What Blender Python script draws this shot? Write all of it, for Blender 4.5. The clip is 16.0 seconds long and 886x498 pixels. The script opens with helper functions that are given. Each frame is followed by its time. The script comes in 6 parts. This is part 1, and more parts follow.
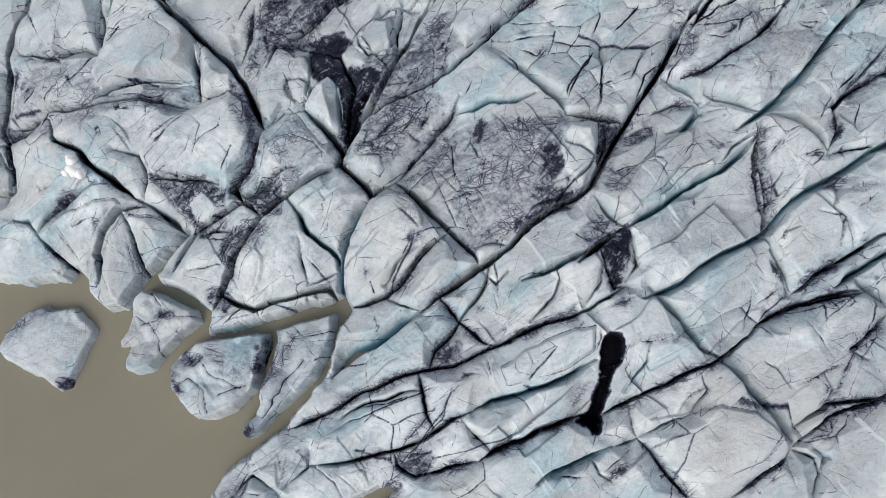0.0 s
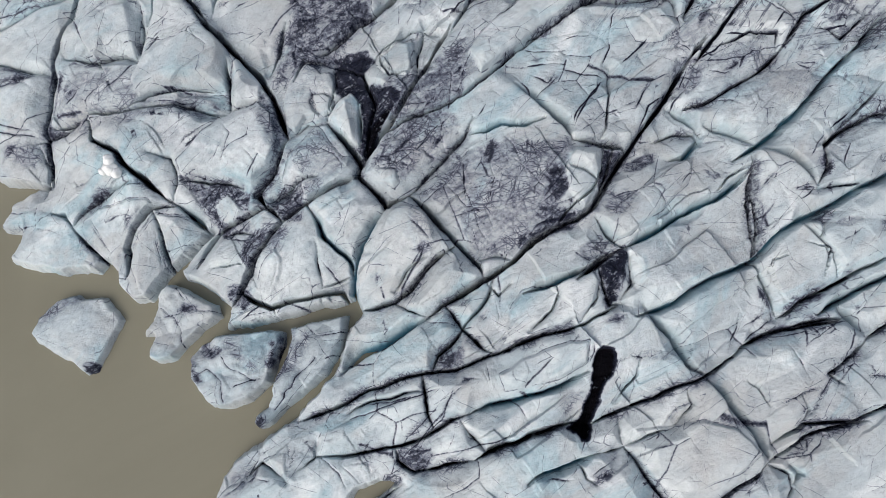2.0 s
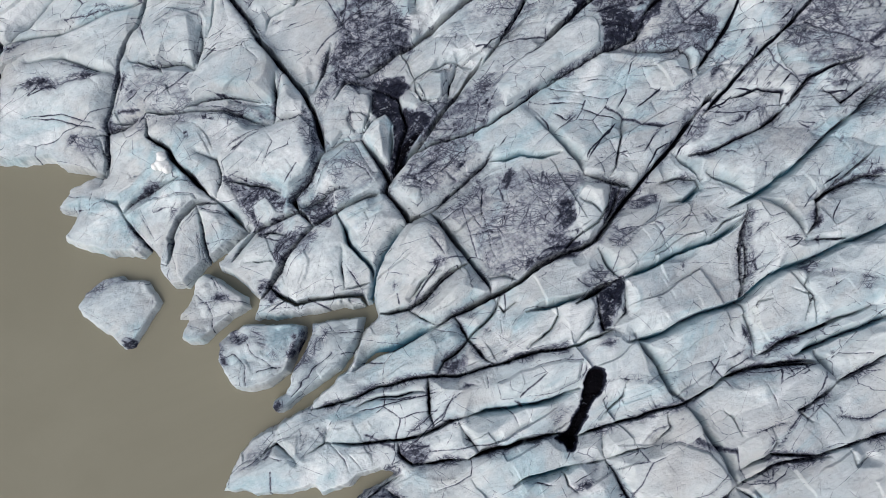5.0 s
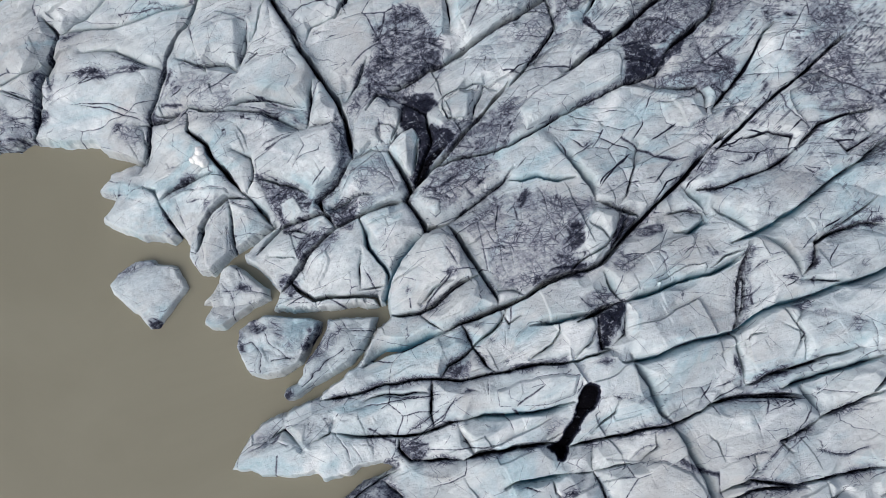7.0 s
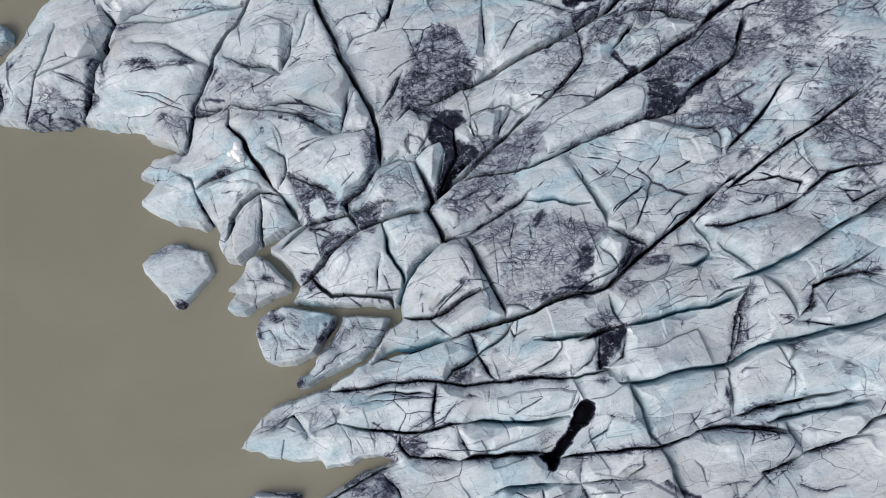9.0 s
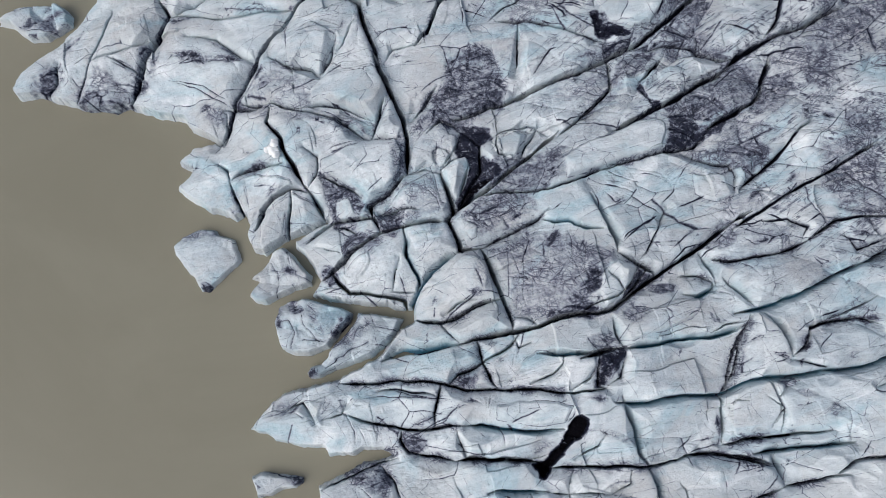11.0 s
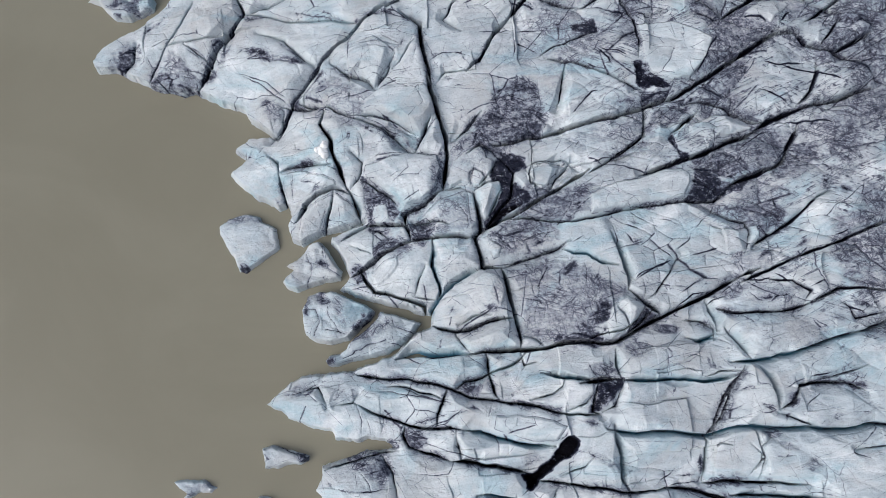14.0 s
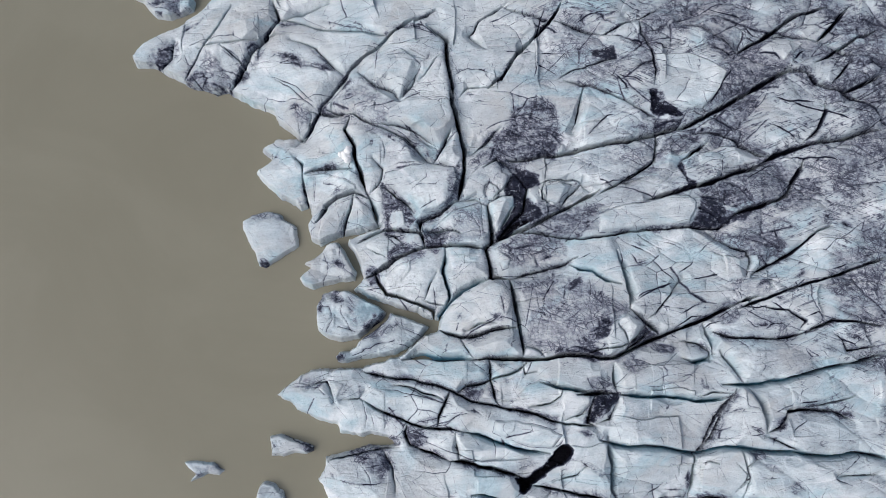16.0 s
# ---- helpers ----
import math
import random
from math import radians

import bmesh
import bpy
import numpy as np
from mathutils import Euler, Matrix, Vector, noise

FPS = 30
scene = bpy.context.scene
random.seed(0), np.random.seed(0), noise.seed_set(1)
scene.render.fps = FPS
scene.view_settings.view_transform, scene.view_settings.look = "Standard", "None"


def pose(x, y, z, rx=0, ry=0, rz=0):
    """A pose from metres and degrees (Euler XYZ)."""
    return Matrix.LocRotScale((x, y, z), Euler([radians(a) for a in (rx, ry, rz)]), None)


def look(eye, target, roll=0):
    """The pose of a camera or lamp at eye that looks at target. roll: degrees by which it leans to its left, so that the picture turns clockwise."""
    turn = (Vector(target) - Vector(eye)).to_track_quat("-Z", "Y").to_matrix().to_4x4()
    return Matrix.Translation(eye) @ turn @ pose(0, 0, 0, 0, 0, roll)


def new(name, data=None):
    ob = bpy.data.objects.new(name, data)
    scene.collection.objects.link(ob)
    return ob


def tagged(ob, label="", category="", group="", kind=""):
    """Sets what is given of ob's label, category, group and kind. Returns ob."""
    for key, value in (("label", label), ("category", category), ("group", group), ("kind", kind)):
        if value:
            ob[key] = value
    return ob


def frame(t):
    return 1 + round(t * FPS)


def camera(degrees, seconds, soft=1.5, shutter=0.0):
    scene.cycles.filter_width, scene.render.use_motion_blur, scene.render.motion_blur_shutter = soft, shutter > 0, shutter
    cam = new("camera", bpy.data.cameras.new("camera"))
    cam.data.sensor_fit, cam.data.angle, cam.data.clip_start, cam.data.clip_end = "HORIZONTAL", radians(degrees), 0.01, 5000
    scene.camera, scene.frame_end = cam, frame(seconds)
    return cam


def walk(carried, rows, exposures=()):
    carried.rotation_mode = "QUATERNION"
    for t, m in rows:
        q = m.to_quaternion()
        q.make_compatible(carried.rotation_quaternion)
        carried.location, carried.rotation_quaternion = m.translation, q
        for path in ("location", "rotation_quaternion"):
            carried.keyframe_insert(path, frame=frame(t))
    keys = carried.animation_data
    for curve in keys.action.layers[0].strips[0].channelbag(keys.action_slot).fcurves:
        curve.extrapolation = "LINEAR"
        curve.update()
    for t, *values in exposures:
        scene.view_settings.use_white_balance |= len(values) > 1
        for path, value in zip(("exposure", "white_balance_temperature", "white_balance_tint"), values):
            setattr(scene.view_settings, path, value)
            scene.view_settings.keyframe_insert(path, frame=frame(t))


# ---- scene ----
# The camera rises straight up over the ice front and turns slowly to its left.
cam = camera(61.2, 16.0, soft=0.6)
METRES, EYE, TILT, LEAN, TURN = 52.0, 100.0, -77.2, 0.0, 0.0
ROWS = [
    (0.0, 0.0, 0.0, 0.0, 0.0, 0.0, -0.0),
    (0.5, -0.0006, -0.0306, 0.0072, 0.1, -0.0, -0.54),
    (1.0, 0.0004, -0.0612, 0.0159, 0.28, -0.04, -1.21),
    (1.5, 0.0003, -0.092, 0.024, 0.48, -0.07, -2.07),
    (2.0, 0.0007, -0.1225, 0.0307, 0.65, -0.07, -2.8),
    (2.5, 0.0006, -0.1531, 0.0379, 0.78, -0.08, -3.39),
    (3.0, 0.0006, -0.1836, 0.0457, 0.99, -0.13, -4.28),
    (3.5, 0.0005, -0.2142, 0.0538, 1.18, -0.17, -5.14),
    (4.0, 0.0002, -0.2449, 0.0612, 1.35, -0.2, -5.92),
    (6.5, -0.0017, -0.3985, 0.1019, 2.64, -0.48, -11.37),
    (7.0, -0.0017, -0.4289, 0.1081, 2.92, -0.49, -12.54),
    (7.5, -0.0023, -0.459, 0.1148, 3.22, -0.54, -13.75),
    (8.0, -0.0029, -0.4891, 0.1214, 3.53, -0.59, -15.07),
    (8.5, -0.0029, -0.5193, 0.1278, 3.88, -0.66, -16.41),
    (9.0, -0.0036, -0.5494, 0.1346, 4.2, -0.72, -17.77),
    (11.5, -0.0061, -0.7007, 0.1662, 5.97, -1.23, -24.47),
    (12.0, -0.0071, -0.7311, 0.1736, 6.35, -1.39, -25.83),
    (12.5, -0.0085, -0.7616, 0.1801, 6.72, -1.54, -27.15),
    (13.0, -0.0093, -0.7918, 0.1863, 7.11, -1.7, -28.43),
    (13.5, -0.0108, -0.8222, 0.1928, 7.47, -1.86, -29.71),
    (14.0, -0.012, -0.8526, 0.1994, 7.85, -2.04, -30.92),
    (14.5, -0.0132, -0.8829, 0.2058, 8.14, -2.18, -31.89),
    (15.0, -0.0144, -0.9131, 0.2126, 8.44, -2.34, -32.85),
    (15.5, -0.0155, -0.9435, 0.2175, 8.72, -2.46, -33.77),
    (16.0, -0.0173, -0.974, 0.2236, 8.99, -2.61, -34.67),
]
walk(cam, [(t, pose(0, 0, EYE, TILT, LEAN, TURN) @ pose(METRES * x, METRES * y, METRES * z, 90 + pitch, roll, yaw)) for t, x, y, z, yaw, pitch, roll in ROWS],
     exposures=[(0.0, -0.02, 6660, 10), (8.0, -0.02, 6480, 11), (16.0, 0.0, 6370, 12)])   # the picture cools a little as the camera climbs

# ---------------------------------------------------------------- light: a bright overcast sky
SUN_ELEVATION, SUN_AZIMUTH = 45.0, 215.0   # azimuth clockwise from +y
world = bpy.data.worlds.new("overcast_sky")
world.use_nodes = True
scene.world = world
wn, wl = world.node_tree.nodes, world.node_tree.links
sky = wn.new("ShaderNodeTexSky")
sky.sky_type, sky.sun_disc = "NISHITA", False
sky.sun_elevation, sky.sun_rotation = radians(SUN_ELEVATION), radians(SUN_AZIMUTH)
sky.air_density, sky.dust_density, sky.ozone_density = 1.0, 4.0, 1.0
grey = wn.new("ShaderNodeHueSaturation")
grey.inputs["Saturation"].default_value = 0.68
wl.new(sky.outputs[0], grey.inputs["Color"])
wl.new(grey.outputs[0], wn["Background"].inputs[0])
wn["Background"].inputs[1].default_value = 0.122
sun = new("sun", bpy.data.lights.new("sun", "SUN"))
sun.data.energy, sun.data.angle, sun.data.color = 1.6, radians(45), (1.0, 0.985, 0.96)
az, el = radians(SUN_AZIMUTH), radians(SUN_ELEVATION)
way = Vector((math.sin(az) * math.cos(el), math.cos(az) * math.cos(el), math.sin(el)))
sun.matrix_world = look(way * 300, (0, 0, 0))


# ---------------------------------------------------------------- materials
def shader(name):
    mat = bpy.data.materials.new(name)
    mat.use_nodes = True
    tree = mat.node_tree
    return mat, tree, tree.nodes["Principled BSDF"]


class Net:
    """Short hand for a material's nodes."""

    def __init__(self, tree):
        self.tree = tree

    def put(self, sock, value):
        if isinstance(value, bpy.types.NodeSocket):
            self.tree.links.new(value, sock)
        else:
            sock.default_value = value

    def math(self, op, a, b=0.0, c=0.0, clamp=False):
        n = self.tree.nodes.new("ShaderNodeMath")
        n.operation, n.use_clamp = op, clamp
        for s, v in zip(n.inputs, (a, b, c)):
            self.put(s, v)
        return n.outputs[0]

    def attr(self, name):
        n = self.tree.nodes.new("ShaderNodeAttribute")
        n.attribute_name = name
        return n.outputs["Fac"]

    def where(self, turn=0.0, stretch=(1, 1, 1)):
        g = self.tree.nodes.new("ShaderNodeNewGeometry")
        m = self.tree.nodes.new("ShaderNodeMapping")
        m.vector_type = "TEXTURE"
        m.inputs["Rotation"].default_value = (0, 0, radians(turn))
        m.inputs["Scale"].default_value = [1 / s for s in stretch]
        self.tree.links.new(g.outputs["Position"], m.inputs["Vector"])
        return m.outputs[0]

    def noise(self, vec, scale, detail=4.0, rough=0.55, warp=0.0):
        n = self.tree.nodes.new("ShaderNodeTexNoise")
        self.put(n.inputs["Vector"], vec)
        n.inputs["Scale"].default_value, n.inputs["Detail"].default_value = scale, detail
        n.inputs["Roughness"].default_value, n.inputs["Distortion"].default_value = rough, warp
        return n

    def shift(self, vec, scale, amount):
        n = self.noise(vec, scale, 3.0)
        a = self.tree.nodes.new("ShaderNodeVectorMath")
        a.operation = "MULTIPLY_ADD"
        self.put(a.inputs[0], n.outputs["Color"])
        a.inputs[1].default_value = (amount,) * 3
        self.put(a.inputs[2], vec)
        return a.outputs[0]

    def crackle(self, vec, scale, width):
        """Thin lines along the borders of irregular cells: 1 on the line, 0 off it."""
        v = self.tree.nodes.new("ShaderNodeTexVoronoi")
        v.feature = "DISTANCE_TO_EDGE"
        self.put(v.inputs["Vector"], vec)
        v.inputs["Scale"].default_value = scale
        return self.ramp(v.outputs["Distance"], width, 0.0)

    def ramp(self, value, lo, hi, a=0.0, b=1.0):
        n = self.tree.nodes.new("ShaderNodeMapRange")
        n.interpolation_type = "SMOOTHSTEP"
        for k, v in (("Value", value), ("From Min", lo), ("From Max", hi), ("To Min", a), ("To Max", b)):
            self.put(n.inputs[k], v)
        return n.outputs["Result"]

    def mix(self, fac, a, b, kind="MIX"):
        n = self.tree.nodes.new("ShaderNodeMix")
        n.data_type, n.blend_type = "RGBA", kind
        self.put(n.inputs["Factor"], fac)
        for s, v in ((n.inputs[6], a), (n.inputs[7], b)):
            self.put(s, v if isinstance(v, bpy.types.NodeSocket) else (*v, 1.0))
        return n.outputs[2]

    def bump(self, height, strength, distance, under=None):
        n = self.tree.nodes.new("ShaderNodeBump")
        n.inputs["Strength"].default_value, n.inputs["Distance"].default_value = strength, distance
        self.put(n.inputs["Height"], height)
        if under is not None:
            self.put(n.inputs["Normal"], under)
        return n.outputs[0]


FLOW = 38.0   # degrees: the way the ice flows and its bands run


def ice_material():
    """Weathered glacier ice: white crust, cyan where freshly broken, black ash in lines, specks and veils."""
    mat, tree, bsdf = shader("glacier_ice")
    k = Net(tree)
    p = k.where()
    along = k.where(FLOW, (0.4, 1.0, 1.0))
    ash, dust, fresh = k.attr("ash"), k.attr("dust"), k.attr("fresh")
    broad = k.noise(p, 0.05, 4.0).outputs["Fac"]
    patch = k.noise(along, 0.4, 6.0, 0.58, 0.6).outputs["Fac"]
    fine = k.noise(p, 1.6, 6.0, 0.58).outputs["Fac"]
    grain = k.noise(p, 6.0, 4.0, 0.65).outputs["Fac"]
    # clean crust
    crust = k.mix(k.ramp(patch, 0.34, 0.64), (0.412, 0.490, 0.535), (0.555, 0.620, 0.650))
    crust = k.mix(k.ramp(broad, 0.40, 0.65), crust, k.mix(0.5, crust, (0.485, 0.495, 0.50)))
    film = k.noise(k.shift(p, 0.05, 9.0), 0.09, 6.0, 0.62, 0.8).outputs["Fac"]
    crust = k.mix(k.ramp(film, 0.50, 0.68, 0.0, 0.55), crust, (0.43, 0.435, 0.44))
    crust = k.mix(k.ramp(film, 0.47, 0.34, 0.0, 0.75), crust, (0.71, 0.75, 0.77))
    blue = k.mix(k.ramp(fine, 0.3, 0.7), (0.30, 0.46, 0.53), (0.43, 0.57, 0.63))
    seam = k.ramp(k.noise(along, 0.12, 5.0, 0.6, 1.0).outputs["Fac"], 0.50, 0.70)
    ice = k.mix(k.math("MULTIPLY", seam, 0.85), crust, blue)
    deep = k.mix(k.ramp(fresh, 0.55, 0.95), blue, (0.055, 0.24, 0.36))
    ice = k.mix(k.math("MULTIPLY", fresh, k.ramp(patch, 0.1, 0.6, 0.6, 1.0)), ice, deep)

    # fractures: long, nearly straight hairlines in three sets, and webs of them where the ash lies
    def fracture(turn, stretch, scale, width, bend=0.9):
        return k.crackle(k.shift(k.where(turn, (stretch, 1.0, 0.3)), 0.35, bend), scale, width)

    def drawn(turn, stretch, scale, warp=0.8):
        return k.noise(k.where(turn, (stretch, 1.0, 0.5)), scale, 5.0, 0.6, warp).outputs["Fac"]

    tear = k.noise(p, 1.3, 6.0, 0.62, 0.5).outputs["Fac"]
    gritty = k.noise(p, 3.6, 8.0, 0.72, 0.3).outputs["Fac"]
    streak, cross = drawn(FLOW, 0.22, 0.9), drawn(FLOW - 70, 0.28, 0.8)
    wisp = drawn(FLOW + 8, 0.16, 2.4)
    some = k.noise(p, 0.11, 4.0).outputs["Fac"]
    other = k.noise(k.shift(p, 0.02, 40.0), 0.14, 4.0).outputs["Fac"]
    broken = k.ramp(tear, 0.34, 0.60, 0.25, 1.0)
    hair = k.math("MULTIPLY", fracture(FLOW, 0.3, 0.17, 0.009), k.ramp(some, 0.40, 0.56))
    hair = k.math("MAXIMUM", hair, k.math("MULTIPLY", fracture(FLOW - 60, 0.35, 0.2, 0.011), k.ramp(other, 0.46, 0.58)))
    hair = k.math("MAXIMUM", hair, k.math("MULTIPLY", fracture(FLOW + 40, 0.4, 0.24, 0.011), k.ramp(other, 0.50, 0.38)))
    for turn, stretch, scale, mask in ((FLOW + 8, 0.3, 0.5, some), (FLOW - 48, 0.4, 0.55, other), (FLOW + 64, 0.45, 0.6, some)):
        hair = k.math("MAXIMUM", hair, k.math("MULTIPLY", fracture(turn, stretch, scale, 0.020, 1.1), k.ramp(mask, 0.46, 0.64, 0.0, 0.48)))
    webs = fracture(FLOW + 16, 0.3, 0.42, 0.034, 0.5)
    for turn, stretch, scale, width in ((FLOW - 62, 0.35, 0.45, 0.034), (FLOW - 22, 0.3, 0.6, 0.042), (FLOW + 70, 0.5, 0.8, 0.042), (FLOW - 40, 0.4, 1.2, 0.06)):
        webs = k.math("MAXIMUM", webs, fracture(turn, stretch, scale, width, 0.5))
    webs = k.math("MULTIPLY", webs, k.ramp(k.noise(p, 0.22, 4.0).outputs["Fac"], 0.40, 0.56))

    def banded(turn, scale, width):
        """Long parallel lines of ash drawn out by the flow."""
        n = k.noise(k.shift(k.where(turn, (0.07, 1.0, 0.3)), 0.12, 1.5), scale, 4.0, 0.6, 0.2).outputs["Fac"]
        return k.ramp(k.math("ABSOLUTE", k.math("SUBTRACT", n, 0.5)), width, 0.0)

    bands = k.math("MULTIPLY", banded(FLOW + 20, 0.8, 0.05), k.ramp(other, 0.40, 0.54))
    bands = k.math("MAXIMUM", bands, k.math("MULTIPLY", banded(FLOW - 24, 0.7, 0.05), k.ramp(some, 0.42, 0.56)))
    bands = k.math("MULTIPLY", bands, k.ramp(k.attr("flowlines"), 0.0, 1.0, 0.05, 0.95))
    # ash in lines with torn edges, in gritty smudges drawn out by the melt, and as a thin veil
    uneven = k.math("ADD", k.math("MULTIPLY", tear, 0.4), k.math("ADD", k.math("MULTIPLY", wisp, 0.15), k.math("MULTIPLY", gritty, 0.45)))
    torn = k.math("ADD", ash, k.math("MULTIPLY_ADD", uneven, 1.15, -0.575))
    line = k.math("MULTIPLY", k.ramp(torn, 0.18, 0.70), k.ramp(ash, 0.05, 0.40))
    cloud = k.noise(along, 0.55, 8.0, 0.66, 0.6).outputs["Fac"]
    blot = k.math("MULTIPLY", streak, 0.16)
    for n, share in ((cross, 0.12), (tear, 0.26), (gritty, 0.14), (wisp, 0.08), (cloud, 0.24)):
        blot = k.math("MULTIPLY_ADD", n, share, blot)
    veil = k.math("ADD", k.math("MULTIPLY_ADD", blot, 5.0, -1.96), k.math("MULTIPLY", webs, 0.36))
    smudge = k.math("MINIMUM", k.math("MULTIPLY", dust, veil, clamp=True), k.ramp(dust, 1.0, 3.0, 0.86, 1.0))
    wisps = k.math("MULTIPLY", k.ramp(blot, 0.53, 0.66), k.ramp(some, 0.46, 0.62))
    dirt = k.math("MAXIMUM", line, k.math("MULTIPLY", k.math("MULTIPLY", hair, broken), 0.66))
    dirt = k.math("MAXIMUM", dirt, k.math("MULTIPLY", webs, k.ramp(dust, 0.10, 0.6, 0.0, 0.74)))
    dirt = k.math("MAXIMUM", dirt, k.math("MULTIPLY", k.math("MULTIPLY", bands, broken), 0.80))
    dirt = k.math("MAXIMUM", dirt, k.math("MULTIPLY", wisps, 0.38))
    dirt = k.math("MAXIMUM", dirt, smudge)
    dirt = k.math("MAXIMUM", dirt, k.math("MULTIPLY", k.math("MINIMUM", dust, 1.2), 0.34), clamp=True)
    soot = k.mix(k.ramp(k.math("ADD", k.math("MULTIPLY", fine, 0.5), k.math("MULTIPLY", grain, 0.5)), 0.36, 0.64), (0.003, 0.004, 0.008), (0.020, 0.022, 0.040))
    soot = k.mix(k.ramp(dust, 2.2, 3.4), soot, (0.0025, 0.0025, 0.004))
    colour = k.mix(k.ramp(dirt, 0.0, 0.68), ice, (0.136, 0.150, 0.200))
    colour = k.mix(k.ramp(dirt, 0.42, 1.0), colour, soot)
    speck = k.math("MULTIPLY", k.ramp(grain, 0.60, 0.74), 0.12)
    colour = k.mix(speck, colour, (0.20, 0.21, 0.22))
    tree.links.new(colour, bsdf.inputs["Base Color"])
    tree.links.new(k.ramp(dirt, 0.0, 1.0, 0.48, 0.85), bsdf.inputs["Roughness"])
    tree.links.new(k.ramp(dirt, 0.0, 0.8, 0.30, 0.03), bsdf.inputs["Specular IOR Level"])
    ridges = k.noise(along, 0.9, 6.0, 0.6, 0.8).outputs["Fac"]
    n1 = k.bump(ridges, 0.38, 0.5)
    n2 = k.bump(k.math("SUBTRACT", fine, k.math("MULTIPLY", dirt, 0.3)), 0.65, 0.20, n1)
    n3 = k.bump(grain, 0.7, 0.07, n2)
    tree.links.new(n3, bsdf.inputs["Normal"])
    return mat


def water_material():
    """Still lake water, opaque with grey-brown glacial silt."""
    mat, tree, bsdf = shader("silty_water")
    k = Net(tree)
    p = k.where()
    cloud = k.noise(p, 0.018, 5.0, 0.6, 1.5).outputs["Fac"]
    colour = k.mix(k.ramp(cloud, 0.3, 0.7), (0.206, 0.197, 0.150), (0.226, 0.217, 0.168))
    tree.links.new(colour, bsdf.inputs["Base Color"])
    bsdf.inputs["Roughness"].default_value = 0.3
    bsdf.inputs["Specular IOR Level"].default_value = 0.3
    bsdf.inputs["IOR"].default_value = 1.33
    tree.links.new(k.bump(k.noise(p, 1.4, 3.0).outputs["Fac"], 0.05, 0.03), bsdf.inputs["Normal"])
    return mat


def snow_material():
    """Clean, coarse-grained white ice."""
    mat, tree, bsdf = shader("white_ice")
    k = Net(tree)
    p = k.where()
    grain, soft = k.noise(p, 7.0, 5.0, 0.65).outputs["Fac"], k.noise(p, 1.2, 4.0).outputs["Fac"]
    tree.links.new(k.mix(k.ramp(soft, 0.3, 0.7), (0.70, 0.73, 0.74), (0.82, 0.83, 0.83)), bsdf.inputs["Base Color"])
    bsdf.inputs["Roughness"].default_value = 0.7
    tree.links.new(k.bump(grain, 0.5, 0.06, k.bump(soft, 0.4, 0.3)), bsdf.inputs["Normal"])
    return mat


ICE, WATER, SNOW = ice_material(), water_material(), snow_material()


# ---------------------------------------------------------------- the lake
def sheet(name, size, z, material):
    bm = bmesh.new()
    bmesh.ops.create_grid(bm, x_segments=40, y_segments=40, size=size)
    me = bpy.data.meshes.new(name)
    bm.to_mesh(me)
    bm.free()
    me.materials.append(material)
    ob = new(name, me)
    ob.location.z = z
    return ob


lake = tagged(sheet("water", 2400, 0.0, WATER), "still grey-brown silty lake water before the ice front", "water", kind="structure")


# ---------------------------------------------------------------- lattice noise
def lattice(x, y, seed):
    """Smooth noise from 0 to 1 with features one unit wide."""
    table = np.random.RandomState(seed).rand(256, 256)
    xi, yi = np.floor(x).astype(int), np.floor(y).astype(int)
    fx, fy = x - xi, y - yi
    fx, fy = fx * fx * fx * (fx * (fx * 6 - 15) + 10), fy * fy * fy * (fy * (fy * 6 - 15) + 10)
    a, b = table[xi & 255, yi & 255], table[(xi + 1) & 255, yi & 255]
    c, d = table[xi & 255, (yi + 1) & 255], table[(xi + 1) & 255, (yi + 1) & 255]
    return (a * (1 - fx) + b * fx) * (1 - fy) + (c * (1 - fx) + d * fx) * fy


def rough(x, y, size, seed, octaves=3, gain=0.5):
    """Sum of octaves, about -0.5 to 0.5."""
    total, amp, norm = 0.0, 1.0, 0.0
    for i in range(octaves):
        total = total + amp * (lattice(x / size * 2 ** i + 17.3 * i, y / size * 2 ** i - 9.1 * i, seed + i) - 0.5)
        norm += amp
        amp *= gain
    return total / norm


def creased(x, y, size, seed, octaves=2):
    """Sharp crests between smooth hollows, 0 to 1."""
    total, amp, norm = 0.0, 1.0, 0.0
    for i in range(octaves):
        n = lattice(x / size * 2 ** i + 5.7 * i, y / size * 2 ** i + 3.3 * i, seed + i)
        total = total + amp * (1 - np.abs(2 * n - 1))
        norm += amp
        amp *= 0.5
    return total / norm


def facets(u, v, size, seed, tilt, bulge):
    """Uneven bulging cells: their height, and how far a point lies from the crease between two of them."""
    rng = np.random.RandomState(seed)
    jx, jy, tx, ty, up = rng.rand(5, 128, 128)
    u, v = u / size, v / size
    iu, iv = np.floor(u).astype(int), np.floor(v).astype(int)
    best, second = np.full(u.shape, -9.0), np.full(u.shape, -9.0)
    for p in (-1, 0, 1):
        for q in (-1, 0, 1):
            a, b = (iu + p) & 127, (iv + q) & 127
            du, dv = u - (iu + p + jx[a, b]), v - (iv + q + jy[a, b])
            h = tilt * ((tx[a, b] - 0.5) * du + (ty[a, b] - 0.5) * dv) + 0.35 * (up[a, b] - 0.5) - bulge * (du * du + dv * dv)
            second = np.maximum(second, np.minimum(best, h))
            best = np.maximum(best, h)
    return best * size, (best - second) * size


def smooth(e0, e1, v):
    t = np.clip((v - e0) / (e1 - e0), 0, 1)
    return t * t * (3 - 2 * t)


# ---------------------------------------------------------------- plan of the ice
CREVASSES, ASH_FIELDS, ASH_SHADE_PATCHES, SLABS = [], [], [], []


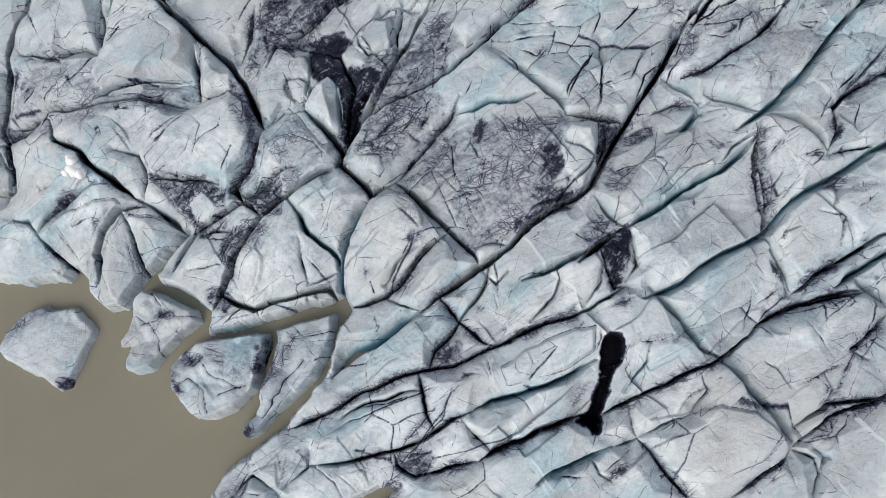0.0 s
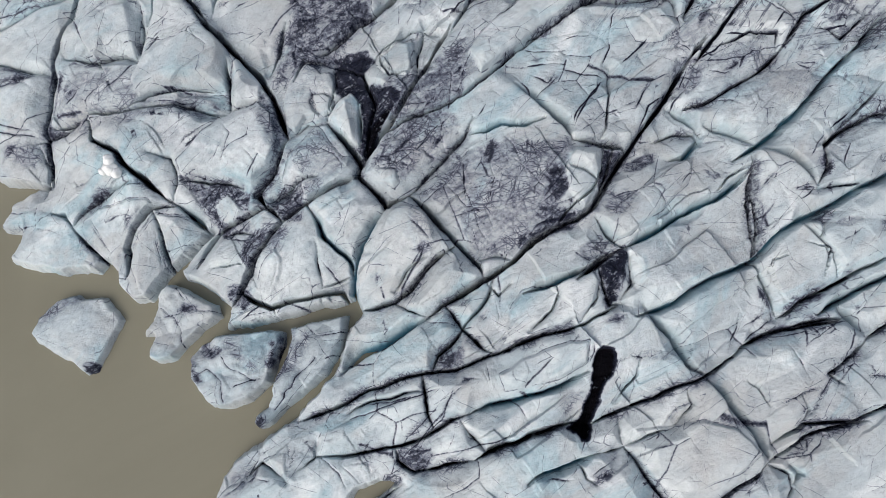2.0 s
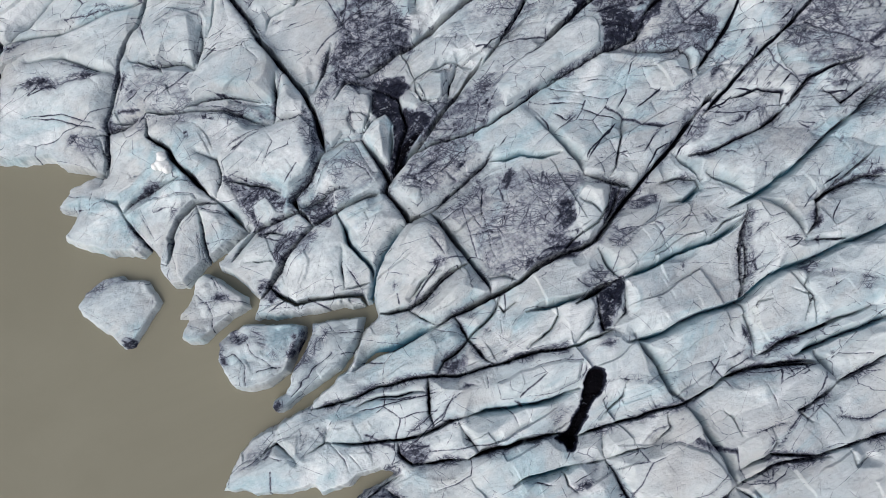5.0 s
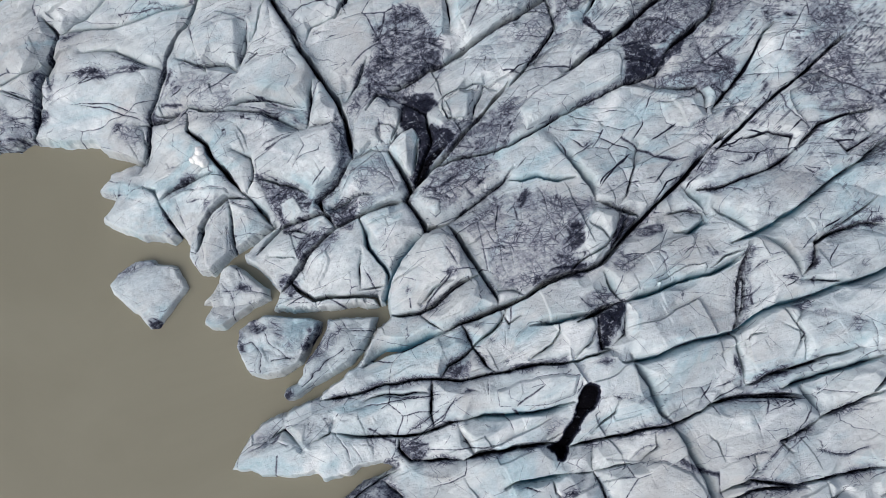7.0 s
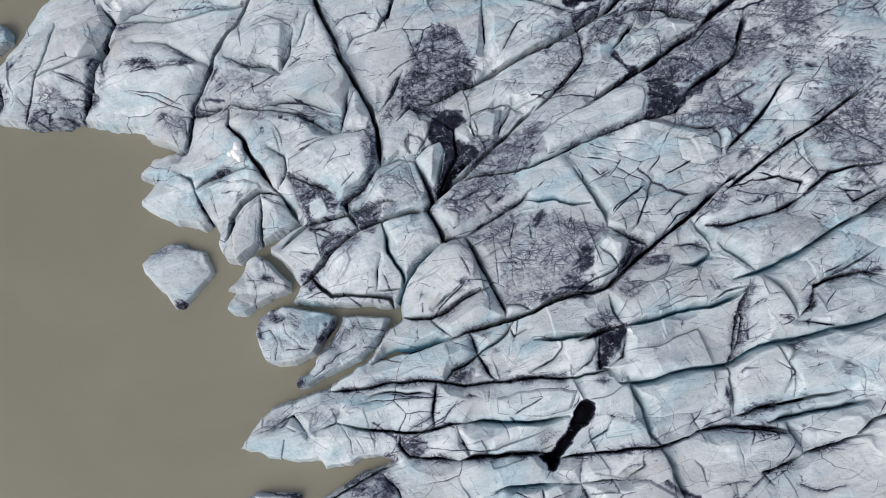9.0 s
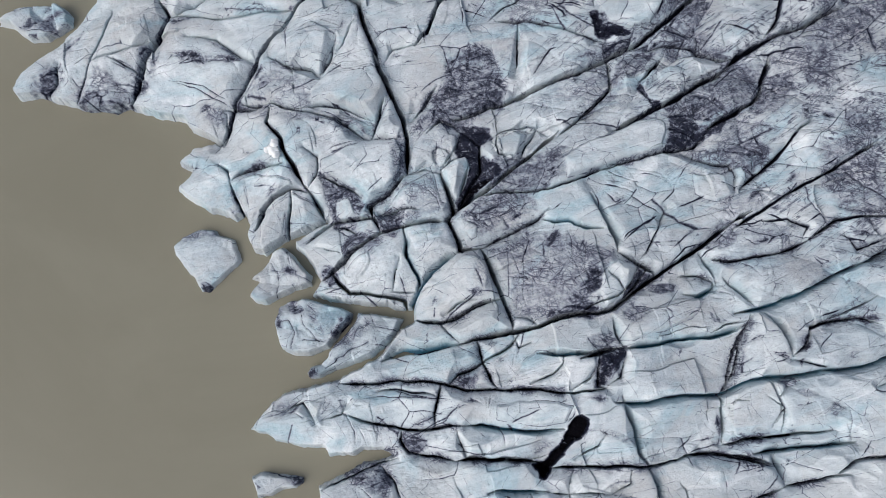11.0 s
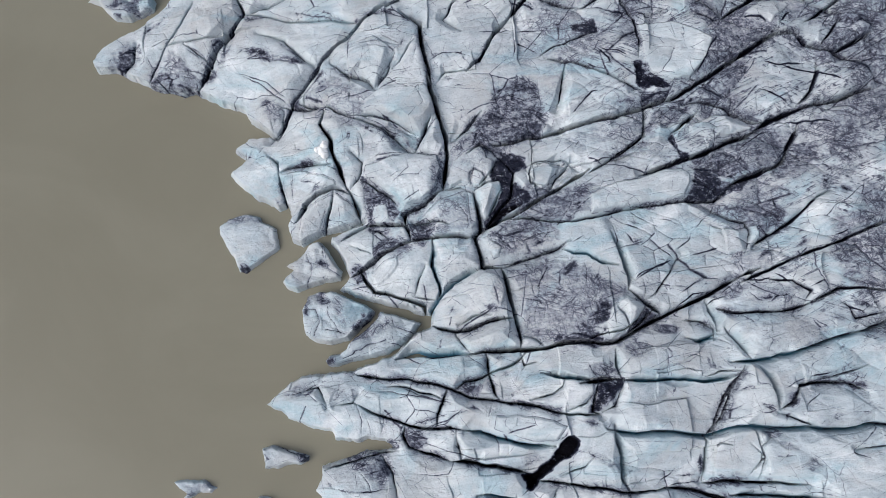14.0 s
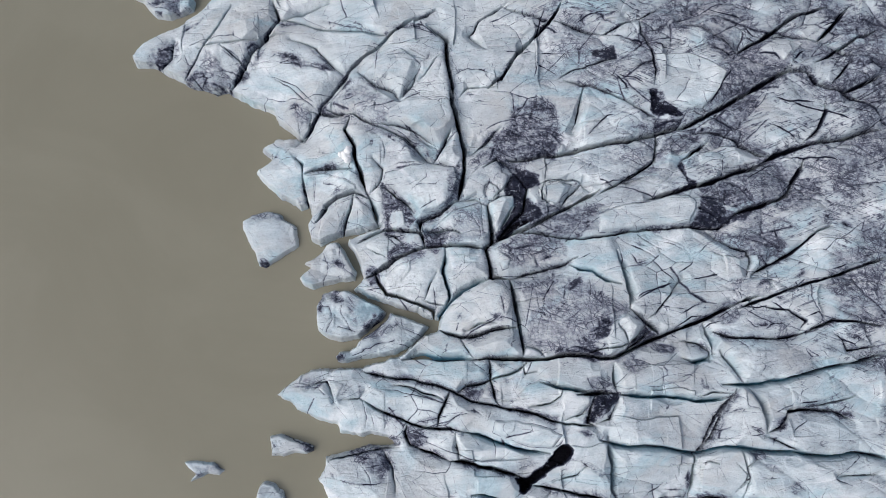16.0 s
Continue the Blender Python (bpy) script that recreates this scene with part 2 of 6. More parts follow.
def crevasse(kind, *points):
    CREVASSES.append((kind, points))


def ash_shade_patch(strength, fray, *points):
    """Ground ash inside a ring, for one hollow its painted shade too; fray: how torn its edge is."""
    ASH_SHADE_PATCHES.append((strength, fray, list(points)))


def slab(high, bare, *points):
    """A block of ice that stands proud of its neighbours; bare: how free of ash it is."""
    SLABS.append((high, bare, list(points)))


def ash_field(x, y, rx, ry, turn, strength):
    ASH_FIELDS.append((x, y, rx, ry, turn, strength))


# kind: half width, run of the wall, depth, ash held, spread of the ash, fresh blue ice
KINDS = {
    "D": (0.09, 0.16, 4.5, 0.92, 0.24, 0.50),   # deep crevasse black with ash
    "B": (0.06, 0.15, 2.8, 0.62, 0.10, 1.00),   # crevasse of clean blue ice, its north wall sloping
    "b": (0.06, 0.15, 2.8, 0.62, 0.10, 1.00),   # the same with its south wall sloping
    "G": (0.12, 0.20, 3.4, 0.75, 0.10, 1.00),   # gully under a long slope of blue ice on its north side
    "W": (0.10, 0.18, 2.8, 0.80, 0.13, 0.70),   # wide crevasse with a long pale wall on its north side
    "M": (0.04, 0.14, 2.4, 0.84, 0.15, 0.45),   # narrow dirty crack
    "S": (0.03, 0.13, 1.3, 0.72, 0.12, 0.30),   # shallow crack
    "V": (0.00, 0.16, 0.14, 0.66, 0.12, 0.00),  # vein of ash at the surface
    "T": (0.00, 0.40, 0.15, 1.15, 0.72, 0.00),  # smear of ash
    "t": (0.00, 0.40, 0.10, 0.60, 1.50, 0.00),  # thin smear of ash
}
SLOPES = {"B": (0.8, 1), "b": (0.8, -1), "W": (1.1, 1), "D": (0.5, 1), "M": (0.28, 1), "G": (2.2, 1)}   # run of the sloping wall, and its side

crevasse("D", (32.2, 51.2), (29.7, 46.5), (26.9, 41.9), (23.9, 37.7), (21.4, 33.5), (19.1, 29.3), (16.9, 27.3), (13.3, 25.6), (11.1, 24.2), (8.6, 21.3), (6.1, 19.4), (4.7, 18.5), (1.1, 16.3), (-2.4, 13.5))
crevasse("G", (-2.4, 13.4), (-4.5, 12.1), (-7.3, 10.0), (-10.7, 8.3), (-12.8, 6.6), (-14.0, 5.3))
crevasse("D", (-6.1, 30.1), (-2.8, 26.8), (0.4, 23.5), (3.3, 20.4), (4.7, 18.6))
crevasse("D", (-18.2, 39.4), (-15.3, 36.5), (-13.2, 34.2), (-13.4, 32.2), (-10.4, 29.7), (-9.0, 28.0), (-6.7, 29.7), (-5.9, 30.4))
crevasse("B", (-9.0, 28.0), (-10.4, 26.1), (-12.1, 23.2), (-13.1, 20.3), (-13.2, 16.7), (-12.4, 14.0))
crevasse("B", (-20.3, 27.9), (-18.7, 25.7), (-17.7, 23.6), (-15.1, 21.7), (-13.8, 20.5), (-13.3, 18.0))
crevasse("D", (-13.4, 32.2), (-16.3, 30.5), (-20.4, 28.0), (-23.5, 25.6), (-25.4, 23.1), (-27.3, 20.4), (-28.2, 17.5), (-29.5, 14.8), (-30.3, 13.8))
crevasse("D", (-23.7, 25.8), (-26.0, 27.5), (-27.9, 26.8), (-31.3, 25.4), (-33.1, 23.9), (-34.7, 21.7), (-36.0, 19.3))
crevasse("D", (-38.8, 55.5), (-35.5, 51.8), (-31.5, 48.9), (-28.7, 46.1), (-26.4, 43.3), (-24.9, 39.8), (-23.5, 37.2))
crevasse("D", (-23.5, 37.2), (-24.5, 34.4), (-25.8, 32.0), (-27.5, 29.5), (-26.0, 27.5))
crevasse("M", (-33.1, 49.4), (-33.2, 46.2), (-32.9, 43.0), (-32.6, 40.5))
crevasse("S", (-35.9, 40.3), (-32.6, 40.5), (-28.5, 41.8))
crevasse("M", (-58.2, 38.2), (-55.3, 38.8), (-52.9, 39.7), (-50.1, 39.6), (-46.1, 40.8))
crevasse("S", (-50.1, 39.6), (-45.6, 40.4), (-39.7, 41.5), (-33.3, 40.5))
crevasse("S", (-46.1, 40.8), (-42.8, 42.7), (-38.8, 43.9), (-33.9, 44.1))
crevasse("M", (-56.6, 47.6), (-51.6, 47.6), (-47.8, 48.2), (-45.8, 47.4))
crevasse("S", (-45.9, 47.7), (-45.6, 51.1), (-46.5, 55.2))
crevasse("V", (-58.3, 38.9), (-54.9, 42.4), (-53.7, 45.6))
crevasse("D", (-52.6, 38.9), (-51.9, 36.2), (-47.7, 34.2), (-46.5, 32.3), (-42.6, 29.9), (-39.7, 27.9))
crevasse("D", (-39.1, 27.6), (-42.0, 26.7), (-44.2, 24.1), (-45.5, 21.2), (-45.5, 17.6))
crevasse("V", (-39.2, 32.3), (-36.1, 31.5), (-31.3, 30.7), (-29.7, 28.8))
crevasse("V", (-38.1, 31.5), (-35.9, 28.1), (-32.7, 24.4))
crevasse("B", (-57.3, 26.0), (-55.0, 25.3), (-53.8, 24.0))
crevasse("M", (-53.8, 23.8), (-51.5, 26.3), (-49.1, 28.2), (-46.6, 29.3), (-45.2, 30.1))
crevasse("M", (-53.8, 23.8), (-52.0, 21.9), (-49.4, 19.4), (-48.0, 17.2))
crevasse("V", (-51.4, 25.6), (-49.6, 21.9), (-46.1, 19.0))
crevasse("V", (-47.9, 22.6), (-45.2, 25.6), (-43.9, 28.2))
crevasse("M", (-42.0, 26.7), (-41.4, 24.1), (-40.7, 21.7), (-38.7, 16.8))
crevasse("V", (-41.2, 25.6), (-38.3, 25.7), (-34.9, 24.4))
crevasse("D", (-29.3, 15.7), (-27.1, 14.5), (-24.6, 13.8), (-21.5, 15.2), (-18.0, 16.0), (-15.1, 16.6), (-13.0, 14.4))
crevasse("S", (-24.4, 13.8), (-23.7, 12.2), (-22.3, 11.3))
crevasse("S", (-18.0, 16.0), (-17.4, 14.5), (-16.8, 13.3))
crevasse("V", (-20.5, 26.2), (-22.6, 24.0), (-24.6, 21.1))
crevasse("V", (-18.9, 21.8), (-15.9, 18.9), (-13.7, 16.7))
crevasse("D", (0.3, 22.8), (-2.8, 19.9), (-4.5, 17.7), (-5.9, 16.3), (-7.3, 15.2), (-10.1, 14.5), (-12.1, 14.2))
crevasse("S", (-7.3, 15.1), (-4.5, 13.9), (-2.2, 13.4))
crevasse("V", (-10.3, 21.0), (-9.1, 18.1), (-10.2, 16.7))
crevasse("V", (-6.8, 27.6), (-3.9, 25.0), (-1.7, 22.4))
crevasse("V", (-3.1, 21.0), (-1.0, 22.4), (1.1, 19.9))
crevasse("M", (-19.7, -1.3), (-15.4, 0.3), (-12.7, 1.5), (-9.9, 3.4), (-5.8, 4.9), (-2.4, 5.8), (1.1, 6.2), (5.3, 8.1), (6.7, 8.6), (9.5, 9.9), (11.6, 11.0), (15.1, 12.3), (17.9, 13.1), (20.7, 14.8), (23.0, 16.0))
crevasse("M", (5.9, 19.1), (5.5, 17.2), (4.1, 14.5), (2.5, 12.3), (1.0, 10.2), (-1.0, 8.1), (-1.7, 5.9))
crevasse("M", (-0.8, 15.3), (1.5, 12.8), (2.5, 11.4), (4.6, 9.3), (6.7, 8.5))
crevasse("V", (7.1, 18.1), (5.4, 16.3), (3.6, 13.5))
crevasse("V", (-1.0, 7.9), (0.4, 6.9), (1.1, 5.5))
crevasse("V", (0.8, 9.7), (1.5, 7.6), (0.8, 5.9))
crevasse("M", (-2.9, 6.1), (-2.5, 3.5), (-2.0, 0.8), (-1.1, -1.0))
crevasse("V", (-1.0, -1.2), (0.1, 0.5), (0.8, 2.8), (1.8, 4.2), (3.9, 5.2))
crevasse("M", (-16.6, -5.9), (-11.1, -5.2), (-5.7, -3.8), (-3.0, -2.8), (-1.0, -1.6), (1.1, -0.2), (3.7, 1.0))
crevasse("b", (3.7, 1.0), (6.2, 2.5), (9.3, 3.1), (12.1, 3.8), (14.9, 5.1), (17.0, 6.2), (18.9, 7.0))
crevasse("M", (-3.0, -7.1), (1.1, -5.8), (4.5, -4.8))
crevasse("D", (4.5, -4.8), (7.9, -3.2), (11.3, -1.6), (15.4, -0.2), (17.8, 0.5))
crevasse("M", (18.8, 0.3), (22.3, 1.8), (25.8, 3.5), (29.9, 5.5), (32.4, 6.5), (34.3, 7.5), (36.5, 9.2), (38.9, 11.2), (41.8, 13.0), (45.6, 14.2), (49.9, 15.4), (52.1, 15.8))
crevasse("b", (11.2, -7.6), (12.5, -6.4), (15.2, -5.4), (18.7, -3.8), (20.4, -3.2))
crevasse("M", (20.4, -3.2), (22.2, -2.8), (23.6, -2.1))
crevasse("S", (23.6, -2.1), (26.9, -0.5), (29.8, 0.5))
crevasse("M", (23.5, -2.1), (25.4, -4.5), (27.9, -7.7), (29.4, -9.9))
crevasse("S", (22.8, 1.8), (23.0, -0.2), (23.3, -1.8))
crevasse("W", (33.3, 6.7), (35.4, 4.8), (37.2, 2.7), (39.1, 0.4), (40.9, -2.0), (42.0, -3.1))
crevasse("W", (25.8, 15.7), (27.3, 13.4), (29.6, 11.5), (31.2, 8.6), (33.2, 7.3))
crevasse("M", (42.2, -3.1), (44.3, -1.5), (46.1, -0.2), (48.6, 1.1), (51.4, 2.1), (53.8, 2.7))
crevasse("M", (41.8, -3.1), (40.1, -4.8), (37.2, -6.7), (33.8, -9.0))
crevasse("S", (41.8, -3.5), (44.5, -4.6), (44.6, -6.4), (43.0, -9.3))
crevasse("V", (41.5, -3.8), (41.6, -6.4), (42.4, -8.3))
crevasse("S", (31.3, 5.5), (31.9, 3.5), (30.0, 0.8))
crevasse("V", (27.0, 1.5), (28.3, 0.1), (29.8, 2.8), (32.6, 4.2))
crevasse("S", (41.7, 4.0), (40.2, 6.2), (38.9, 6.8))
crevasse("V", (41.7, 4.0), (44.9, 5.1), (49.1, 6.8))
crevasse("S", (45.6, 5.5), (46.4, 3.5), (45.2, 1.5))
crevasse("V", (46.4, 6.8), (45.3, 9.6), (43.4, 12.3))
crevasse("V", (51.4, 9.6), (49.1, 6.8), (46.8, 3.5), (44.5, 0.1))
crevasse("V", (52.3, 12.3), (50.7, 9.6), (48.5, 8.2))
crevasse("S", (25.4, 9.6), (24.9, 6.9), (22.3, 3.5))
crevasse("V", (21.9, 9.6), (25.3, 9.3), (28.1, 9.6))
crevasse("S", (-2.7, 3.5), (-5.8, 2.8), (-9.9, 1.8), (-12.6, 0.1))
crevasse("V", (-9.9, 3.4), (-11.6, 2.0), (-12.6, 0.8))
crevasse("V", (-18.1, -2.2), (-15.3, -3.2), (-13.2, -2.5))
crevasse("V", (-17.9, -6.5), (-16.3, -3.8), (-17.4, -2.5))
crevasse("M", (-6.4, -3.8), (-5.7, -5.8), (-3.3, -7.2), (-1.6, -6.4))
crevasse("V", (-15.3, -3.8), (-12.5, -5.8), (-14.5, -7.1))
crevasse("S", (-19.2, -7.8), (-16.6, -6.1), (-16.6, -3.8))
crevasse("V", (-13.8, -5.8), (-11.1, -7.8), (-9.7, -9.2))
crevasse("V", (2.5, 0.1), (3.5, -1.8), (5.8, -3.8))
crevasse("V", (6.6, 3.5), (5.9, 5.5), (5.3, 8.3))
crevasse("V", (11.4, 3.5), (13.2, 5.5), (12.2, 6.9))
crevasse("S", (13.8, 18.8), (14.5, 16.6), (13.7, 14.5), (10.9, 11.7))
crevasse("V", (18.6, 12.4), (19.1, 9.6), (18.7, 6.9))
crevasse("V", (24.1, -2.5), (21.3, -5.1), (18.5, -7.7))
crevasse("V", (11.8, -7.7), (14.5, -6.7), (18.6, -6.4))
crevasse("V", (26.6, -7.1), (24.7, -3.8), (22.6, -5.8))
crevasse("B", (22.8, 23.6), (26.1, 25.3), (29.8, 27.7), (32.7, 29.6), (35.7, 30.9), (39.4, 33.8), (40.6, 35.5))
crevasse("D", (16.7, 18.6), (19.6, 21.1), (22.5, 23.4))
crevasse("W", (19.1, 27.8), (21.1, 25.1), (22.8, 23.6))
crevasse("B", (9.9, 16.9), (12.4, 17.7), (16.0, 19.0), (18.8, 20.9))
crevasse("M", (19.4, 20.5), (20.2, 18.0), (21.1, 15.7), (22.9, 16.0))
crevasse("V", (20.6, 20.9), (21.2, 18.0), (22.2, 16.6))
crevasse("S", (23.5, 23.0), (24.4, 18.7), (22.9, 16.6))
crevasse("b", (24.9, 14.5), (27.7, 15.4), (30.0, 16.6), (32.5, 19.0), (36.4, 20.7), (40.9, 23.1), (42.5, 25.0), (44.7, 27.4), (47.1, 29.1), (50.0, 30.3), (53.6, 32.8), (57.4, 35.0))
crevasse("b", (38.2, 36.5), (40.5, 38.1), (43.6, 40.8), (46.7, 43.8), (49.3, 46.9), (52.4, 50.5), (55.7, 54.4))
crevasse("B", (29.5, 36.5), (31.9, 37.1), (33.7, 39.3), (33.4, 40.5), (32.3, 41.3))
crevasse("M", (46.1, 54.5), (43.6, 51.3), (40.5, 48.6), (37.4, 46.7), (34.4, 44.7), (30.7, 43.9))
crevasse("M", (34.1, 41.0), (30.5, 40.7), (27.5, 39.0))
crevasse("W", (41.6, 38.5), (44.7, 37.3), (47.4, 35.4), (49.2, 33.5))
crevasse("M", (49.2, 33.5), (50.4, 36.2), (50.3, 39.0), (51.7, 40.7), (54.6, 42.5), (58.5, 45.1))
crevasse("S", (49.2, 33.0), (53.0, 33.7), (57.4, 34.7))
crevasse("D", (15.8, 38.3), (18.7, 37.9), (24.1, 37.6))
crevasse("W", (15.8, 38.3), (14.8, 40.3), (13.0, 42.2), (10.1, 44.6), (7.9, 46.3))
crevasse("B", (1.2, 39.1), (4.1, 39.1), (6.3, 40.3), (8.9, 40.3), (12.2, 41.4))
crevasse("M", (-5.9, 30.4), (-3.2, 33.9), (-0.3, 36.9), (1.2, 39.0), (2.3, 41.1))
crevasse("D", (-8.8, 40.1), (-6.2, 45.0), (-4.0, 49.7), (-1.4, 55.1))
crevasse("M", (-9.9, 38.5), (-6.2, 40.6), (-2.5, 42.0), (1.2, 44.6), (4.2, 47.2), (7.2, 50.6), (11.0, 53.9))
crevasse("V", (-6.9, 35.1), (-3.2, 38.9), (0.4, 40.4))
crevasse("V", (-12.0, 35.1), (-7.6, 36.2), (-4.0, 36.6))
crevasse("V", (15.8, 38.7), (17.4, 42.6), (19.8, 48.0), (23.6, 51.2))
crevasse("V", (24.2, 37.7), (26.2, 43.3), (30.9, 47.9))
crevasse("V", (6.4, 48.2), (10.1, 45.0), (14.4, 41.0))
crevasse("V", (11.5, 44.2), (15.4, 48.9))
crevasse("D", (32.2, 51.2), (34.6, 54.7))
crevasse("V", (32.2, 51.2), (35.6, 52.6), (37.9, 54.6))
crevasse("M", (40.6, 37.6), (40.7, 31.7), (41.5, 27.3), (41.4, 24.2))
crevasse("V", (42.1, 22.2), (42.8, 17.9), (42.9, 15.5), (39.0, 12.3), (36.3, 9.3))
crevasse("S", (50.4, 28.7), (49.5, 26.5), (50.8, 24.7), (50.1, 21.8))
crevasse("V", (48.3, 20.7), (48.8, 18.6), (45.8, 16.5), (42.9, 14.4))
crevasse("V", (44.3, 32.4), (47.9, 32.8), (44.9, 30.2))
crevasse("V", (36.6, 23.7), (38.8, 24.8), (39.6, 25.8))
crevasse("V", (30.3, 31.1), (32.3, 34.0), (34.5, 35.5))
crevasse("V", (19.4, 37.9), (20.1, 34.9), (21.4, 31.1))
crevasse("V", (15.0, 37.2), (12.8, 34.2), (10.6, 31.2), (11.2, 27.5))
crevasse("V", (1.2, 36.5), (1.2, 32.0), (2.6, 28.3), (5.4, 22.4))
crevasse("V", (-4.7, 35.1), (-1.0, 32.0), (1.9, 28.3), (4.7, 27.5), (11.2, 28.2))
crevasse("V", (7.0, 36.5), (11.3, 31.9), (14.8, 28.9))
crevasse("V", (3.4, 38.8), (5.5, 32.7), (4.7, 27.5), (6.1, 23.8))
crevasse("V", (-2.5, 31.3), (3.3, 31.2), (8.4, 32.7))
crevasse("V", (16.2, 26.7), (15.6, 29.7), (12.7, 28.9))
crevasse("S", (8.6, 21.3), (6.1, 21.7), (3.8, 20.9))
crevasse("S", (13.7, 25.6), (15.5, 28.2), (18.5, 31.1), (20.0, 33.7))
crevasse("V", (-29.7, 35.2), (-27.3, 32.9), (-27.9, 29.2))
crevasse("V", (-33.6, 39.1), (-31.2, 36.8), (-33.1, 31.5))
crevasse("V", (-20.9, 38.2), (-18.6, 35.2), (-16.4, 34.4), (-14.1, 32.1))
crevasse("V", (-25.8, 31.4), (-22.1, 30.7), (-19.2, 31.4), (-15.6, 34.4))
crevasse("V", (-21.4, 31.4), (-21.3, 28.4), (-22.7, 26.2))
crevasse("V", (-39.2, 33.8), (-35.8, 38.4), (-29.3, 42.2))
crevasse("S", (-39.5, 27.8), (-39.0, 31.5), (-39.9, 33.8), (-42.9, 34.2))
crevasse("V", (-46.5, 32.3), (-44.6, 36.1), (-47.0, 38.1))
crevasse("M", (-13.1, 34.2), (-11.4, 42.8), (-13.7, 46.8), (-17.5, 48.4))
crevasse("S", (-17.7, 47.8), (-17.4, 45.2), (-18.4, 39.8))
crevasse("V", (2.7, 53.8), (0.4, 49.8), (-1.8, 46.7))
crevasse("D", (-37.0, 54.3), (-42.6, 59.8), (-46.4, 64.5), (-49.0, 64.4), (-51.3, 64.6))
crevasse("D", (-51.7, 68.3), (-54.6, 62.4), (-56.2, 58.2), (-56.9, 53.1), (-58.5, 47.4), (-59.1, 42.4), (-59.6, 37.2), (-58.6, 30.4))
crevasse("D", (-82.5, 50.5), (-78.9, 48.3), (-78.8, 42.8), (-79.0, 37.2), (-78.4, 29.5))
crevasse("S", (-78.9, 48.3), (-70.6, 51.5), (-61.9, 55.9), (-56.2, 58.2))
crevasse("S", (-77.6, 48.6), (-75.0, 53.2), (-72.2, 57.5))
crevasse("M", (-90.2, 45.3), (-88.5, 39.3), (-88.5, 33.1), (-88.2, 25.2))
crevasse("S", (-89.2, 33.2), (-84.2, 37.5), (-79.8, 42.1))
crevasse("S", (-85.2, 36.1), (-79.8, 35.9), (-77.9, 35.4))
crevasse("S", (-87.2, 27.7), (-84.1, 26.8), (-77.4, 29.1))
crevasse("S", (-74.0, 46.0), (-68.0, 47.1), (-63.6, 46.2), (-59.6, 45.9))
crevasse("S", (-45.2, 53.2), (-44.7, 60.5))
crevasse("M", (-60.9, 35.9), (-58.1, 37.1), (-54.2, 38.8))
crevasse("S", (-60.5, 35.4), (-59.1, 32.6), (-59.1, 28.9))
crevasse("W", (-34.2, 24.2), (-36.8, 26.2), (-40.0, 28.3))
crevasse("S", (-37.8, 66.9), (-43.2, 68.6), (-42.8, 72.0), (-40.1, 78.5))
crevasse("S", (-36.1, 54.5), (-35.9, 58.3), (-31.0, 61.4))
crevasse("M", (-1.3, 53.8), (2.1, 60.9), (4.0, 66.1), (1.0, 71.9))
crevasse("M", (32.9, 50.5), (38.8, 59.1), (44.4, 66.2), (50.8, 75.2))
crevasse("M", (45.6, 53.8), (48.6, 59.0), (56.6, 63.3))
crevasse("S", (36.1, 53.4), (40.9, 55.5), (44.6, 55.5), (44.8, 53.0))
crevasse("W", (29.1, 44.5), (32.1, 42.7), (33.9, 40.7))
crevasse("W", (34.5, 41.8), (37.9, 40.3), (40.9, 38.9))
crevasse("b", (54.5, 52.8), (57.3, 56.1), (60.0, 59.7))
crevasse("M", (56.0, 44.1), (59.3, 44.4), (61.4, 44.7))
crevasse("S", (53.4, 42.5), (56.3, 45.6), (58.6, 48.7))
crevasse("b", (54.2, 33.0), (61.2, 37.1), (64.9, 40.7), (70.3, 43.2))
crevasse("M", (40.6, 35.8), (40.2, 30.5), (41.2, 25.0), (40.8, 22.8), (44.0, 15.6))
crevasse("S", (47.2, 29.0), (49.6, 26.0), (51.0, 24.6), (51.8, 21.3))
crevasse("S", (63.8, 34.5), (69.3, 39.0))
crevasse("S", (50.8, 57.2), (54.0, 55.7), (57.7, 59.6))
crevasse("S", (51.7, 17.6), (54.7, 13.8))
crevasse("M", (43.7, 15.1), (47.5, 18.0), (54.0, 21.8), (59.8, 24.9))
crevasse("V", (62.3, 25.9), (65.7, 24.6), (65.9, 21.7))
crevasse("M", (60.8, 17.1), (64.0, 21.5), (71.0, 26.2))
crevasse("M", (42.0, -0.8), (46.1, 1.8), (51.8, 2.5), (58.0, 5.0), (65.4, 8.3))
crevasse("B", (48.6, 15.9), (52.9, 18.4), (57.6, 20.8), (63.4, 24.4))
crevasse("M", (42.7, 13.4), (50.0, 14.8), (52.4, 15.8))
crevasse("W", (51.4, 17.2), (53.3, 15.1), (54.8, 13.4))
crevasse("M", (54.9, 12.9), (58.3, 15.4), (61.3, 17.8), (64.0, 19.3))
crevasse("M", (51.1, 7.1), (49.3, 8.3), (53.1, 10.9), (54.9, 12.9))
crevasse("V", (53.4, 8.4), (59.2, 8.9), (63.7, 11.6))
crevasse("S", (56.5, 4.2), (57.6, 2.0), (59.9, 3.3))
crevasse("M", (67.6, 6.8), (64.7, 3.7))
crevasse("t", (-56.0, 50.4), (-53.6, 52.8), (-52.2, 54.9))
crevasse("T", (-58.5, 40.9), (-56.1, 43.2), (-54.0, 45.6))
crevasse("T", (-58.1, 37.4), (-56.7, 38.5), (-54.6, 39.3))
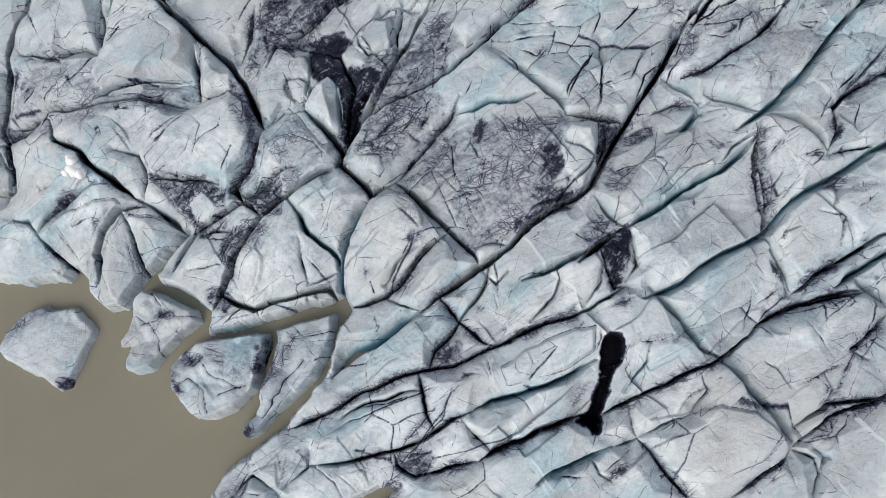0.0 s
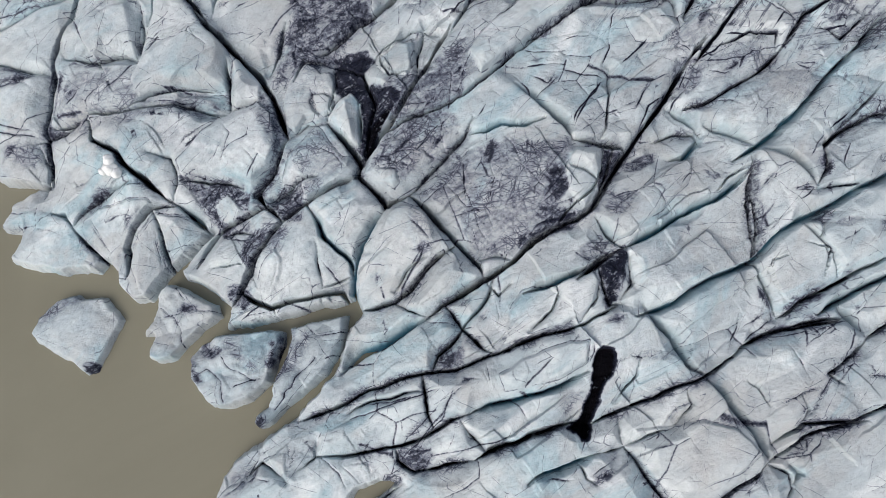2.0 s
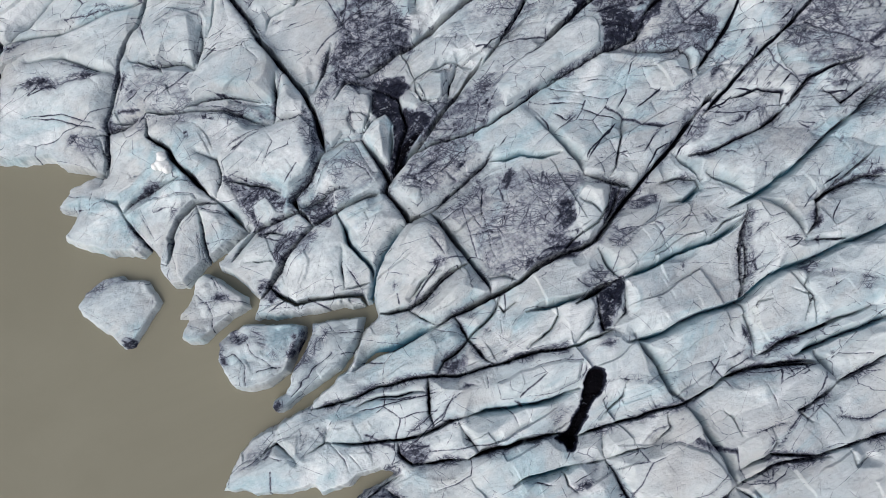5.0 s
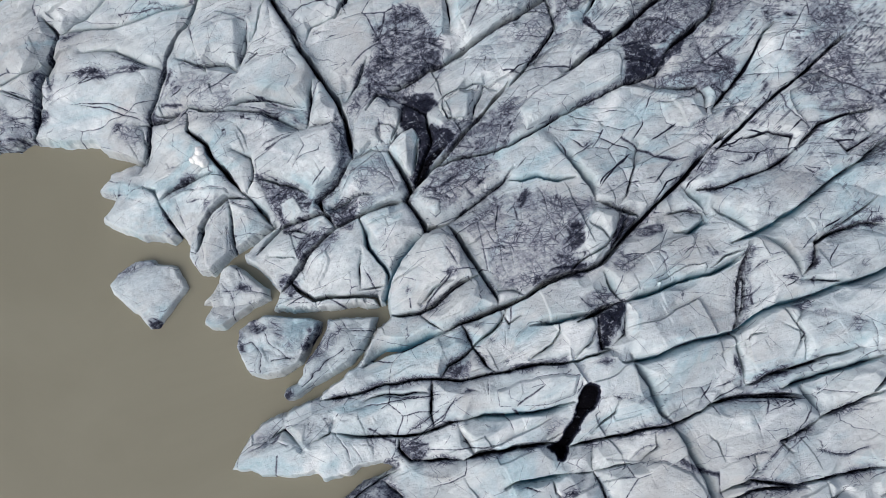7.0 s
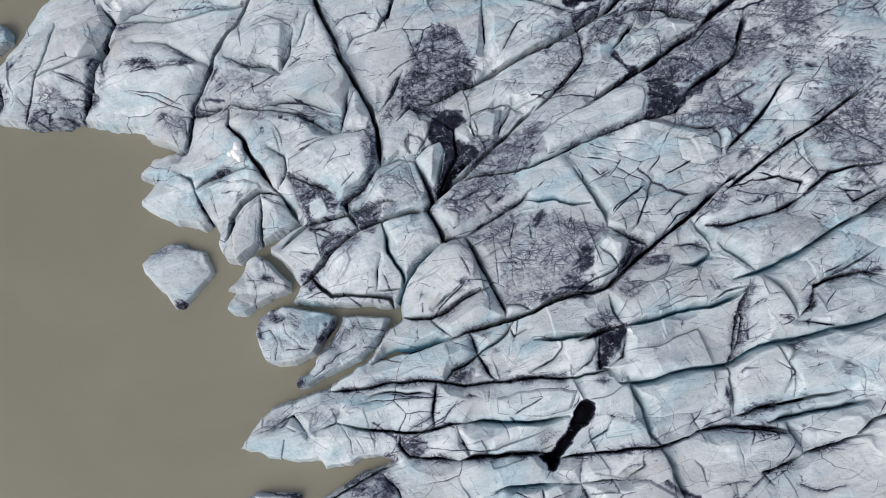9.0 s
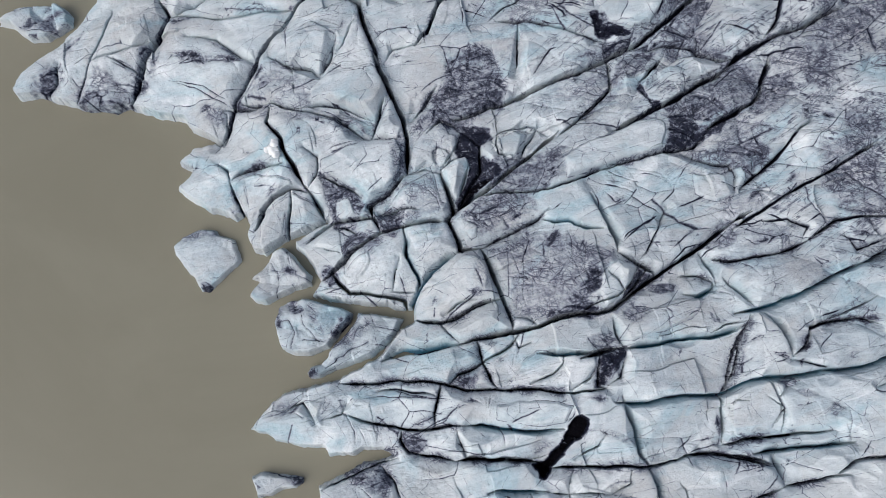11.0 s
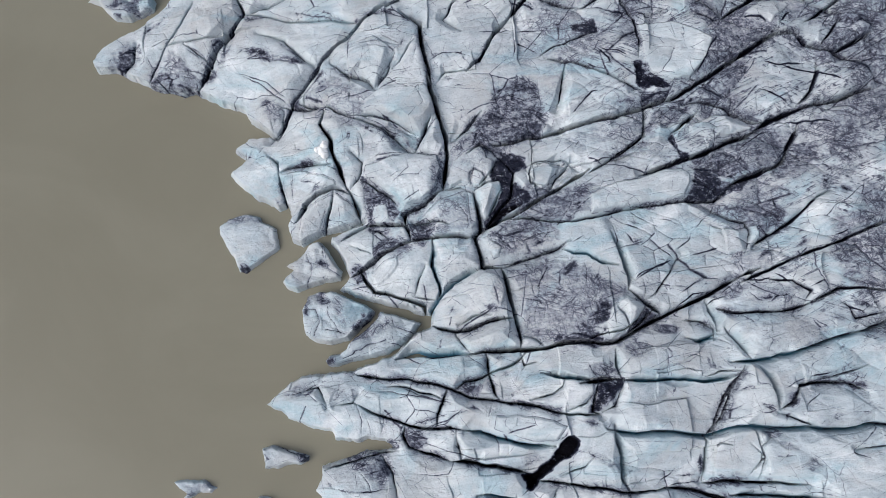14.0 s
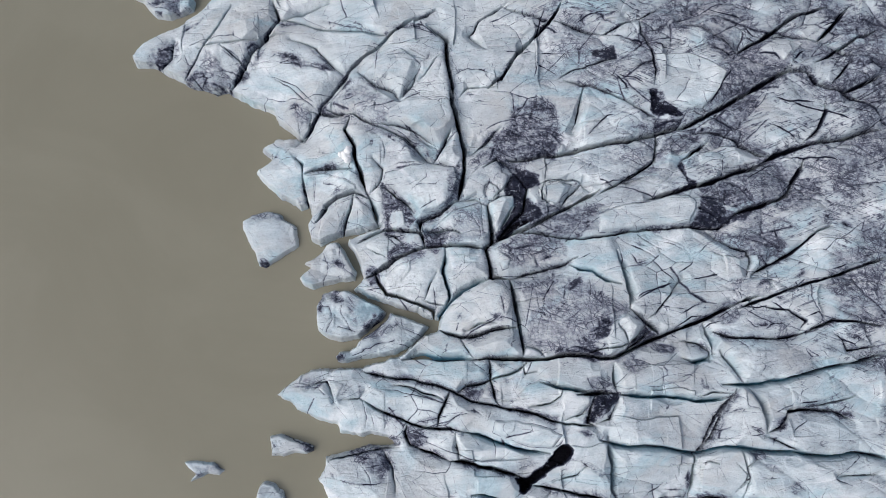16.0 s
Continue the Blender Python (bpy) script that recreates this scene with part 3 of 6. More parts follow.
crevasse("V", (-50.9, 40.8), (-47.2, 41.2), (-46.5, 41.6), (-43.3, 43.9), (-39.9, 44.0), (-36.1, 43.4), (-32.7, 43.0))
crevasse("V", (-47.1, 39.2), (-45.3, 40.8), (-40.1, 41.9), (-32.6, 41.3))
crevasse("T", (-41.2, 41.5), (-39.0, 41.9), (-36.0, 42.3), (-33.0, 41.1))
crevasse("V", (-46.2, 42.0), (-46.3, 39.6), (-47.0, 38.1), (-47.1, 35.4))
crevasse("V", (-45.9, 47.9), (-42.8, 51.9), (-39.1, 53.9))
crevasse("V", (-45.6, 49.5), (-41.2, 51.5), (-37.8, 52.7))
crevasse("V", (-39.1, 49.0), (-37.0, 52.2))
crevasse("t", (-50.2, 49.2), (-47.8, 48.7), (-46.3, 48.3))
crevasse("T", (-32.2, 47.8), (-32.8, 44.6), (-33.0, 41.5))
crevasse("V", (-32.8, 44.6), (-31.4, 47.0), (-29.5, 46.5))
crevasse("V", (-44.1, 39.6), (-42.5, 43.1))
crevasse("V", (-38.5, 33.8), (-35.7, 36.8), (-32.2, 39.9))
crevasse("T", (-34.0, 33.4), (-32.2, 34.9))
crevasse("V", (-35.4, 32.2), (-33.3, 34.1), (-31.3, 37.2))
crevasse("V", (-55.5, 33.5), (-53.4, 35.0))
crevasse("M", (-25.7, 55.0), (-26.3, 50.1), (-27.3, 46.9))
crevasse("S", (-18.2, 39.8), (-17.4, 42.1), (-15.2, 44.0))
crevasse("M", (-13.8, 42.8), (-13.3, 39.0), (-13.5, 35.9))
crevasse("S", (-23.1, 37.5), (-21.0, 39.4), (-19.5, 39.4))
crevasse("M", (-23.4, 45.3), (-22.1, 48.5), (-18.3, 48.8))
crevasse("D", (-13.2, 34.2), (-10.6, 37.8), (-8.8, 40.1), (-7.0, 42.4))
crevasse("V", (-10.5, 32.8), (-7.6, 35.1), (-4.0, 37.7), (-1.0, 41.2))
crevasse("T", (-12.0, 32.8), (-10.5, 35.1), (-6.9, 34.3), (-3.9, 33.9))
crevasse("T", (-6.2, 37.4), (-3.2, 35.8), (-4.7, 33.5))
crevasse("S", (-11.4, 50.0), (-10.8, 47.5), (-8.9, 46.7))
crevasse("S", (-11.4, 50.0), (-9.3, 51.9), (-6.3, 53.1))
crevasse("S", (-5.2, 54.7), (-6.3, 49.9), (-5.9, 46.7))
crevasse("V", (1.2, 51.4), (5.0, 53.8))
crevasse("V", (-1.8, 48.3), (2.7, 48.6))
crevasse("T", (-0.7, 49.8), (0.4, 47.4), (-0.3, 45.1))
crevasse("V", (5.7, 52.2), (10.9, 51.3), (16.9, 52.0))
crevasse("V", (11.6, 46.1), (13.9, 48.5))
crevasse("V", (9.3, 45.4), (10.5, 48.1))
crevasse("S", (21.5, 50.0), (20.8, 45.7), (20.2, 40.2), (19.5, 38.7))
crevasse("V", (15.8, 38.7), (16.6, 41.8), (19.0, 45.7), (19.8, 49.6))
crevasse("t", (16.2, 39.5), (18.1, 40.2), (19.6, 41.4))
crevasse("V", (23.6, 41.3), (25.2, 44.8), (27.6, 49.5))
crevasse("V", (21.8, 42.5), (25.5, 44.4))
crevasse("V", (20.2, 39.4), (22.5, 41.0), (23.9, 41.3))
crevasse("T", (25.2, 52.8), (25.8, 50.3))
crevasse("V", (2.3, 39.2), (4.9, 44.2))
crevasse("V", (7.1, 43.4), (3.4, 45.4))
crevasse("V", (2.7, 45.0), (5.7, 46.2))
crevasse("t", (2.7, 44.3), (6.4, 45.0))
crevasse("T", (4.5, 36.1), (3.7, 34.2))
crevasse("V", (1.9, 36.9), (1.2, 32.0))
crevasse("V", (7.8, 38.8), (10.7, 36.5), (12.0, 31.9))
crevasse("V", (3.4, 38.4), (6.3, 37.3))
crevasse("V", (4.1, 35.0), (7.0, 34.2))
crevasse("T", (13.5, 34.9), (14.6, 32.3), (13.1, 31.2))
crevasse("T", (15.4, 37.6), (14.6, 34.9))
crevasse("S", (15.7, 34.5), (17.8, 33.4), (20.6, 31.1))
crevasse("S", (20.1, 37.5), (19.7, 34.1), (18.8, 31.1))
crevasse("M", (21.6, 37.5), (20.7, 34.1), (19.1, 29.6))
crevasse("T", (26.8, 40.9), (28.9, 45.6), (31.7, 50.3))
crevasse("V", (27.7, 43.2), (30.0, 46.3))
crevasse("V", (32.9, 51.5), (30.0, 44.8))
crevasse("V", (30.7, 44.0), (33.6, 44.7))
crevasse("T", (36.1, 49.4), (38.4, 50.2), (40.8, 52.6))
crevasse("V", (34.0, 50.3), (37.6, 49.4), (39.9, 50.2))
crevasse("V", (33.6, 44.7), (37.3, 44.7), (40.5, 43.9))
crevasse("V", (41.5, 47.8), (41.6, 43.9))
crevasse("S", (32.7, 41.3), (33.4, 40.1), (34.1, 40.5))
crevasse("V", (32.6, 39.0), (35.5, 39.3), (38.4, 39.3))
crevasse("T", (33.2, 37.8), (36.1, 38.2))
crevasse("V", (35.6, 40.5), (37.6, 38.5), (39.1, 39.3))
crevasse("V", (30.0, 31.8), (32.3, 34.0), (31.6, 34.8))
crevasse("V", (34.3, 32.5), (36.6, 34.0))
crevasse("S", (35.4, 31.8), (37.3, 34.0), (40.3, 35.9))
crevasse("T", (39.6, 35.5), (40.7, 37.0))
crevasse("V", (39.8, 34.0), (41.5, 32.8), (44.6, 35.4))
crevasse("T", (44.7, 32.4), (48.7, 32.8))
crevasse("V", (44.7, 32.8), (44.9, 31.0))
crevasse("T", (49.9, 38.4), (50.3, 35.4), (49.4, 33.5))
crevasse("T", (51.5, 41.1), (54.7, 43.8), (57.6, 45.3))
crevasse("T", (55.5, 44.5), (57.9, 48.4))
crevasse("V", (53.7, 41.1), (52.4, 34.6))
crevasse("t", (45.5, 47.4), (48.6, 49.3))
crevasse("V", (46.4, 49.3), (48.8, 51.7))
crevasse("V", (42.1, 51.0), (44.5, 52.5))
crevasse("T", (-53.2, 24.9), (-51.2, 27.8), (-47.0, 29.7))
crevasse("T", (-46.3, 21.9), (-45.1, 24.8), (-42.4, 27.0))
crevasse("T", (-45.9, 25.6), (-43.8, 26.3))
crevasse("V", (-52.2, 21.9), (-50.4, 22.7))
crevasse("T", (-50.4, 22.7), (-50.6, 20.5), (-48.9, 18.3))
crevasse("V", (-50.4, 23.0), (-46.8, 19.0))
crevasse("T", (-51.9, 19.7), (-50.4, 18.7), (-49.6, 17.6))
crevasse("T", (-46.7, 18.3), (-45.6, 21.9))
crevasse("V", (-55.1, 29.4), (-50.8, 30.8))
crevasse("V", (-54.2, 27.9), (-53.6, 25.6))
crevasse("V", (-41.9, 25.9), (-37.1, 25.2))
crevasse("T", (-42.0, 27.0), (-41.6, 25.9))
crevasse("V", (-41.8, 24.8), (-40.8, 21.1), (-39.8, 17.5))
crevasse("V", (-40.4, 20.8), (-37.6, 21.1), (-35.4, 20.8))
crevasse("V", (-44.1, 16.8), (-43.6, 19.7))
crevasse("T", (-44.8, 16.1), (-43.6, 15.0))
crevasse("T", (-37.9, 30.8), (-36.2, 27.7), (-35.7, 26.3))
crevasse("T", (-35.7, 30.7), (-34.4, 28.5), (-32.8, 25.5))
crevasse("T", (-32.7, 24.8), (-34.0, 28.1))
crevasse("T", (-31.6, 30.7), (-29.7, 29.2), (-28.6, 28.1))
crevasse("V", (-35.3, 31.5), (-31.7, 31.1))
crevasse("M", (-32.3, 23.7), (-30.5, 24.4), (-27.6, 24.0))
crevasse("T", (-30.5, 24.4), (-29.1, 25.1), (-27.7, 26.2))
crevasse("S", (-33.5, 19.3), (-31.3, 19.4), (-29.4, 19.9))
crevasse("T", (-29.5, 18.2), (-27.8, 19.6))
crevasse("T", (-30.8, 15.4), (-28.9, 13.6))
crevasse("T", (-28.7, 16.8), (-29.7, 15.4))
crevasse("T", (-27.7, 26.2), (-24.8, 25.5))
crevasse("T", (-27.3, 24.0), (-24.8, 24.4))
crevasse("T", (-26.8, 21.1), (-24.7, 23.3))
crevasse("T", (-24.7, 23.6), (-22.6, 25.5), (-20.5, 26.2))
crevasse("T", (-25.7, 22.2), (-23.5, 21.4))
crevasse("V", (-23.5, 21.1), (-24.4, 17.5), (-25.1, 15.3))
crevasse("S", (-18.9, 23.2), (-18.5, 21.0), (-17.7, 17.4))
crevasse("S", (-17.7, 17.1), (-15.9, 17.8), (-13.8, 18.9))
crevasse("V", (-17.4, 21.0), (-16.0, 21.0), (-14.9, 20.3))
crevasse("t", (-17.2, 13.5), (-20.0, 13.9))
crevasse("T", (-17.3, 16.7), (-14.5, 17.4))
crevasse("V", (-9.6, 25.4), (-6.7, 25.0))
crevasse("T", (-5.0, 25.7), (-4.2, 24.3))
crevasse("T", (-6.0, 22.4), (-3.1, 22.4), (-1.7, 23.9))
crevasse("T", (-10.3, 21.0), (-9.9, 18.8), (-10.2, 16.7))
crevasse("V", (-13.4, 17.4), (-10.9, 17.3))
crevasse("S", (-3.5, 21.3), (-6.0, 19.5), (-7.4, 16.7))
crevasse("T", (-3.1, 17.4), (-4.5, 16.0))
crevasse("T", (-5.9, 13.2), (-3.1, 13.2))
crevasse("V", (-6.8, 28.3), (-4.6, 27.2), (-2.4, 26.1))
crevasse("T", (-23.5, 29.2), (-22.8, 30.7))
crevasse("T", (-25.0, 29.2), (-24.2, 27.7))
crevasse("V", (-0.3, 31.3), (1.9, 28.3))
crevasse("V", (1.2, 31.2), (3.3, 27.9), (4.8, 29.0))
crevasse("V", (-0.3, 27.5), (4.8, 27.9), (8.4, 28.6))
crevasse("V", (4.8, 31.2), (3.3, 27.5))
crevasse("V", (7.6, 26.8), (8.4, 28.6), (12.0, 30.4))
crevasse("T", (6.9, 26.8), (8.0, 26.0))
crevasse("T", (10.5, 26.0), (12.6, 26.7))
crevasse("T", (12.0, 31.2), (11.6, 28.2), (12.6, 25.3))
crevasse("V", (3.3, 25.3), (4.7, 26.8))
crevasse("T", (3.6, 22.4), (4.7, 24.6))
crevasse("T", (8.3, 22.4), (10.4, 23.4))
crevasse("T", (7.2, 20.2), (8.9, 20.9))
crevasse("t", (10.4, 21.6), (12.6, 23.8), (15.4, 24.5))
crevasse("V", (15.3, 20.2), (17.5, 23.0))
crevasse("T", (17.5, 23.0), (18.6, 24.1), (19.7, 24.9))
crevasse("T", (19.0, 26.0), (20.4, 24.5), (20.0, 23.0))
crevasse("T", (19.8, 28.9), (22.0, 28.1), (23.4, 29.6))
crevasse("T", (20.6, 30.4), (22.1, 31.1))
crevasse("V", (15.5, 16.6), (15.8, 14.5))
crevasse("V", (14.5, 18.0), (14.8, 15.2), (13.7, 13.1))
crevasse("V", (6.1, 16.6), (6.7, 13.8), (6.0, 11.0))
crevasse("T", (1.1, 13.8), (3.9, 16.7))
crevasse("T", (3.9, 12.4), (5.3, 15.2))
crevasse("S", (5.0, 18.1), (6.8, 16.6), (8.2, 18.1))
crevasse("T", (11.6, 12.4), (15.1, 12.7))
crevasse("S", (19.8, 18.7), (19.4, 16.6), (17.5, 13.4))
crevasse("T", (19.3, 13.1), (22.1, 13.8), (24.2, 14.5))
crevasse("V", (18.6, 12.4), (18.8, 10.3))
crevasse("T", (22.7, 20.9), (23.7, 18.7), (24.4, 18.0))
crevasse("T", (25.1, 18.7), (25.8, 19.4))
crevasse("t", (25.8, 19.4), (28.0, 20.8), (29.6, 23.7), (31.8, 26.6), (34.1, 28.1))
crevasse("V", (35.9, 23.0), (38.8, 25.1))
crevasse("V", (31.4, 18.7), (29.3, 19.4))
crevasse("V", (32.6, 15.8), (33.3, 15.1), (34.0, 15.5))
crevasse("V", (37.7, 18.7), (39.8, 19.7))
crevasse("V", (39.0, 17.2), (38.4, 14.4), (37.2, 12.3), (36.4, 10.3))
crevasse("T", (36.5, 11.0), (37.9, 12.7))
crevasse("V", (38.0, 13.4), (43.1, 17.2))
crevasse("T", (41.3, 20.8), (42.5, 17.9), (43.0, 15.8))
crevasse("T", (41.2, 28.8), (41.3, 25.8))
crevasse("T", (42.2, 27.3), (43.3, 28.7))
crevasse("T", (34.9, 30.3), (36.4, 31.0))
crevasse("V", (37.0, 19.4), (35.5, 18.0))
crevasse("S", (42.8, 21.5), (43.2, 22.9), (45.0, 23.6))
crevasse("T", (49.0, 28.7), (51.3, 30.2), (52.7, 30.2))
crevasse("T", (48.9, 27.2), (49.5, 26.5))
crevasse("S", (48.0, 25.8), (50.1, 25.1), (50.7, 23.6), (50.1, 21.5))
crevasse("T", (47.4, 17.9), (49.5, 19.0))
crevasse("T", (45.1, 15.8), (48.0, 17.2))
crevasse("V", (45.6, 13.4), (49.9, 15.1), (52.0, 15.4))
crevasse("T", (52.2, 21.4), (55.3, 22.9))
crevasse("V", (52.3, 25.8), (55.9, 28.7))
crevasse("T", (52.2, 10.9), (52.7, 12.3))
crevasse("T", (-9.3, 7.6), (-7.2, 8.3))
crevasse("V", (-12.7, 2.2), (-11.3, 3.5), (-7.2, 4.9), (-3.7, 6.2))
crevasse("T", (-12.7, 2.5), (-11.6, 2.5))
crevasse("V", (-15.3, -1.2), (-12.7, 1.5), (-6.5, 2.2), (-2.3, 3.5))
crevasse("T", (-3.7, 0.1), (-3.0, -1.2), (-5.0, -3.2))
crevasse("T", (-16.0, -3.5), (-13.9, -2.8), (-13.2, -3.2))
crevasse("V", (-17.4, -1.9), (-16.3, -3.8))
crevasse("V", (-12.6, -1.9), (-9.8, -1.2))
crevasse("V", (-17.5, -7.1), (-16.2, -5.8), (-15.9, -3.8))
crevasse("T", (-25.1, -6.5), (-25.7, -8.4))
crevasse("T", (-24.8, -5.2), (-24.4, -6.5))
crevasse("V", (-20.8, -3.2), (-20.0, -5.2), (-19.2, -7.8))
crevasse("T", (-6.4, -4.5), (-5.7, -6.5))
crevasse("T", (-4.3, -7.8), (-3.0, -5.1), (-1.6, -3.8))
crevasse("T", (-8.4, -8.4), (-7.7, -7.1))
crevasse("V", (-12.5, -6.5), (-9.8, -5.8), (-9.0, -8.4))
crevasse("V", (-1.0, 6.9), (-0.3, 8.3))
crevasse("S", (-25.9, -9.4), (-24.0, -7.1), (-20.6, -8.4), (-20.2, -9.1))
crevasse("T", (0.4, 8.3), (1.1, 6.9))
crevasse("T", (-1.7, 5.5), (1.1, 5.5))
crevasse("V", (1.8, 6.2), (4.6, 6.9))
crevasse("V", (5.9, 6.2), (7.3, 3.5))
crevasse("V", (4.6, 6.9), (6.6, 3.5))
crevasse("V", (13.2, 7.6), (13.9, 5.5))
crevasse("T", (1.1, 4.2), (2.5, 5.2), (4.6, 5.2))
crevasse("T", (-0.3, -0.2), (1.1, 2.2))
crevasse("V", (0.4, 2.8), (2.5, 2.5))
crevasse("V", (4.5, 0.1), (4.9, 2.2))
crevasse("V", (6.2, 2.5), (5.9, 0.1))
crevasse("S", (2.5, -0.2), (3.8, -1.8), (5.8, -3.8))
crevasse("V", (3.8, -1.8), (3.1, -5.1))
crevasse("V", (12.6, -3.8), (12.2, -6.4))
crevasse("V", (16.8, -0.5), (17.3, -3.2))
crevasse("t", (14.7, 0.1), (16.9, 3.5), (18.3, 5.5))
crevasse("V", (15.4, 0.1), (17.5, 2.8))
crevasse("T", (21.9, 8.6), (24.0, 9.3))
crevasse("V", (21.7, 4.2), (22.8, 6.9), (23.9, 8.2))
crevasse("T", (18.5, -8.4), (21.3, -6.4), (24.0, -4.8))
crevasse("T", (22.6, -7.1), (21.8, -8.4))
crevasse("V", (17.2, -8.4), (20.6, -7.1))
crevasse("S", (17.3, -3.8), (18.6, -6.4), (19.9, -7.1))
crevasse("T", (25.3, 9.3), (28.1, 9.3))
crevasse("V", (31.9, 4.2), (31.1, 1.5))
crevasse("T", (32.3, 4.2), (32.7, 5.5))
crevasse("V", (30.5, 3.5), (29.0, 0.1))
crevasse("T", (27.0, 1.5), (27.6, 0.1))
crevasse("V", (28.2, -1.8), (29.1, -3.8))
crevasse("V", (37.6, -5.7), (38.2, -3.1), (41.8, 0.1))
crevasse("V", (40.9, 6.8), (42.0, 3.5))
crevasse("T", (43.6, -1.8), (45.0, -0.8))
crevasse("T", (48.6, 1.5), (50.9, 4.1))
crevasse("T", (49.8, 6.8), (51.3, 8.9))
crevasse("V", (44.6, 1.5), (46.9, 5.5))
crevasse("V", (45.8, 3.5), (44.9, 1.5))
crevasse("B", (44.8, -3.5), (45.7, -4.4), (44.8, -5.7))
crevasse("V", (41.4, -5.1), (42.1, -8.3))
crevasse("T", (40.0, -5.7), (41.4, -4.8))
crevasse("V", (37.2, -7.7), (41.3, -5.7))
crevasse("T", (-97.7, 25.2), (-94.3, 30.6))
crevasse("T", (-95.9, 24.9), (-96.1, 27.1))
crevasse("M", (-95.2, 31.7), (-93.7, 28.0), (-94.4, 23.6))
crevasse("V", (-95.4, 33.9), (-90.9, 36.1), (-85.6, 33.5))
crevasse("T", (-95.0, 33.3), (-94.1, 37.1), (-93.4, 40.0))
crevasse("V", (-94.6, 36.8), (-89.1, 39.7))
crevasse("T", (-88.9, 37.5), (-88.2, 39.5))
crevasse("T", (-88.3, 34.8), (-87.1, 37.2))
crevasse("V", (-85.3, 36.0), (-78.4, 36.1))
crevasse("V", (-85.7, 28.8), (-80.4, 32.7), (-76.8, 34.1))
crevasse("T", (-87.8, 26.6), (-86.0, 30.1))
crevasse("V", (-88.0, 28.7), (-80.3, 27.9))
crevasse("T", (-79.3, 36.2), (-79.8, 39.7), (-79.0, 42.6))
crevasse("V", (-76.4, 41.3), (-70.3, 43.2), (-63.8, 44.5))
crevasse("T", (-74.6, 41.0), (-68.9, 43.3))
crevasse("V", (-77.6, 35.1), (-71.5, 40.8), (-67.3, 45.2))
crevasse("V", (-74.7, 36.3), (-66.4, 38.2), (-59.8, 37.4))
crevasse("V", (-72.1, 47.4), (-67.6, 46.5), (-60.1, 45.5))
crevasse("T", (-65.7, 32.5), (-62.5, 37.0))
crevasse("T", (-61.2, 36.4), (-59.0, 36.4))
crevasse("T", (-59.8, 30.6), (-57.7, 29.9))
crevasse("T", (-61.3, 22.2), (-60.8, 26.2))
crevasse("V", (-75.8, 38.6), (-73.5, 43.3))
crevasse("T", (-58.2, 56.9), (-55.6, 59.4))
crevasse("T", (-57.0, 59.2), (-52.4, 63.1), (-49.6, 64.3))
crevasse("T", (-53.0, 65.9), (-50.9, 68.1))
crevasse("T", (-45.9, 65.2), (-47.5, 63.4))
crevasse("V", (-67.5, 55.2), (-57.2, 57.5))
crevasse("V", (-71.4, 52.5), (-64.3, 55.0), (-57.2, 57.5))
crevasse("V", (-51.4, 57.6), (-46.0, 58.2))
crevasse("T", (-54.7, 52.2), (-50.4, 56.3), (-46.5, 57.9))
crevasse("V", (-47.2, 55.9), (-46.5, 61.0))
crevasse("V", (-57.7, 46.4), (-52.1, 48.7), (-47.5, 47.4))
crevasse("T", (-57.8, 42.5), (-53.5, 44.7))
crevasse("V", (-49.4, 49.0), (-46.9, 48.5))
crevasse("V", (-45.7, 47.9), (-42.5, 51.5), (-38.0, 53.1))
crevasse("V", (-50.6, 40.7), (-43.0, 42.3), (-34.8, 42.8))
crevasse("T", (-42.3, 41.3), (-38.0, 41.3))
crevasse("T", (-58.8, 38.1), (-53.8, 39.2))
crevasse("V", (-42.4, 46.4), (-42.5, 48.5))
crevasse("T", (-38.1, 49.3), (-36.9, 51.6))
crevasse("T", (-40.6, 58.9), (-37.7, 60.8))
crevasse("V", (-38.1, 61.3), (-31.9, 62.6))
crevasse("T", (-35.5, 55.6), (-33.9, 57.4))
crevasse("V", (-33.1, 54.3), (-30.4, 58.4))
crevasse("V", (-44.4, 66.2), (-38.8, 68.5))
crevasse("T", (-46.3, 71.9), (-45.0, 72.1))
crevasse("V", (-43.5, 70.0), (-43.1, 72.5), (-39.3, 77.5))
crevasse("V", (-42.5, 61.4), (-44.2, 64.8))
crevasse("V", (-28.6, 50.0), (-28.5, 53.7))
crevasse("V", (-51.4, 34.2), (-48.1, 33.6))
crevasse("S", (-11.9, 48.6), (-9.8, 46.5), (-7.6, 47.3))
crevasse("S", (-12.2, 49.1), (-11.0, 51.3), (-6.9, 54.2), (-3.3, 53.9))
crevasse("V", (-5.4, 56.0), (-6.6, 60.9))
crevasse("T", (-0.8, 59.2), (1.3, 62.1))
crevasse("V", (-3.1, 54.7), (-0.1, 58.2), (3.2, 63.3))
crevasse("T", (-3.2, 44.8), (-1.1, 47.6))
crevasse("T", (-1.2, 49.7), (2.2, 48.6))
crevasse("t", (1.1, 42.3), (4.1, 45.7))
crevasse("V", (7.7, 48.2), (13.3, 49.5), (17.2, 49.5))
crevasse("T", (9.4, 49.5), (12.7, 50.4))
crevasse("V", (9.2, 47.9), (12.8, 46.3), (14.8, 49.2))
crevasse("V", (-6.1, 37.2), (-2.5, 41.8))
crevasse("T", (-3.9, 36.0), (-0.7, 41.0))
crevasse("T", (-10.6, 34.0), (-4.9, 39.4))
crevasse("V", (41.0, 76.4), (47.0, 76.5))
crevasse("T", (40.5, 83.7), (41.5, 88.6))
crevasse("V", (42.2, 65.8), (46.3, 71.3), (49.4, 76.2))
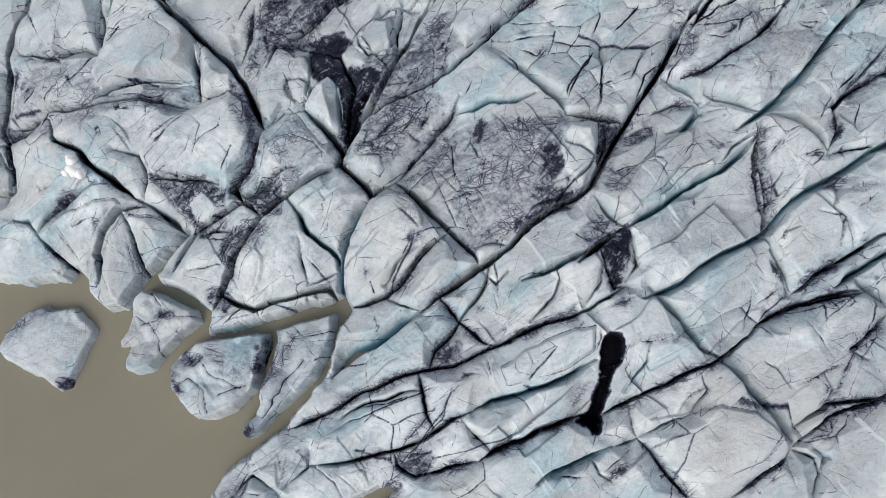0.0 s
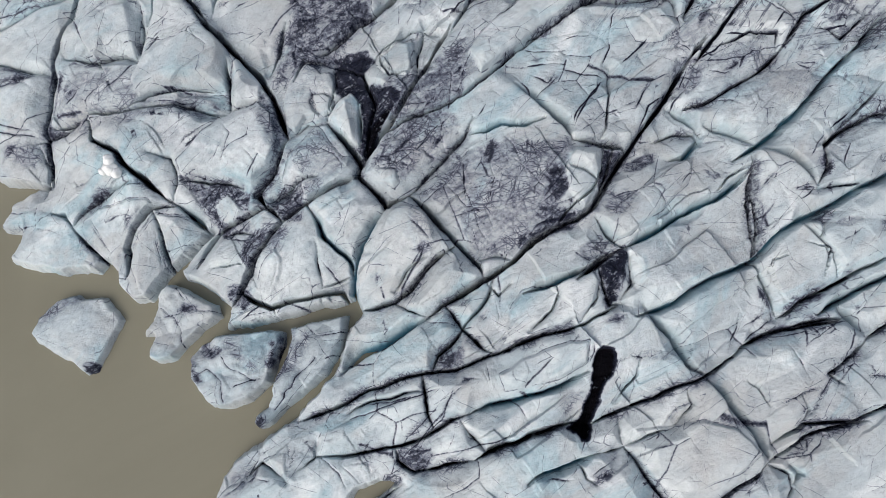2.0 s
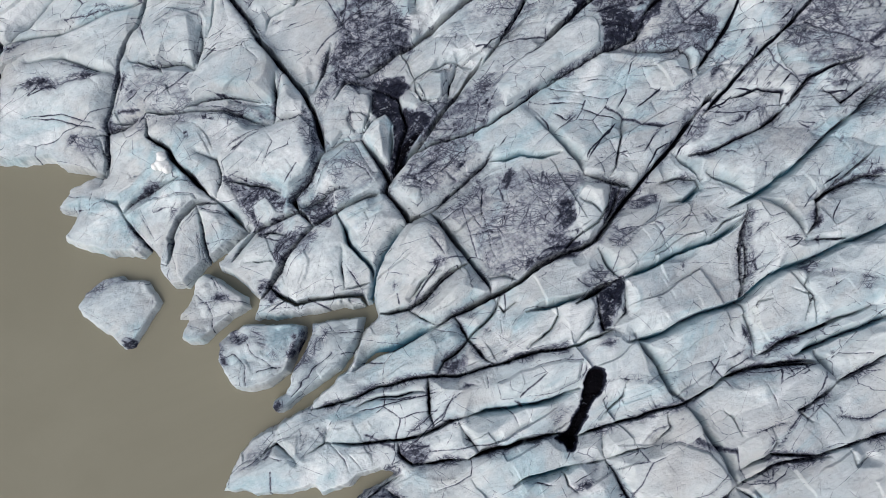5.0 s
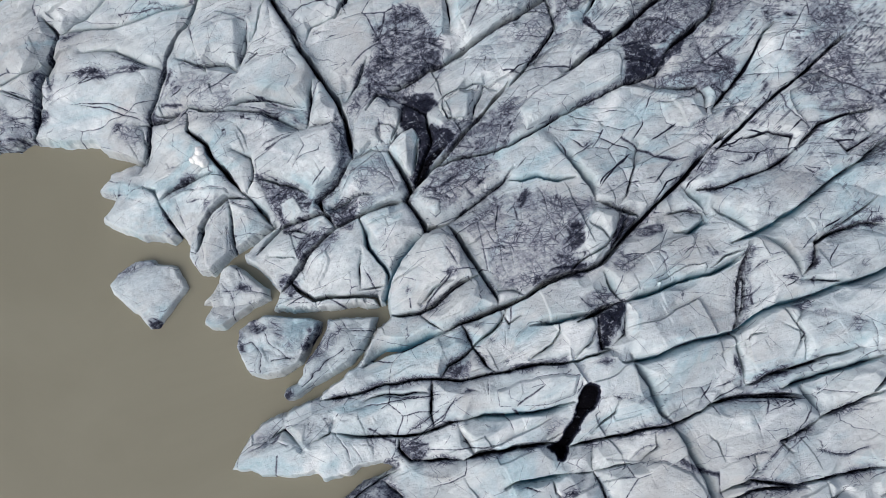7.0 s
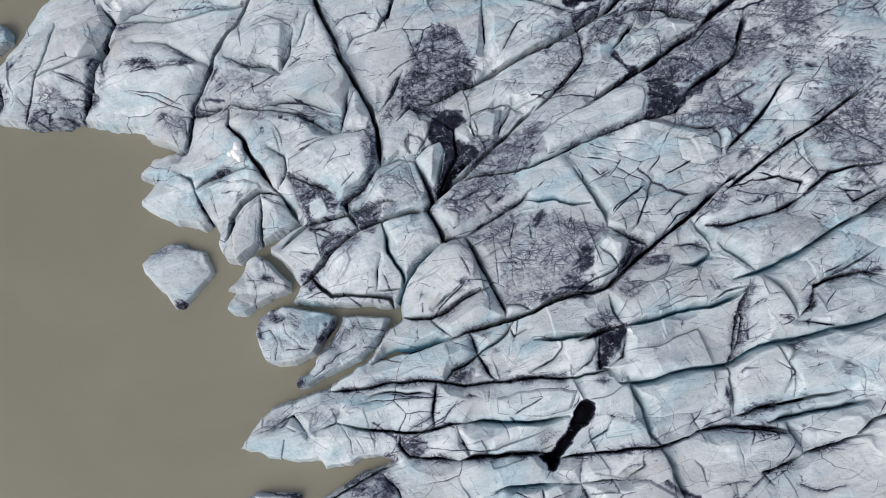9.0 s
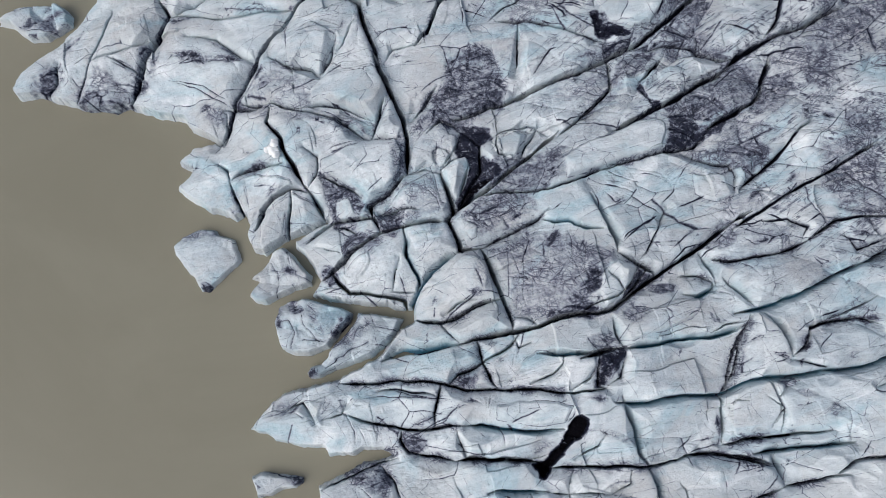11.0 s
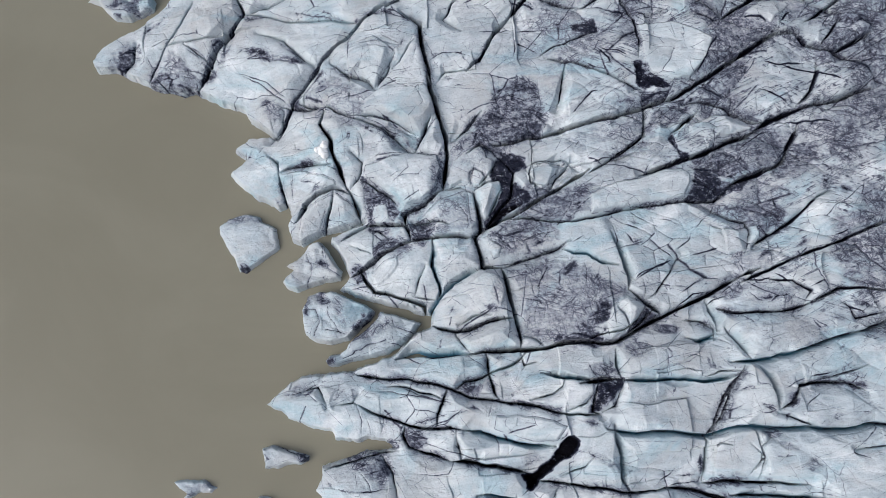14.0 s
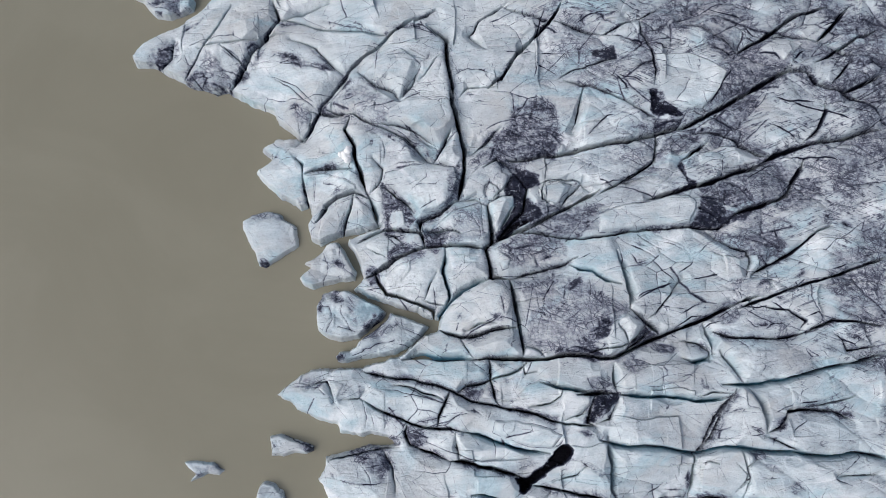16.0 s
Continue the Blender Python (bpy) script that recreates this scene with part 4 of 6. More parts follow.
crevasse("T", (32.9, 54.5), (33.8, 57.1), (35.9, 59.9))
crevasse("T", (29.1, 44.5), (31.4, 48.8))
crevasse("T", (26.5, 40.7), (28.5, 43.4))
crevasse("V", (29.2, 52.5), (32.3, 51.4))
crevasse("T", (36.1, 55.4), (39.8, 57.4))
crevasse("V", (35.5, 54.3), (40.9, 55.5), (43.5, 55.3))
crevasse("V", (43.5, 55.3), (45.2, 58.5), (48.3, 57.4))
crevasse("T", (36.0, 49.4), (39.1, 50.3))
crevasse("T", (39.8, 53.4), (41.7, 52.1))
crevasse("V", (29.4, 42.1), (30.0, 45.1), (32.9, 48.5))
crevasse("V", (35.1, 44.8), (37.1, 47.6))
crevasse("T", (38.8, 46.8), (41.6, 48.2))
crevasse("V", (41.0, 43.2), (40.5, 46.0), (40.8, 47.5))
crevasse("t", (44.7, 47.1), (48.4, 51.0), (52.9, 55.5))
crevasse("V", (50.9, 63.2), (53.8, 66.6))
crevasse("T", (50.4, 66.2), (52.0, 66.6))
crevasse("T", (54.9, 56.3), (56.9, 59.0))
crevasse("V", (48.5, 57.0), (53.5, 56.6), (55.4, 55.4))
crevasse("T", (46.6, 56.2), (49.9, 56.6))
crevasse("V", (49.8, 40.5), (53.7, 43.9), (57.1, 48.3))
crevasse("T", (52.3, 42.3), (56.7, 44.8))
crevasse("T", (57.0, 44.4), (62.1, 45.6))
crevasse("T", (49.9, 39.3), (49.7, 36.7))
crevasse("V", (36.3, 30.9), (41.4, 34.5))
crevasse("V", (39.8, 35.2), (40.5, 32.0))
crevasse("V", (39.1, 32.2), (42.2, 31.3))
crevasse("V", (-29.4, -12.1), (-26.9, -9.8), (-24.5, -6.5), (-24.6, -4.9))
crevasse("V", (-22.3, -9.4), (-20.0, -8.8), (-19.2, -6.3), (-19.1, -3.6))
crevasse("V", (-20.0, -8.8), (-17.7, -11.1))
crevasse("V", (-18.8, -3.4), (-15.5, -5.6), (-13.0, -7.5), (-11.4, -10.4))
crevasse("V", (-15.5, -5.6), (-11.7, -4.9), (-6.6, -3.3))
crevasse("V", (-15.8, -2.3), (-11.1, -0.0), (-6.3, 2.0), (0.5, 4.3))
crevasse("S", (-14.6, -18.7), (-10.9, -14.5), (-7.3, -10.9), (-4.8, -8.6))
crevasse("S", (-7.3, -10.9), (-3.4, -12.6), (-0.4, -15.3))
crevasse("V", (-10.9, -14.5), (-6.7, -15.9), (-3.4, -17.5))
crevasse("V", (-12.3, -21.0), (-6.4, -17.7), (-1.5, -13.2))
crevasse("T", (-12.0, -15.8), (-6.5, -11.8))
crevasse("T", (-7.0, -11.2), (-2.4, -11.9))
crevasse("T", (-14.5, -18.1), (-13.4, -16.8))
crevasse("T", (-14.2, -19.9), (-11.1, -21.2))
crevasse("T", (-26.1, -8.7), (-24.5, -6.5))
crevasse("D", (-30.6, 84.2), (-30.5, 78.9), (-31.1, 74.6), (-31.6, 71.2), (-31.8, 67.4), (-31.5, 63.0), (-32.4, 60.2))
crevasse("V", (-33.0, 82.6), (-31.6, 77.4), (-30.1, 73.8), (-27.6, 69.5), (-25.6, 65.6))
crevasse("M", (-40.8, 77.3), (-35.8, 78.4), (-31.6, 79.4), (-27.6, 80.9), (-22.9, 82.2), (-19.2, 82.8))
crevasse("T", (-29.8, 84.0), (-25.2, 85.6), (-22.1, 86.1), (-18.3, 85.7))
crevasse("T", (-27.5, 84.8), (-22.3, 82.2))
crevasse("V", (-26.7, 81.5), (-22.9, 86.4), (-18.8, 90.7))
crevasse("M", (-20.0, 81.9), (-18.0, 85.1), (-16.5, 89.2), (-14.9, 91.0), (-13.4, 95.1))
crevasse("V", (-19.5, 91.7), (-16.7, 90.6), (-16.0, 89.5))
crevasse("S", (-15.3, 90.0), (-13.5, 87.4), (-11.4, 86.6), (-9.4, 85.6), (-7.3, 83.3), (-4.9, 79.1))
crevasse("V", (-19.2, 82.8), (-14.7, 84.3), (-11.3, 86.4), (-7.4, 87.8), (-3.1, 89.5))
crevasse("V", (-11.4, 86.6), (-7.2, 89.5), (-3.8, 90.5))
crevasse("V", (-30.6, 70.7), (-27.0, 73.7), (-22.7, 75.5), (-18.9, 78.1))
crevasse("T", (-27.6, 72.5), (-25.5, 74.6))
crevasse("S", (-21.6, 69.8), (-19.8, 73.3), (-17.5, 76.1), (-15.3, 78.9), (-14.4, 80.0))
crevasse("V", (-30.2, 69.2), (-26.6, 70.1), (-23.2, 70.2), (-21.2, 69.6))
crevasse("V", (-25.4, 67.2), (-24.7, 71.4), (-23.8, 75.1), (-23.2, 78.5))
crevasse("V", (-14.7, 79.0), (-12.3, 76.9), (-9.8, 75.7), (-7.2, 73.8))
crevasse("V", (-13.3, 77.0), (-8.7, 77.2), (-4.9, 77.5))
crevasse("M", (-20.3, 70.0), (-15.3, 71.6), (-10.5, 72.6), (-6.3, 73.4), (-2.5, 73.8), (-0.3, 74.4))
crevasse("V", (-14.0, 72.8), (-10.2, 73.2), (-6.5, 73.8))
crevasse("S", (-16.6, 71.0), (-15.1, 68.3), (-13.9, 64.8), (-13.2, 62.4))
crevasse("V", (-11.1, 60.2), (-9.9, 64.6), (-8.9, 68.2), (-7.2, 70.6))
crevasse("D", (-20.3, 49.8), (-16.6, 52.3), (-13.1, 56.2), (-9.6, 60.0), (-5.5, 64.0), (-2.2, 67.1), (0.8, 70.6), (2.9, 73.5), (5.2, 76.1), (6.8, 78.8), (8.8, 83.0), (11.1, 87.8), (12.8, 91.5), (14.2, 94.4), (15.9, 97.0), (18.7, 98.9), (21.4, 98.6), (24.2, 99.3), (27.2, 99.6), (31.0, 100.5), (34.8, 101.2))
crevasse("T", (12.8, 91.5), (14.2, 94.4), (15.9, 97.0), (18.7, 98.9), (21.4, 98.6), (24.2, 99.3))
crevasse("V", (-25.0, 58.6), (-23.2, 56.9), (-22.0, 53.3), (-21.7, 49.9))
crevasse("T", (-25.2, 59.1), (-23.0, 56.6))
crevasse("V", (-24.8, 58.3), (-24.8, 54.3), (-25.0, 50.6))
crevasse("V", (-24.1, 64.4), (-21.7, 60.2), (-20.9, 55.6), (-20.6, 52.2))
crevasse("V", (-20.4, 67.0), (-17.2, 63.2), (-17.1, 58.2))
crevasse("V", (-13.9, 60.4), (-13.2, 57.3), (-12.6, 55.5))
crevasse("V", (-7.1, 100.2), (-2.9, 99.9), (1.5, 101.4), (4.7, 100.5), (7.5, 100.2))
crevasse("M", (-8.6, 93.8), (-3.8, 94.8), (1.3, 95.2), (5.4, 95.0))
crevasse("D", (5.4, 95.0), (7.2, 98.5), (8.2, 101.2), (9.0, 104.3), (10.5, 108.3), (12.7, 111.3), (14.9, 114.3))
crevasse("T", (7.2, 98.5), (8.2, 101.2), (9.0, 104.3))
crevasse("M", (8.4, 100.8), (11.8, 103.9), (14.9, 105.3), (17.2, 105.8), (20.5, 106.8), (23.8, 107.6), (30.3, 109.1))
crevasse("T", (14.9, 105.3), (17.2, 105.8), (20.5, 106.8))
crevasse("D", (17.1, 106.0), (17.7, 109.4), (18.0, 113.4), (18.8, 117.7))
crevasse("M", (19.1, 101.4), (20.5, 104.6), (22.0, 108.6), (23.7, 112.3), (26.1, 116.7))
crevasse("V", (15.2, 109.2), (19.2, 113.5), (23.5, 114.9))
crevasse("V", (8.4, 93.3), (8.5, 96.4), (11.1, 97.4), (13.8, 96.3), (14.2, 95.1))
crevasse("V", (13.8, 96.3), (15.0, 100.8), (16.8, 104.3))
crevasse("M", (24.4, 99.9), (24.5, 104.3), (24.6, 107.4))
crevasse("T", (23.2, 106.5), (26.9, 106.7), (29.4, 105.6), (28.7, 103.6))
crevasse("D", (27.0, 99.8), (29.0, 103.0), (31.4, 107.2))
crevasse("V", (15.0, 89.8), (18.8, 92.1), (23.1, 95.7), (24.4, 97.7))
crevasse("M", (25.2, 97.5), (26.4, 93.3), (27.0, 90.1), (25.9, 86.5))
crevasse("V", (16.6, 85.1), (20.2, 85.4), (23.8, 85.8), (25.9, 86.5))
crevasse("V", (18.7, 92.3), (25.0, 94.5), (30.1, 94.4), (35.3, 95.1))
crevasse("D", (21.7, 78.6), (23.2, 81.5), (24.7, 84.2), (27.9, 87.4), (31.8, 91.5), (35.5, 96.0), (36.9, 97.4))
crevasse("T", (21.6, 78.8), (23.2, 81.5), (24.8, 84.0))
crevasse("M", (7.8, 76.1), (11.6, 78.5), (16.0, 79.6), (19.7, 79.8), (23.2, 81.4))
crevasse("T", (6.0, 74.9), (9.1, 78.2), (13.4, 79.7))
crevasse("V", (24.4, 82.6), (28.6, 84.1), (32.4, 86.1), (34.8, 86.3))
crevasse("V", (3.8, 95.4), (5.1, 93.3), (6.1, 89.5), (6.5, 84.7), (6.7, 81.1))
crevasse("D", (22.3, 65.1), (25.0, 69.0), (28.1, 73.2), (28.8, 75.2), (28.7, 78.5), (28.4, 81.2), (28.1, 83.8))
crevasse("T", (28.1, 73.2), (28.8, 75.2), (28.7, 78.5), (28.4, 81.2))
crevasse("T", (28.7, 74.4), (28.8, 79.0))
crevasse("D", (7.1, 58.6), (10.6, 62.4), (12.6, 65.3), (15.2, 68.4), (18.4, 73.5), (20.5, 76.4), (22.6, 79.2))
crevasse("M", (8.1, 68.4), (9.1, 72.0), (10.6, 75.9))
crevasse("M", (8.6, 52.4), (13.0, 55.5), (18.2, 59.4), (21.7, 61.9), (22.6, 64.6))
crevasse("M", (19.8, 59.9), (23.2, 59.5), (25.5, 59.8), (28.4, 61.2), (30.0, 59.6), (30.7, 57.4))
crevasse("V", (23.8, 64.7), (23.9, 61.4), (23.8, 59.6))
crevasse("M", (31.6, 58.0), (33.3, 61.3), (35.1, 64.5), (36.3, 68.7), (37.4, 72.2), (39.0, 74.7))
crevasse("T", (32.2, 59.1), (33.2, 61.4), (35.1, 64.5))
crevasse("T", (37.2, 59.9), (38.5, 62.9), (39.1, 66.0))
crevasse("V", (19.7, 49.0), (20.9, 53.1), (21.7, 57.8), (23.2, 59.5))
crevasse("V", (13.5, 48.7), (17.4, 48.7), (20.9, 49.1), (24.9, 52.6), (28.1, 55.6))
crevasse("V", (13.2, 53.2), (17.6, 54.3), (19.7, 55.0))
crevasse("V", (23.5, 71.4), (24.8, 74.5), (27.3, 73.4))
crevasse("V", (20.2, 70.6), (22.0, 76.0), (24.4, 80.5))
crevasse("V", (35.8, 71.8), (37.8, 74.6), (40.2, 76.9))
crevasse("T", (27.3, 69.3), (30.7, 70.9))
crevasse("T", (-56.3, 48.6), (-55.0, 50.7), (-51.6, 54.1), (-47.6, 56.5), (-46.0, 58.4))
crevasse("V", (-59.2, 39.8), (-56.1, 42.4), (-53.5, 44.9))
crevasse("T", (-41.6, 40.5), (-38.9, 41.7), (-35.1, 41.3))
crevasse("V", (-45.4, 47.5), (-43.2, 50.5), (-39.4, 53.1), (-36.1, 52.4))
crevasse("T", (-74.9, 41.7), (-69.8, 42.9), (-65.1, 44.6), (-60.0, 45.7))
crevasse("T", (-35.6, 55.7), (-32.4, 57.2))
crevasse("V", (-41.0, 57.3), (-37.9, 60.9), (-34.6, 62.4))
crevasse("V", (-85.3, 35.4), (-82.1, 35.3), (-78.9, 35.1))
crevasse("T", (52.8, 42.6), (55.6, 45.9), (57.9, 48.8))
crevasse("T", (52.8, 42.5), (56.7, 43.8), (61.0, 44.4))
crevasse("V", (-45.1, 39.6), (-42.2, 40.7), (-39.3, 41.5), (-36.3, 41.2), (-33.4, 40.6), (-32.3, 41.8))
crevasse("T", (-41.9, 40.5), (-39.3, 41.5), (-36.3, 41.2))
crevasse("T", (-40.0, 40.9), (-38.4, 41.4))
crevasse("T", (-57.5, 36.8), (-55.4, 38.1), (-53.3, 39.3))
crevasse("T", (-57.8, 40.3), (-55.8, 42.8), (-53.1, 44.9))
crevasse("T", (-45.7, 48.2), (-46.3, 52.2))
crevasse("V", (-44.7, 48.2), (-41.5, 51.3), (-37.9, 53.7))
crevasse("V", (-51.3, 26.1), (-49.5, 22.4), (-47.7, 18.8))
crevasse("T", (-45.6, 27.9), (-47.6, 25.3), (-49.6, 23.9))
crevasse("V", (-46.1, 25.3), (-43.9, 23.8), (-45.4, 20.2), (-46.1, 16.7))
crevasse("V", (-41.7, 24.6), (-40.4, 20.9), (-39.4, 17.3), (-37.9, 16.6))
crevasse("M", (-38.2, 31.2), (-35.0, 31.2), (-31.7, 31.1), (-29.5, 30.4))
crevasse("T", (-38.2, 31.0), (-36.2, 27.8), (-34.6, 25.6), (-32.4, 24.1))
crevasse("T", (-34.9, 30.4), (-32.0, 30.8), (-29.8, 30.0), (-28.6, 27.8))
crevasse("V", (-20.2, 34.8), (-18.8, 34.4), (-16.2, 34.8))
crevasse("V", (-22.1, 35.9), (-20.6, 34.0), (-19.8, 31.8))
crevasse("M", (-25.1, 28.9), (-21.9, 31.1), (-19.0, 31.8))
crevasse("T", (-22.6, 31.1), (-20.4, 29.6), (-21.0, 27.7))
crevasse("T", (49.5, 39.5), (49.6, 36.9), (49.8, 35.0), (48.5, 33.2))
crevasse("T", (51.8, 41.8), (53.7, 42.9), (55.6, 44.2))
crevasse("V", (43.9, 32.1), (46.7, 32.4), (50.3, 32.9), (53.2, 33.5))
crevasse("T", (48.9, 28.8), (50.7, 29.7), (52.1, 30.0))
crevasse("T", (47.9, 28.0), (49.0, 26.4))
crevasse("T", (29.2, 47.0), (30.3, 49.0), (31.6, 50.7))
crevasse("T", (26.3, 42.4), (27.8, 44.3), (29.0, 46.0))
crevasse("T", (23.1, 36.3), (25.0, 37.8), (26.4, 38.2))
crevasse("T", (6.8, 21.8), (9.6, 23.9), (12.5, 25.3), (15.3, 26.3), (17.8, 27.5))
crevasse("T", (7.8, 22.3), (10.3, 24.3), (12.8, 25.6))
crevasse("T", (4.8, 37.6), (4.0, 34.6))
crevasse("T", (5.2, 37.2), (4.6, 36.0))
crevasse("V", (0.4, 37.3), (1.2, 33.9), (1.5, 30.9), (2.2, 27.6))
crevasse("V", (-3.9, 32.1), (-1.0, 31.7), (0.4, 30.2))
crevasse("V", (-1.7, 26.9), (2.6, 27.6), (7.5, 27.9))
crevasse("V", (6.3, 39.9), (8.4, 36.1), (10.4, 30.8))
crevasse("V", (3.9, 20.7), (3.3, 24.3), (2.6, 27.6))
crevasse("V", (1.1, 25.8), (4.7, 27.2), (8.3, 28.7), (11.8, 29.4))
crevasse("V", (6.1, 23.9), (7.2, 25.7), (7.9, 27.2))
crevasse("V", (-11.8, 33.2), (-9.0, 34.3), (-6.1, 35.8))
crevasse("T", (-10.3, 30.2), (-8.9, 33.2), (-6.1, 34.7))
crevasse("T", (-4.6, 35.4), (-1.7, 38.4), (-0.7, 40.0))
crevasse("T", (-6.1, 40.0), (-3.2, 42.3), (-0.3, 44.2))
crevasse("V", (-6.3, 53.3), (-7.0, 49.4), (-6.9, 47.0))
crevasse("T", (-7.0, 50.2), (-6.9, 47.0))
crevasse("V", (-23.4, 49.5), (-21.2, 50.3), (-16.7, 49.5))
crevasse("V", (-25.0, 52.8), (-24.4, 47.2))
crevasse("V", (-21.3, 54.3), (-20.7, 48.3))
crevasse("T", (-5.0, -6.1), (-4.0, -5.4), (-3.3, -6.4))
crevasse("T", (-0.9, -3.1), (1.1, -1.2))
crevasse("T", (-77.3, 42.2), (-77.2, 36.4), (-78.2, 29.4))
crevasse("T", (-57.1, 48.0), (-57.8, 42.5), (-59.0, 37.0), (-60.0, 32.7))
crevasse("V", (-75.5, 37.4), (-71.5, 40.5), (-66.5, 43.9), (-60.9, 45.4))
crevasse("T", (-70.7, 41.3), (-66.4, 43.5), (-61.7, 44.9))
crevasse("V", (-73.1, 36.4), (-68.2, 37.2), (-63.0, 37.0), (-58.8, 36.6))
crevasse("T", (-85.2, 27.6), (-79.6, 29.0), (-76.2, 31.0))
crevasse("V", (-86.0, 29.4), (-81.2, 30.7), (-77.8, 32.6))
crevasse("T", (-57.5, 41.6), (-54.4, 44.5))
crevasse("V", (-57.3, 38.0), (-53.5, 39.0), (-48.8, 39.9))
crevasse("T", (-81.4, 47.6), (-77.2, 47.6), (-74.3, 51.0))
crevasse("T", (-6.5, -3.9), (-5.0, -6.1), (-6.4, -7.4))
crevasse("T", (-26.9, -9.2), (-25.1, -9.1), (-24.0, -6.6))
crevasse("V", (-25.2, -8.7), (-20.3, -9.5))
crevasse("V", (-15.8, -3.4), (-13.8, -2.4))
crevasse("T", (29.2, 79.7), (28.7, 75.4), (26.7, 71.2), (23.3, 66.9))
crevasse("T", (34.5, 74.8), (39.0, 75.9), (43.5, 76.6))
crevasse("T", (38.3, 66.0), (38.2, 61.7))
crevasse("T", (33.3, 57.7), (37.2, 61.2))
crevasse("T", (32.7, 65.0), (34.1, 62.4))
ash_field(-21.2, 44.9, 4.1, 3.5, -1, 0.60)
ash_field(19.3, 23.4, 3.3, 1.6, 30, 0.60)
ash_field(-33.0, 28.8, 3.3, 3.0, 0, 0.45)
ash_field(-3.3, -5.5, 2.7, 2.0, 0, 0.90)
ash_field(-6.3, -8.1, 1.7, 0.9, 0, 0.70)
ash_field(-3.5, 25.7, 3.2, 2.6, 0, 0.35)
ash_field(0.4, 8.6, 2.4, 1.9, 0, 0.70)
ash_field(4.5, 35.8, 0.9, 2.4, -16, 1.00)
ash_field(22.7, 30.0, 2.5, 2.2, 0, 0.55)
ash_field(-24.7, 23.6, 2.8, 2.2, 41, 0.50)
ash_field(-29.7, 15.4, 1.6, 1.6, 0, 0.90)
ash_field(-10.2, 18.8, 1.8, 2.1, 0, 0.35)
ash_field(25.9, 36.3, 3.0, 1.1, 30, 0.80)
ash_field(37.6, 49.4, 4.4, 2.4, -1, 0.40)
ash_field(32.1, 49.5, 2.2, 4.8, -22, 0.60)
ash_field(18.8, 41.8, 2.2, 4.6, -1, 0.35)
ash_field(49.2, 19.7, 1.7, 1.0, 0, 0.70)
ash_field(41.3, 25.8, 1.0, 2.9, 0, 0.60)
ash_field(28.1, 9.6, 3.4, 0.7, 0, 0.40)
ash_field(52.0, 38.0, 2.2, 3.0, 0, 0.30)
ash_field(53.2, 28.7, 2.5, 0.9, 10, 0.60)
ash_field(8.3, 25.3, 6.5, 2.9, 30, 0.50)
ash_field(-2.5, 34.7, 5.1, 2.3, 20, 0.35)
ash_field(-26.4, 27.7, 2.2, 1.2, 0, 0.50)
ash_field(-45.2, 44.3, 2.3, 0.8, -1, 0.50)
ash_field(-54.3, 44.8, 2.2, 1.6, 32, 0.50)
ash_field(-39.0, 41.7, 3.0, 0.8, -1, 0.60)
ash_field(-48.8, 21.2, 2.9, 2.9, 0, 0.30)
ash_field(-54.6, 17.6, 2.2, 0.9, 0, 0.30)
ash_field(-21.7, 39.0, 2.2, 1.5, 0, 0.30)
ash_field(-1.8, 77.3, 2.8, 2.7, 2, 1.00)
ash_field(-25.1, 79.4, 8.1, 6.3, 23, 0.50)
ash_field(-18.5, 77.8, 6.9, 3.1, 24, 0.50)
ash_field(-4.5, 96.5, 10.2, 3.8, 12, 0.50)
ash_field(9.7, 108.4, 8.3, 3.1, 56, 0.50)
ash_field(18.8, 104.0, 7.7, 3.1, 23, 0.60)
ash_field(9.9, 92.7, 6.8, 4.8, 45, 0.40)
ash_field(9.7, 77.9, 8.9, 2.4, 35, 0.60)
ash_field(23.7, 71.9, 6.8, 4.4, 65, 0.55)
ash_field(27.8, 77.7, 3.2, 5.8, 2, 0.50)
ash_field(33.2, 85.6, 8.7, 4.6, 35, 0.50)
ash_field(29.2, 64.8, 6.7, 4.3, 55, 0.45)
ash_field(37.8, 77.7, 5.6, 3.3, 55, 0.45)
ash_field(-4.5, 60.8, 6.8, 4.7, 45, 0.40)
ash_field(-1.5, 64.4, 5.6, 3.5, 35, 0.50)
ash_field(-0.2, 48.3, 6.6, 2.9, 35, 0.50)
ash_field(-23.1, 64.1, 9.4, 6.0, 66, 0.35)
ash_field(31.2, 55.3, 4.3, 6.5, 35, 0.50)
ash_field(39.5, 51.8, 5.2, 2.7, 35, 0.35)
ash_field(55.2, 57.8, 3.6, 2.6, 35, 0.50)
ash_field(-95.1, 27.8, 4.8, 2.9, 67, 0.60)
ash_field(-82.1, 28.2, 6.2, 2.5, 14, 0.40)
ash_field(-60.6, 34.6, 3.5, 2.5, 35, 0.50)
ash_field(-80.2, 36.4, 1.8, 4.8, -1, 0.30)
ash_field(-63.4, 22.9, 2.3, 1.2, 35, 0.40)
ash_field(-42.3, 41.3, 4.7, 1.7, 24, 0.50)
ash_field(-50.9, 41.2, 4.7, 1.2, 24, 0.40)
ash_field(58.4, 37.9, 1.2, 0.8, 36, 0.60)
ash_field(49.9, 29.3, 2.0, 1.2, 36, 0.60)
ash_field(58.3, 28.1, 1.6, 1.4, 36, 0.50)
ash_field(47.5, 18.0, 3.7, 0.7, 27, 0.70)
ash_field(50.1, 29.1, 1.9, 0.8, 26, 0.70)
ash_field(-9.9, -16.9, 5.3, 4.1, 36, 0.30)
ash_field(-2.7, -1.6, 2.7, 1.5, 36, 0.50)
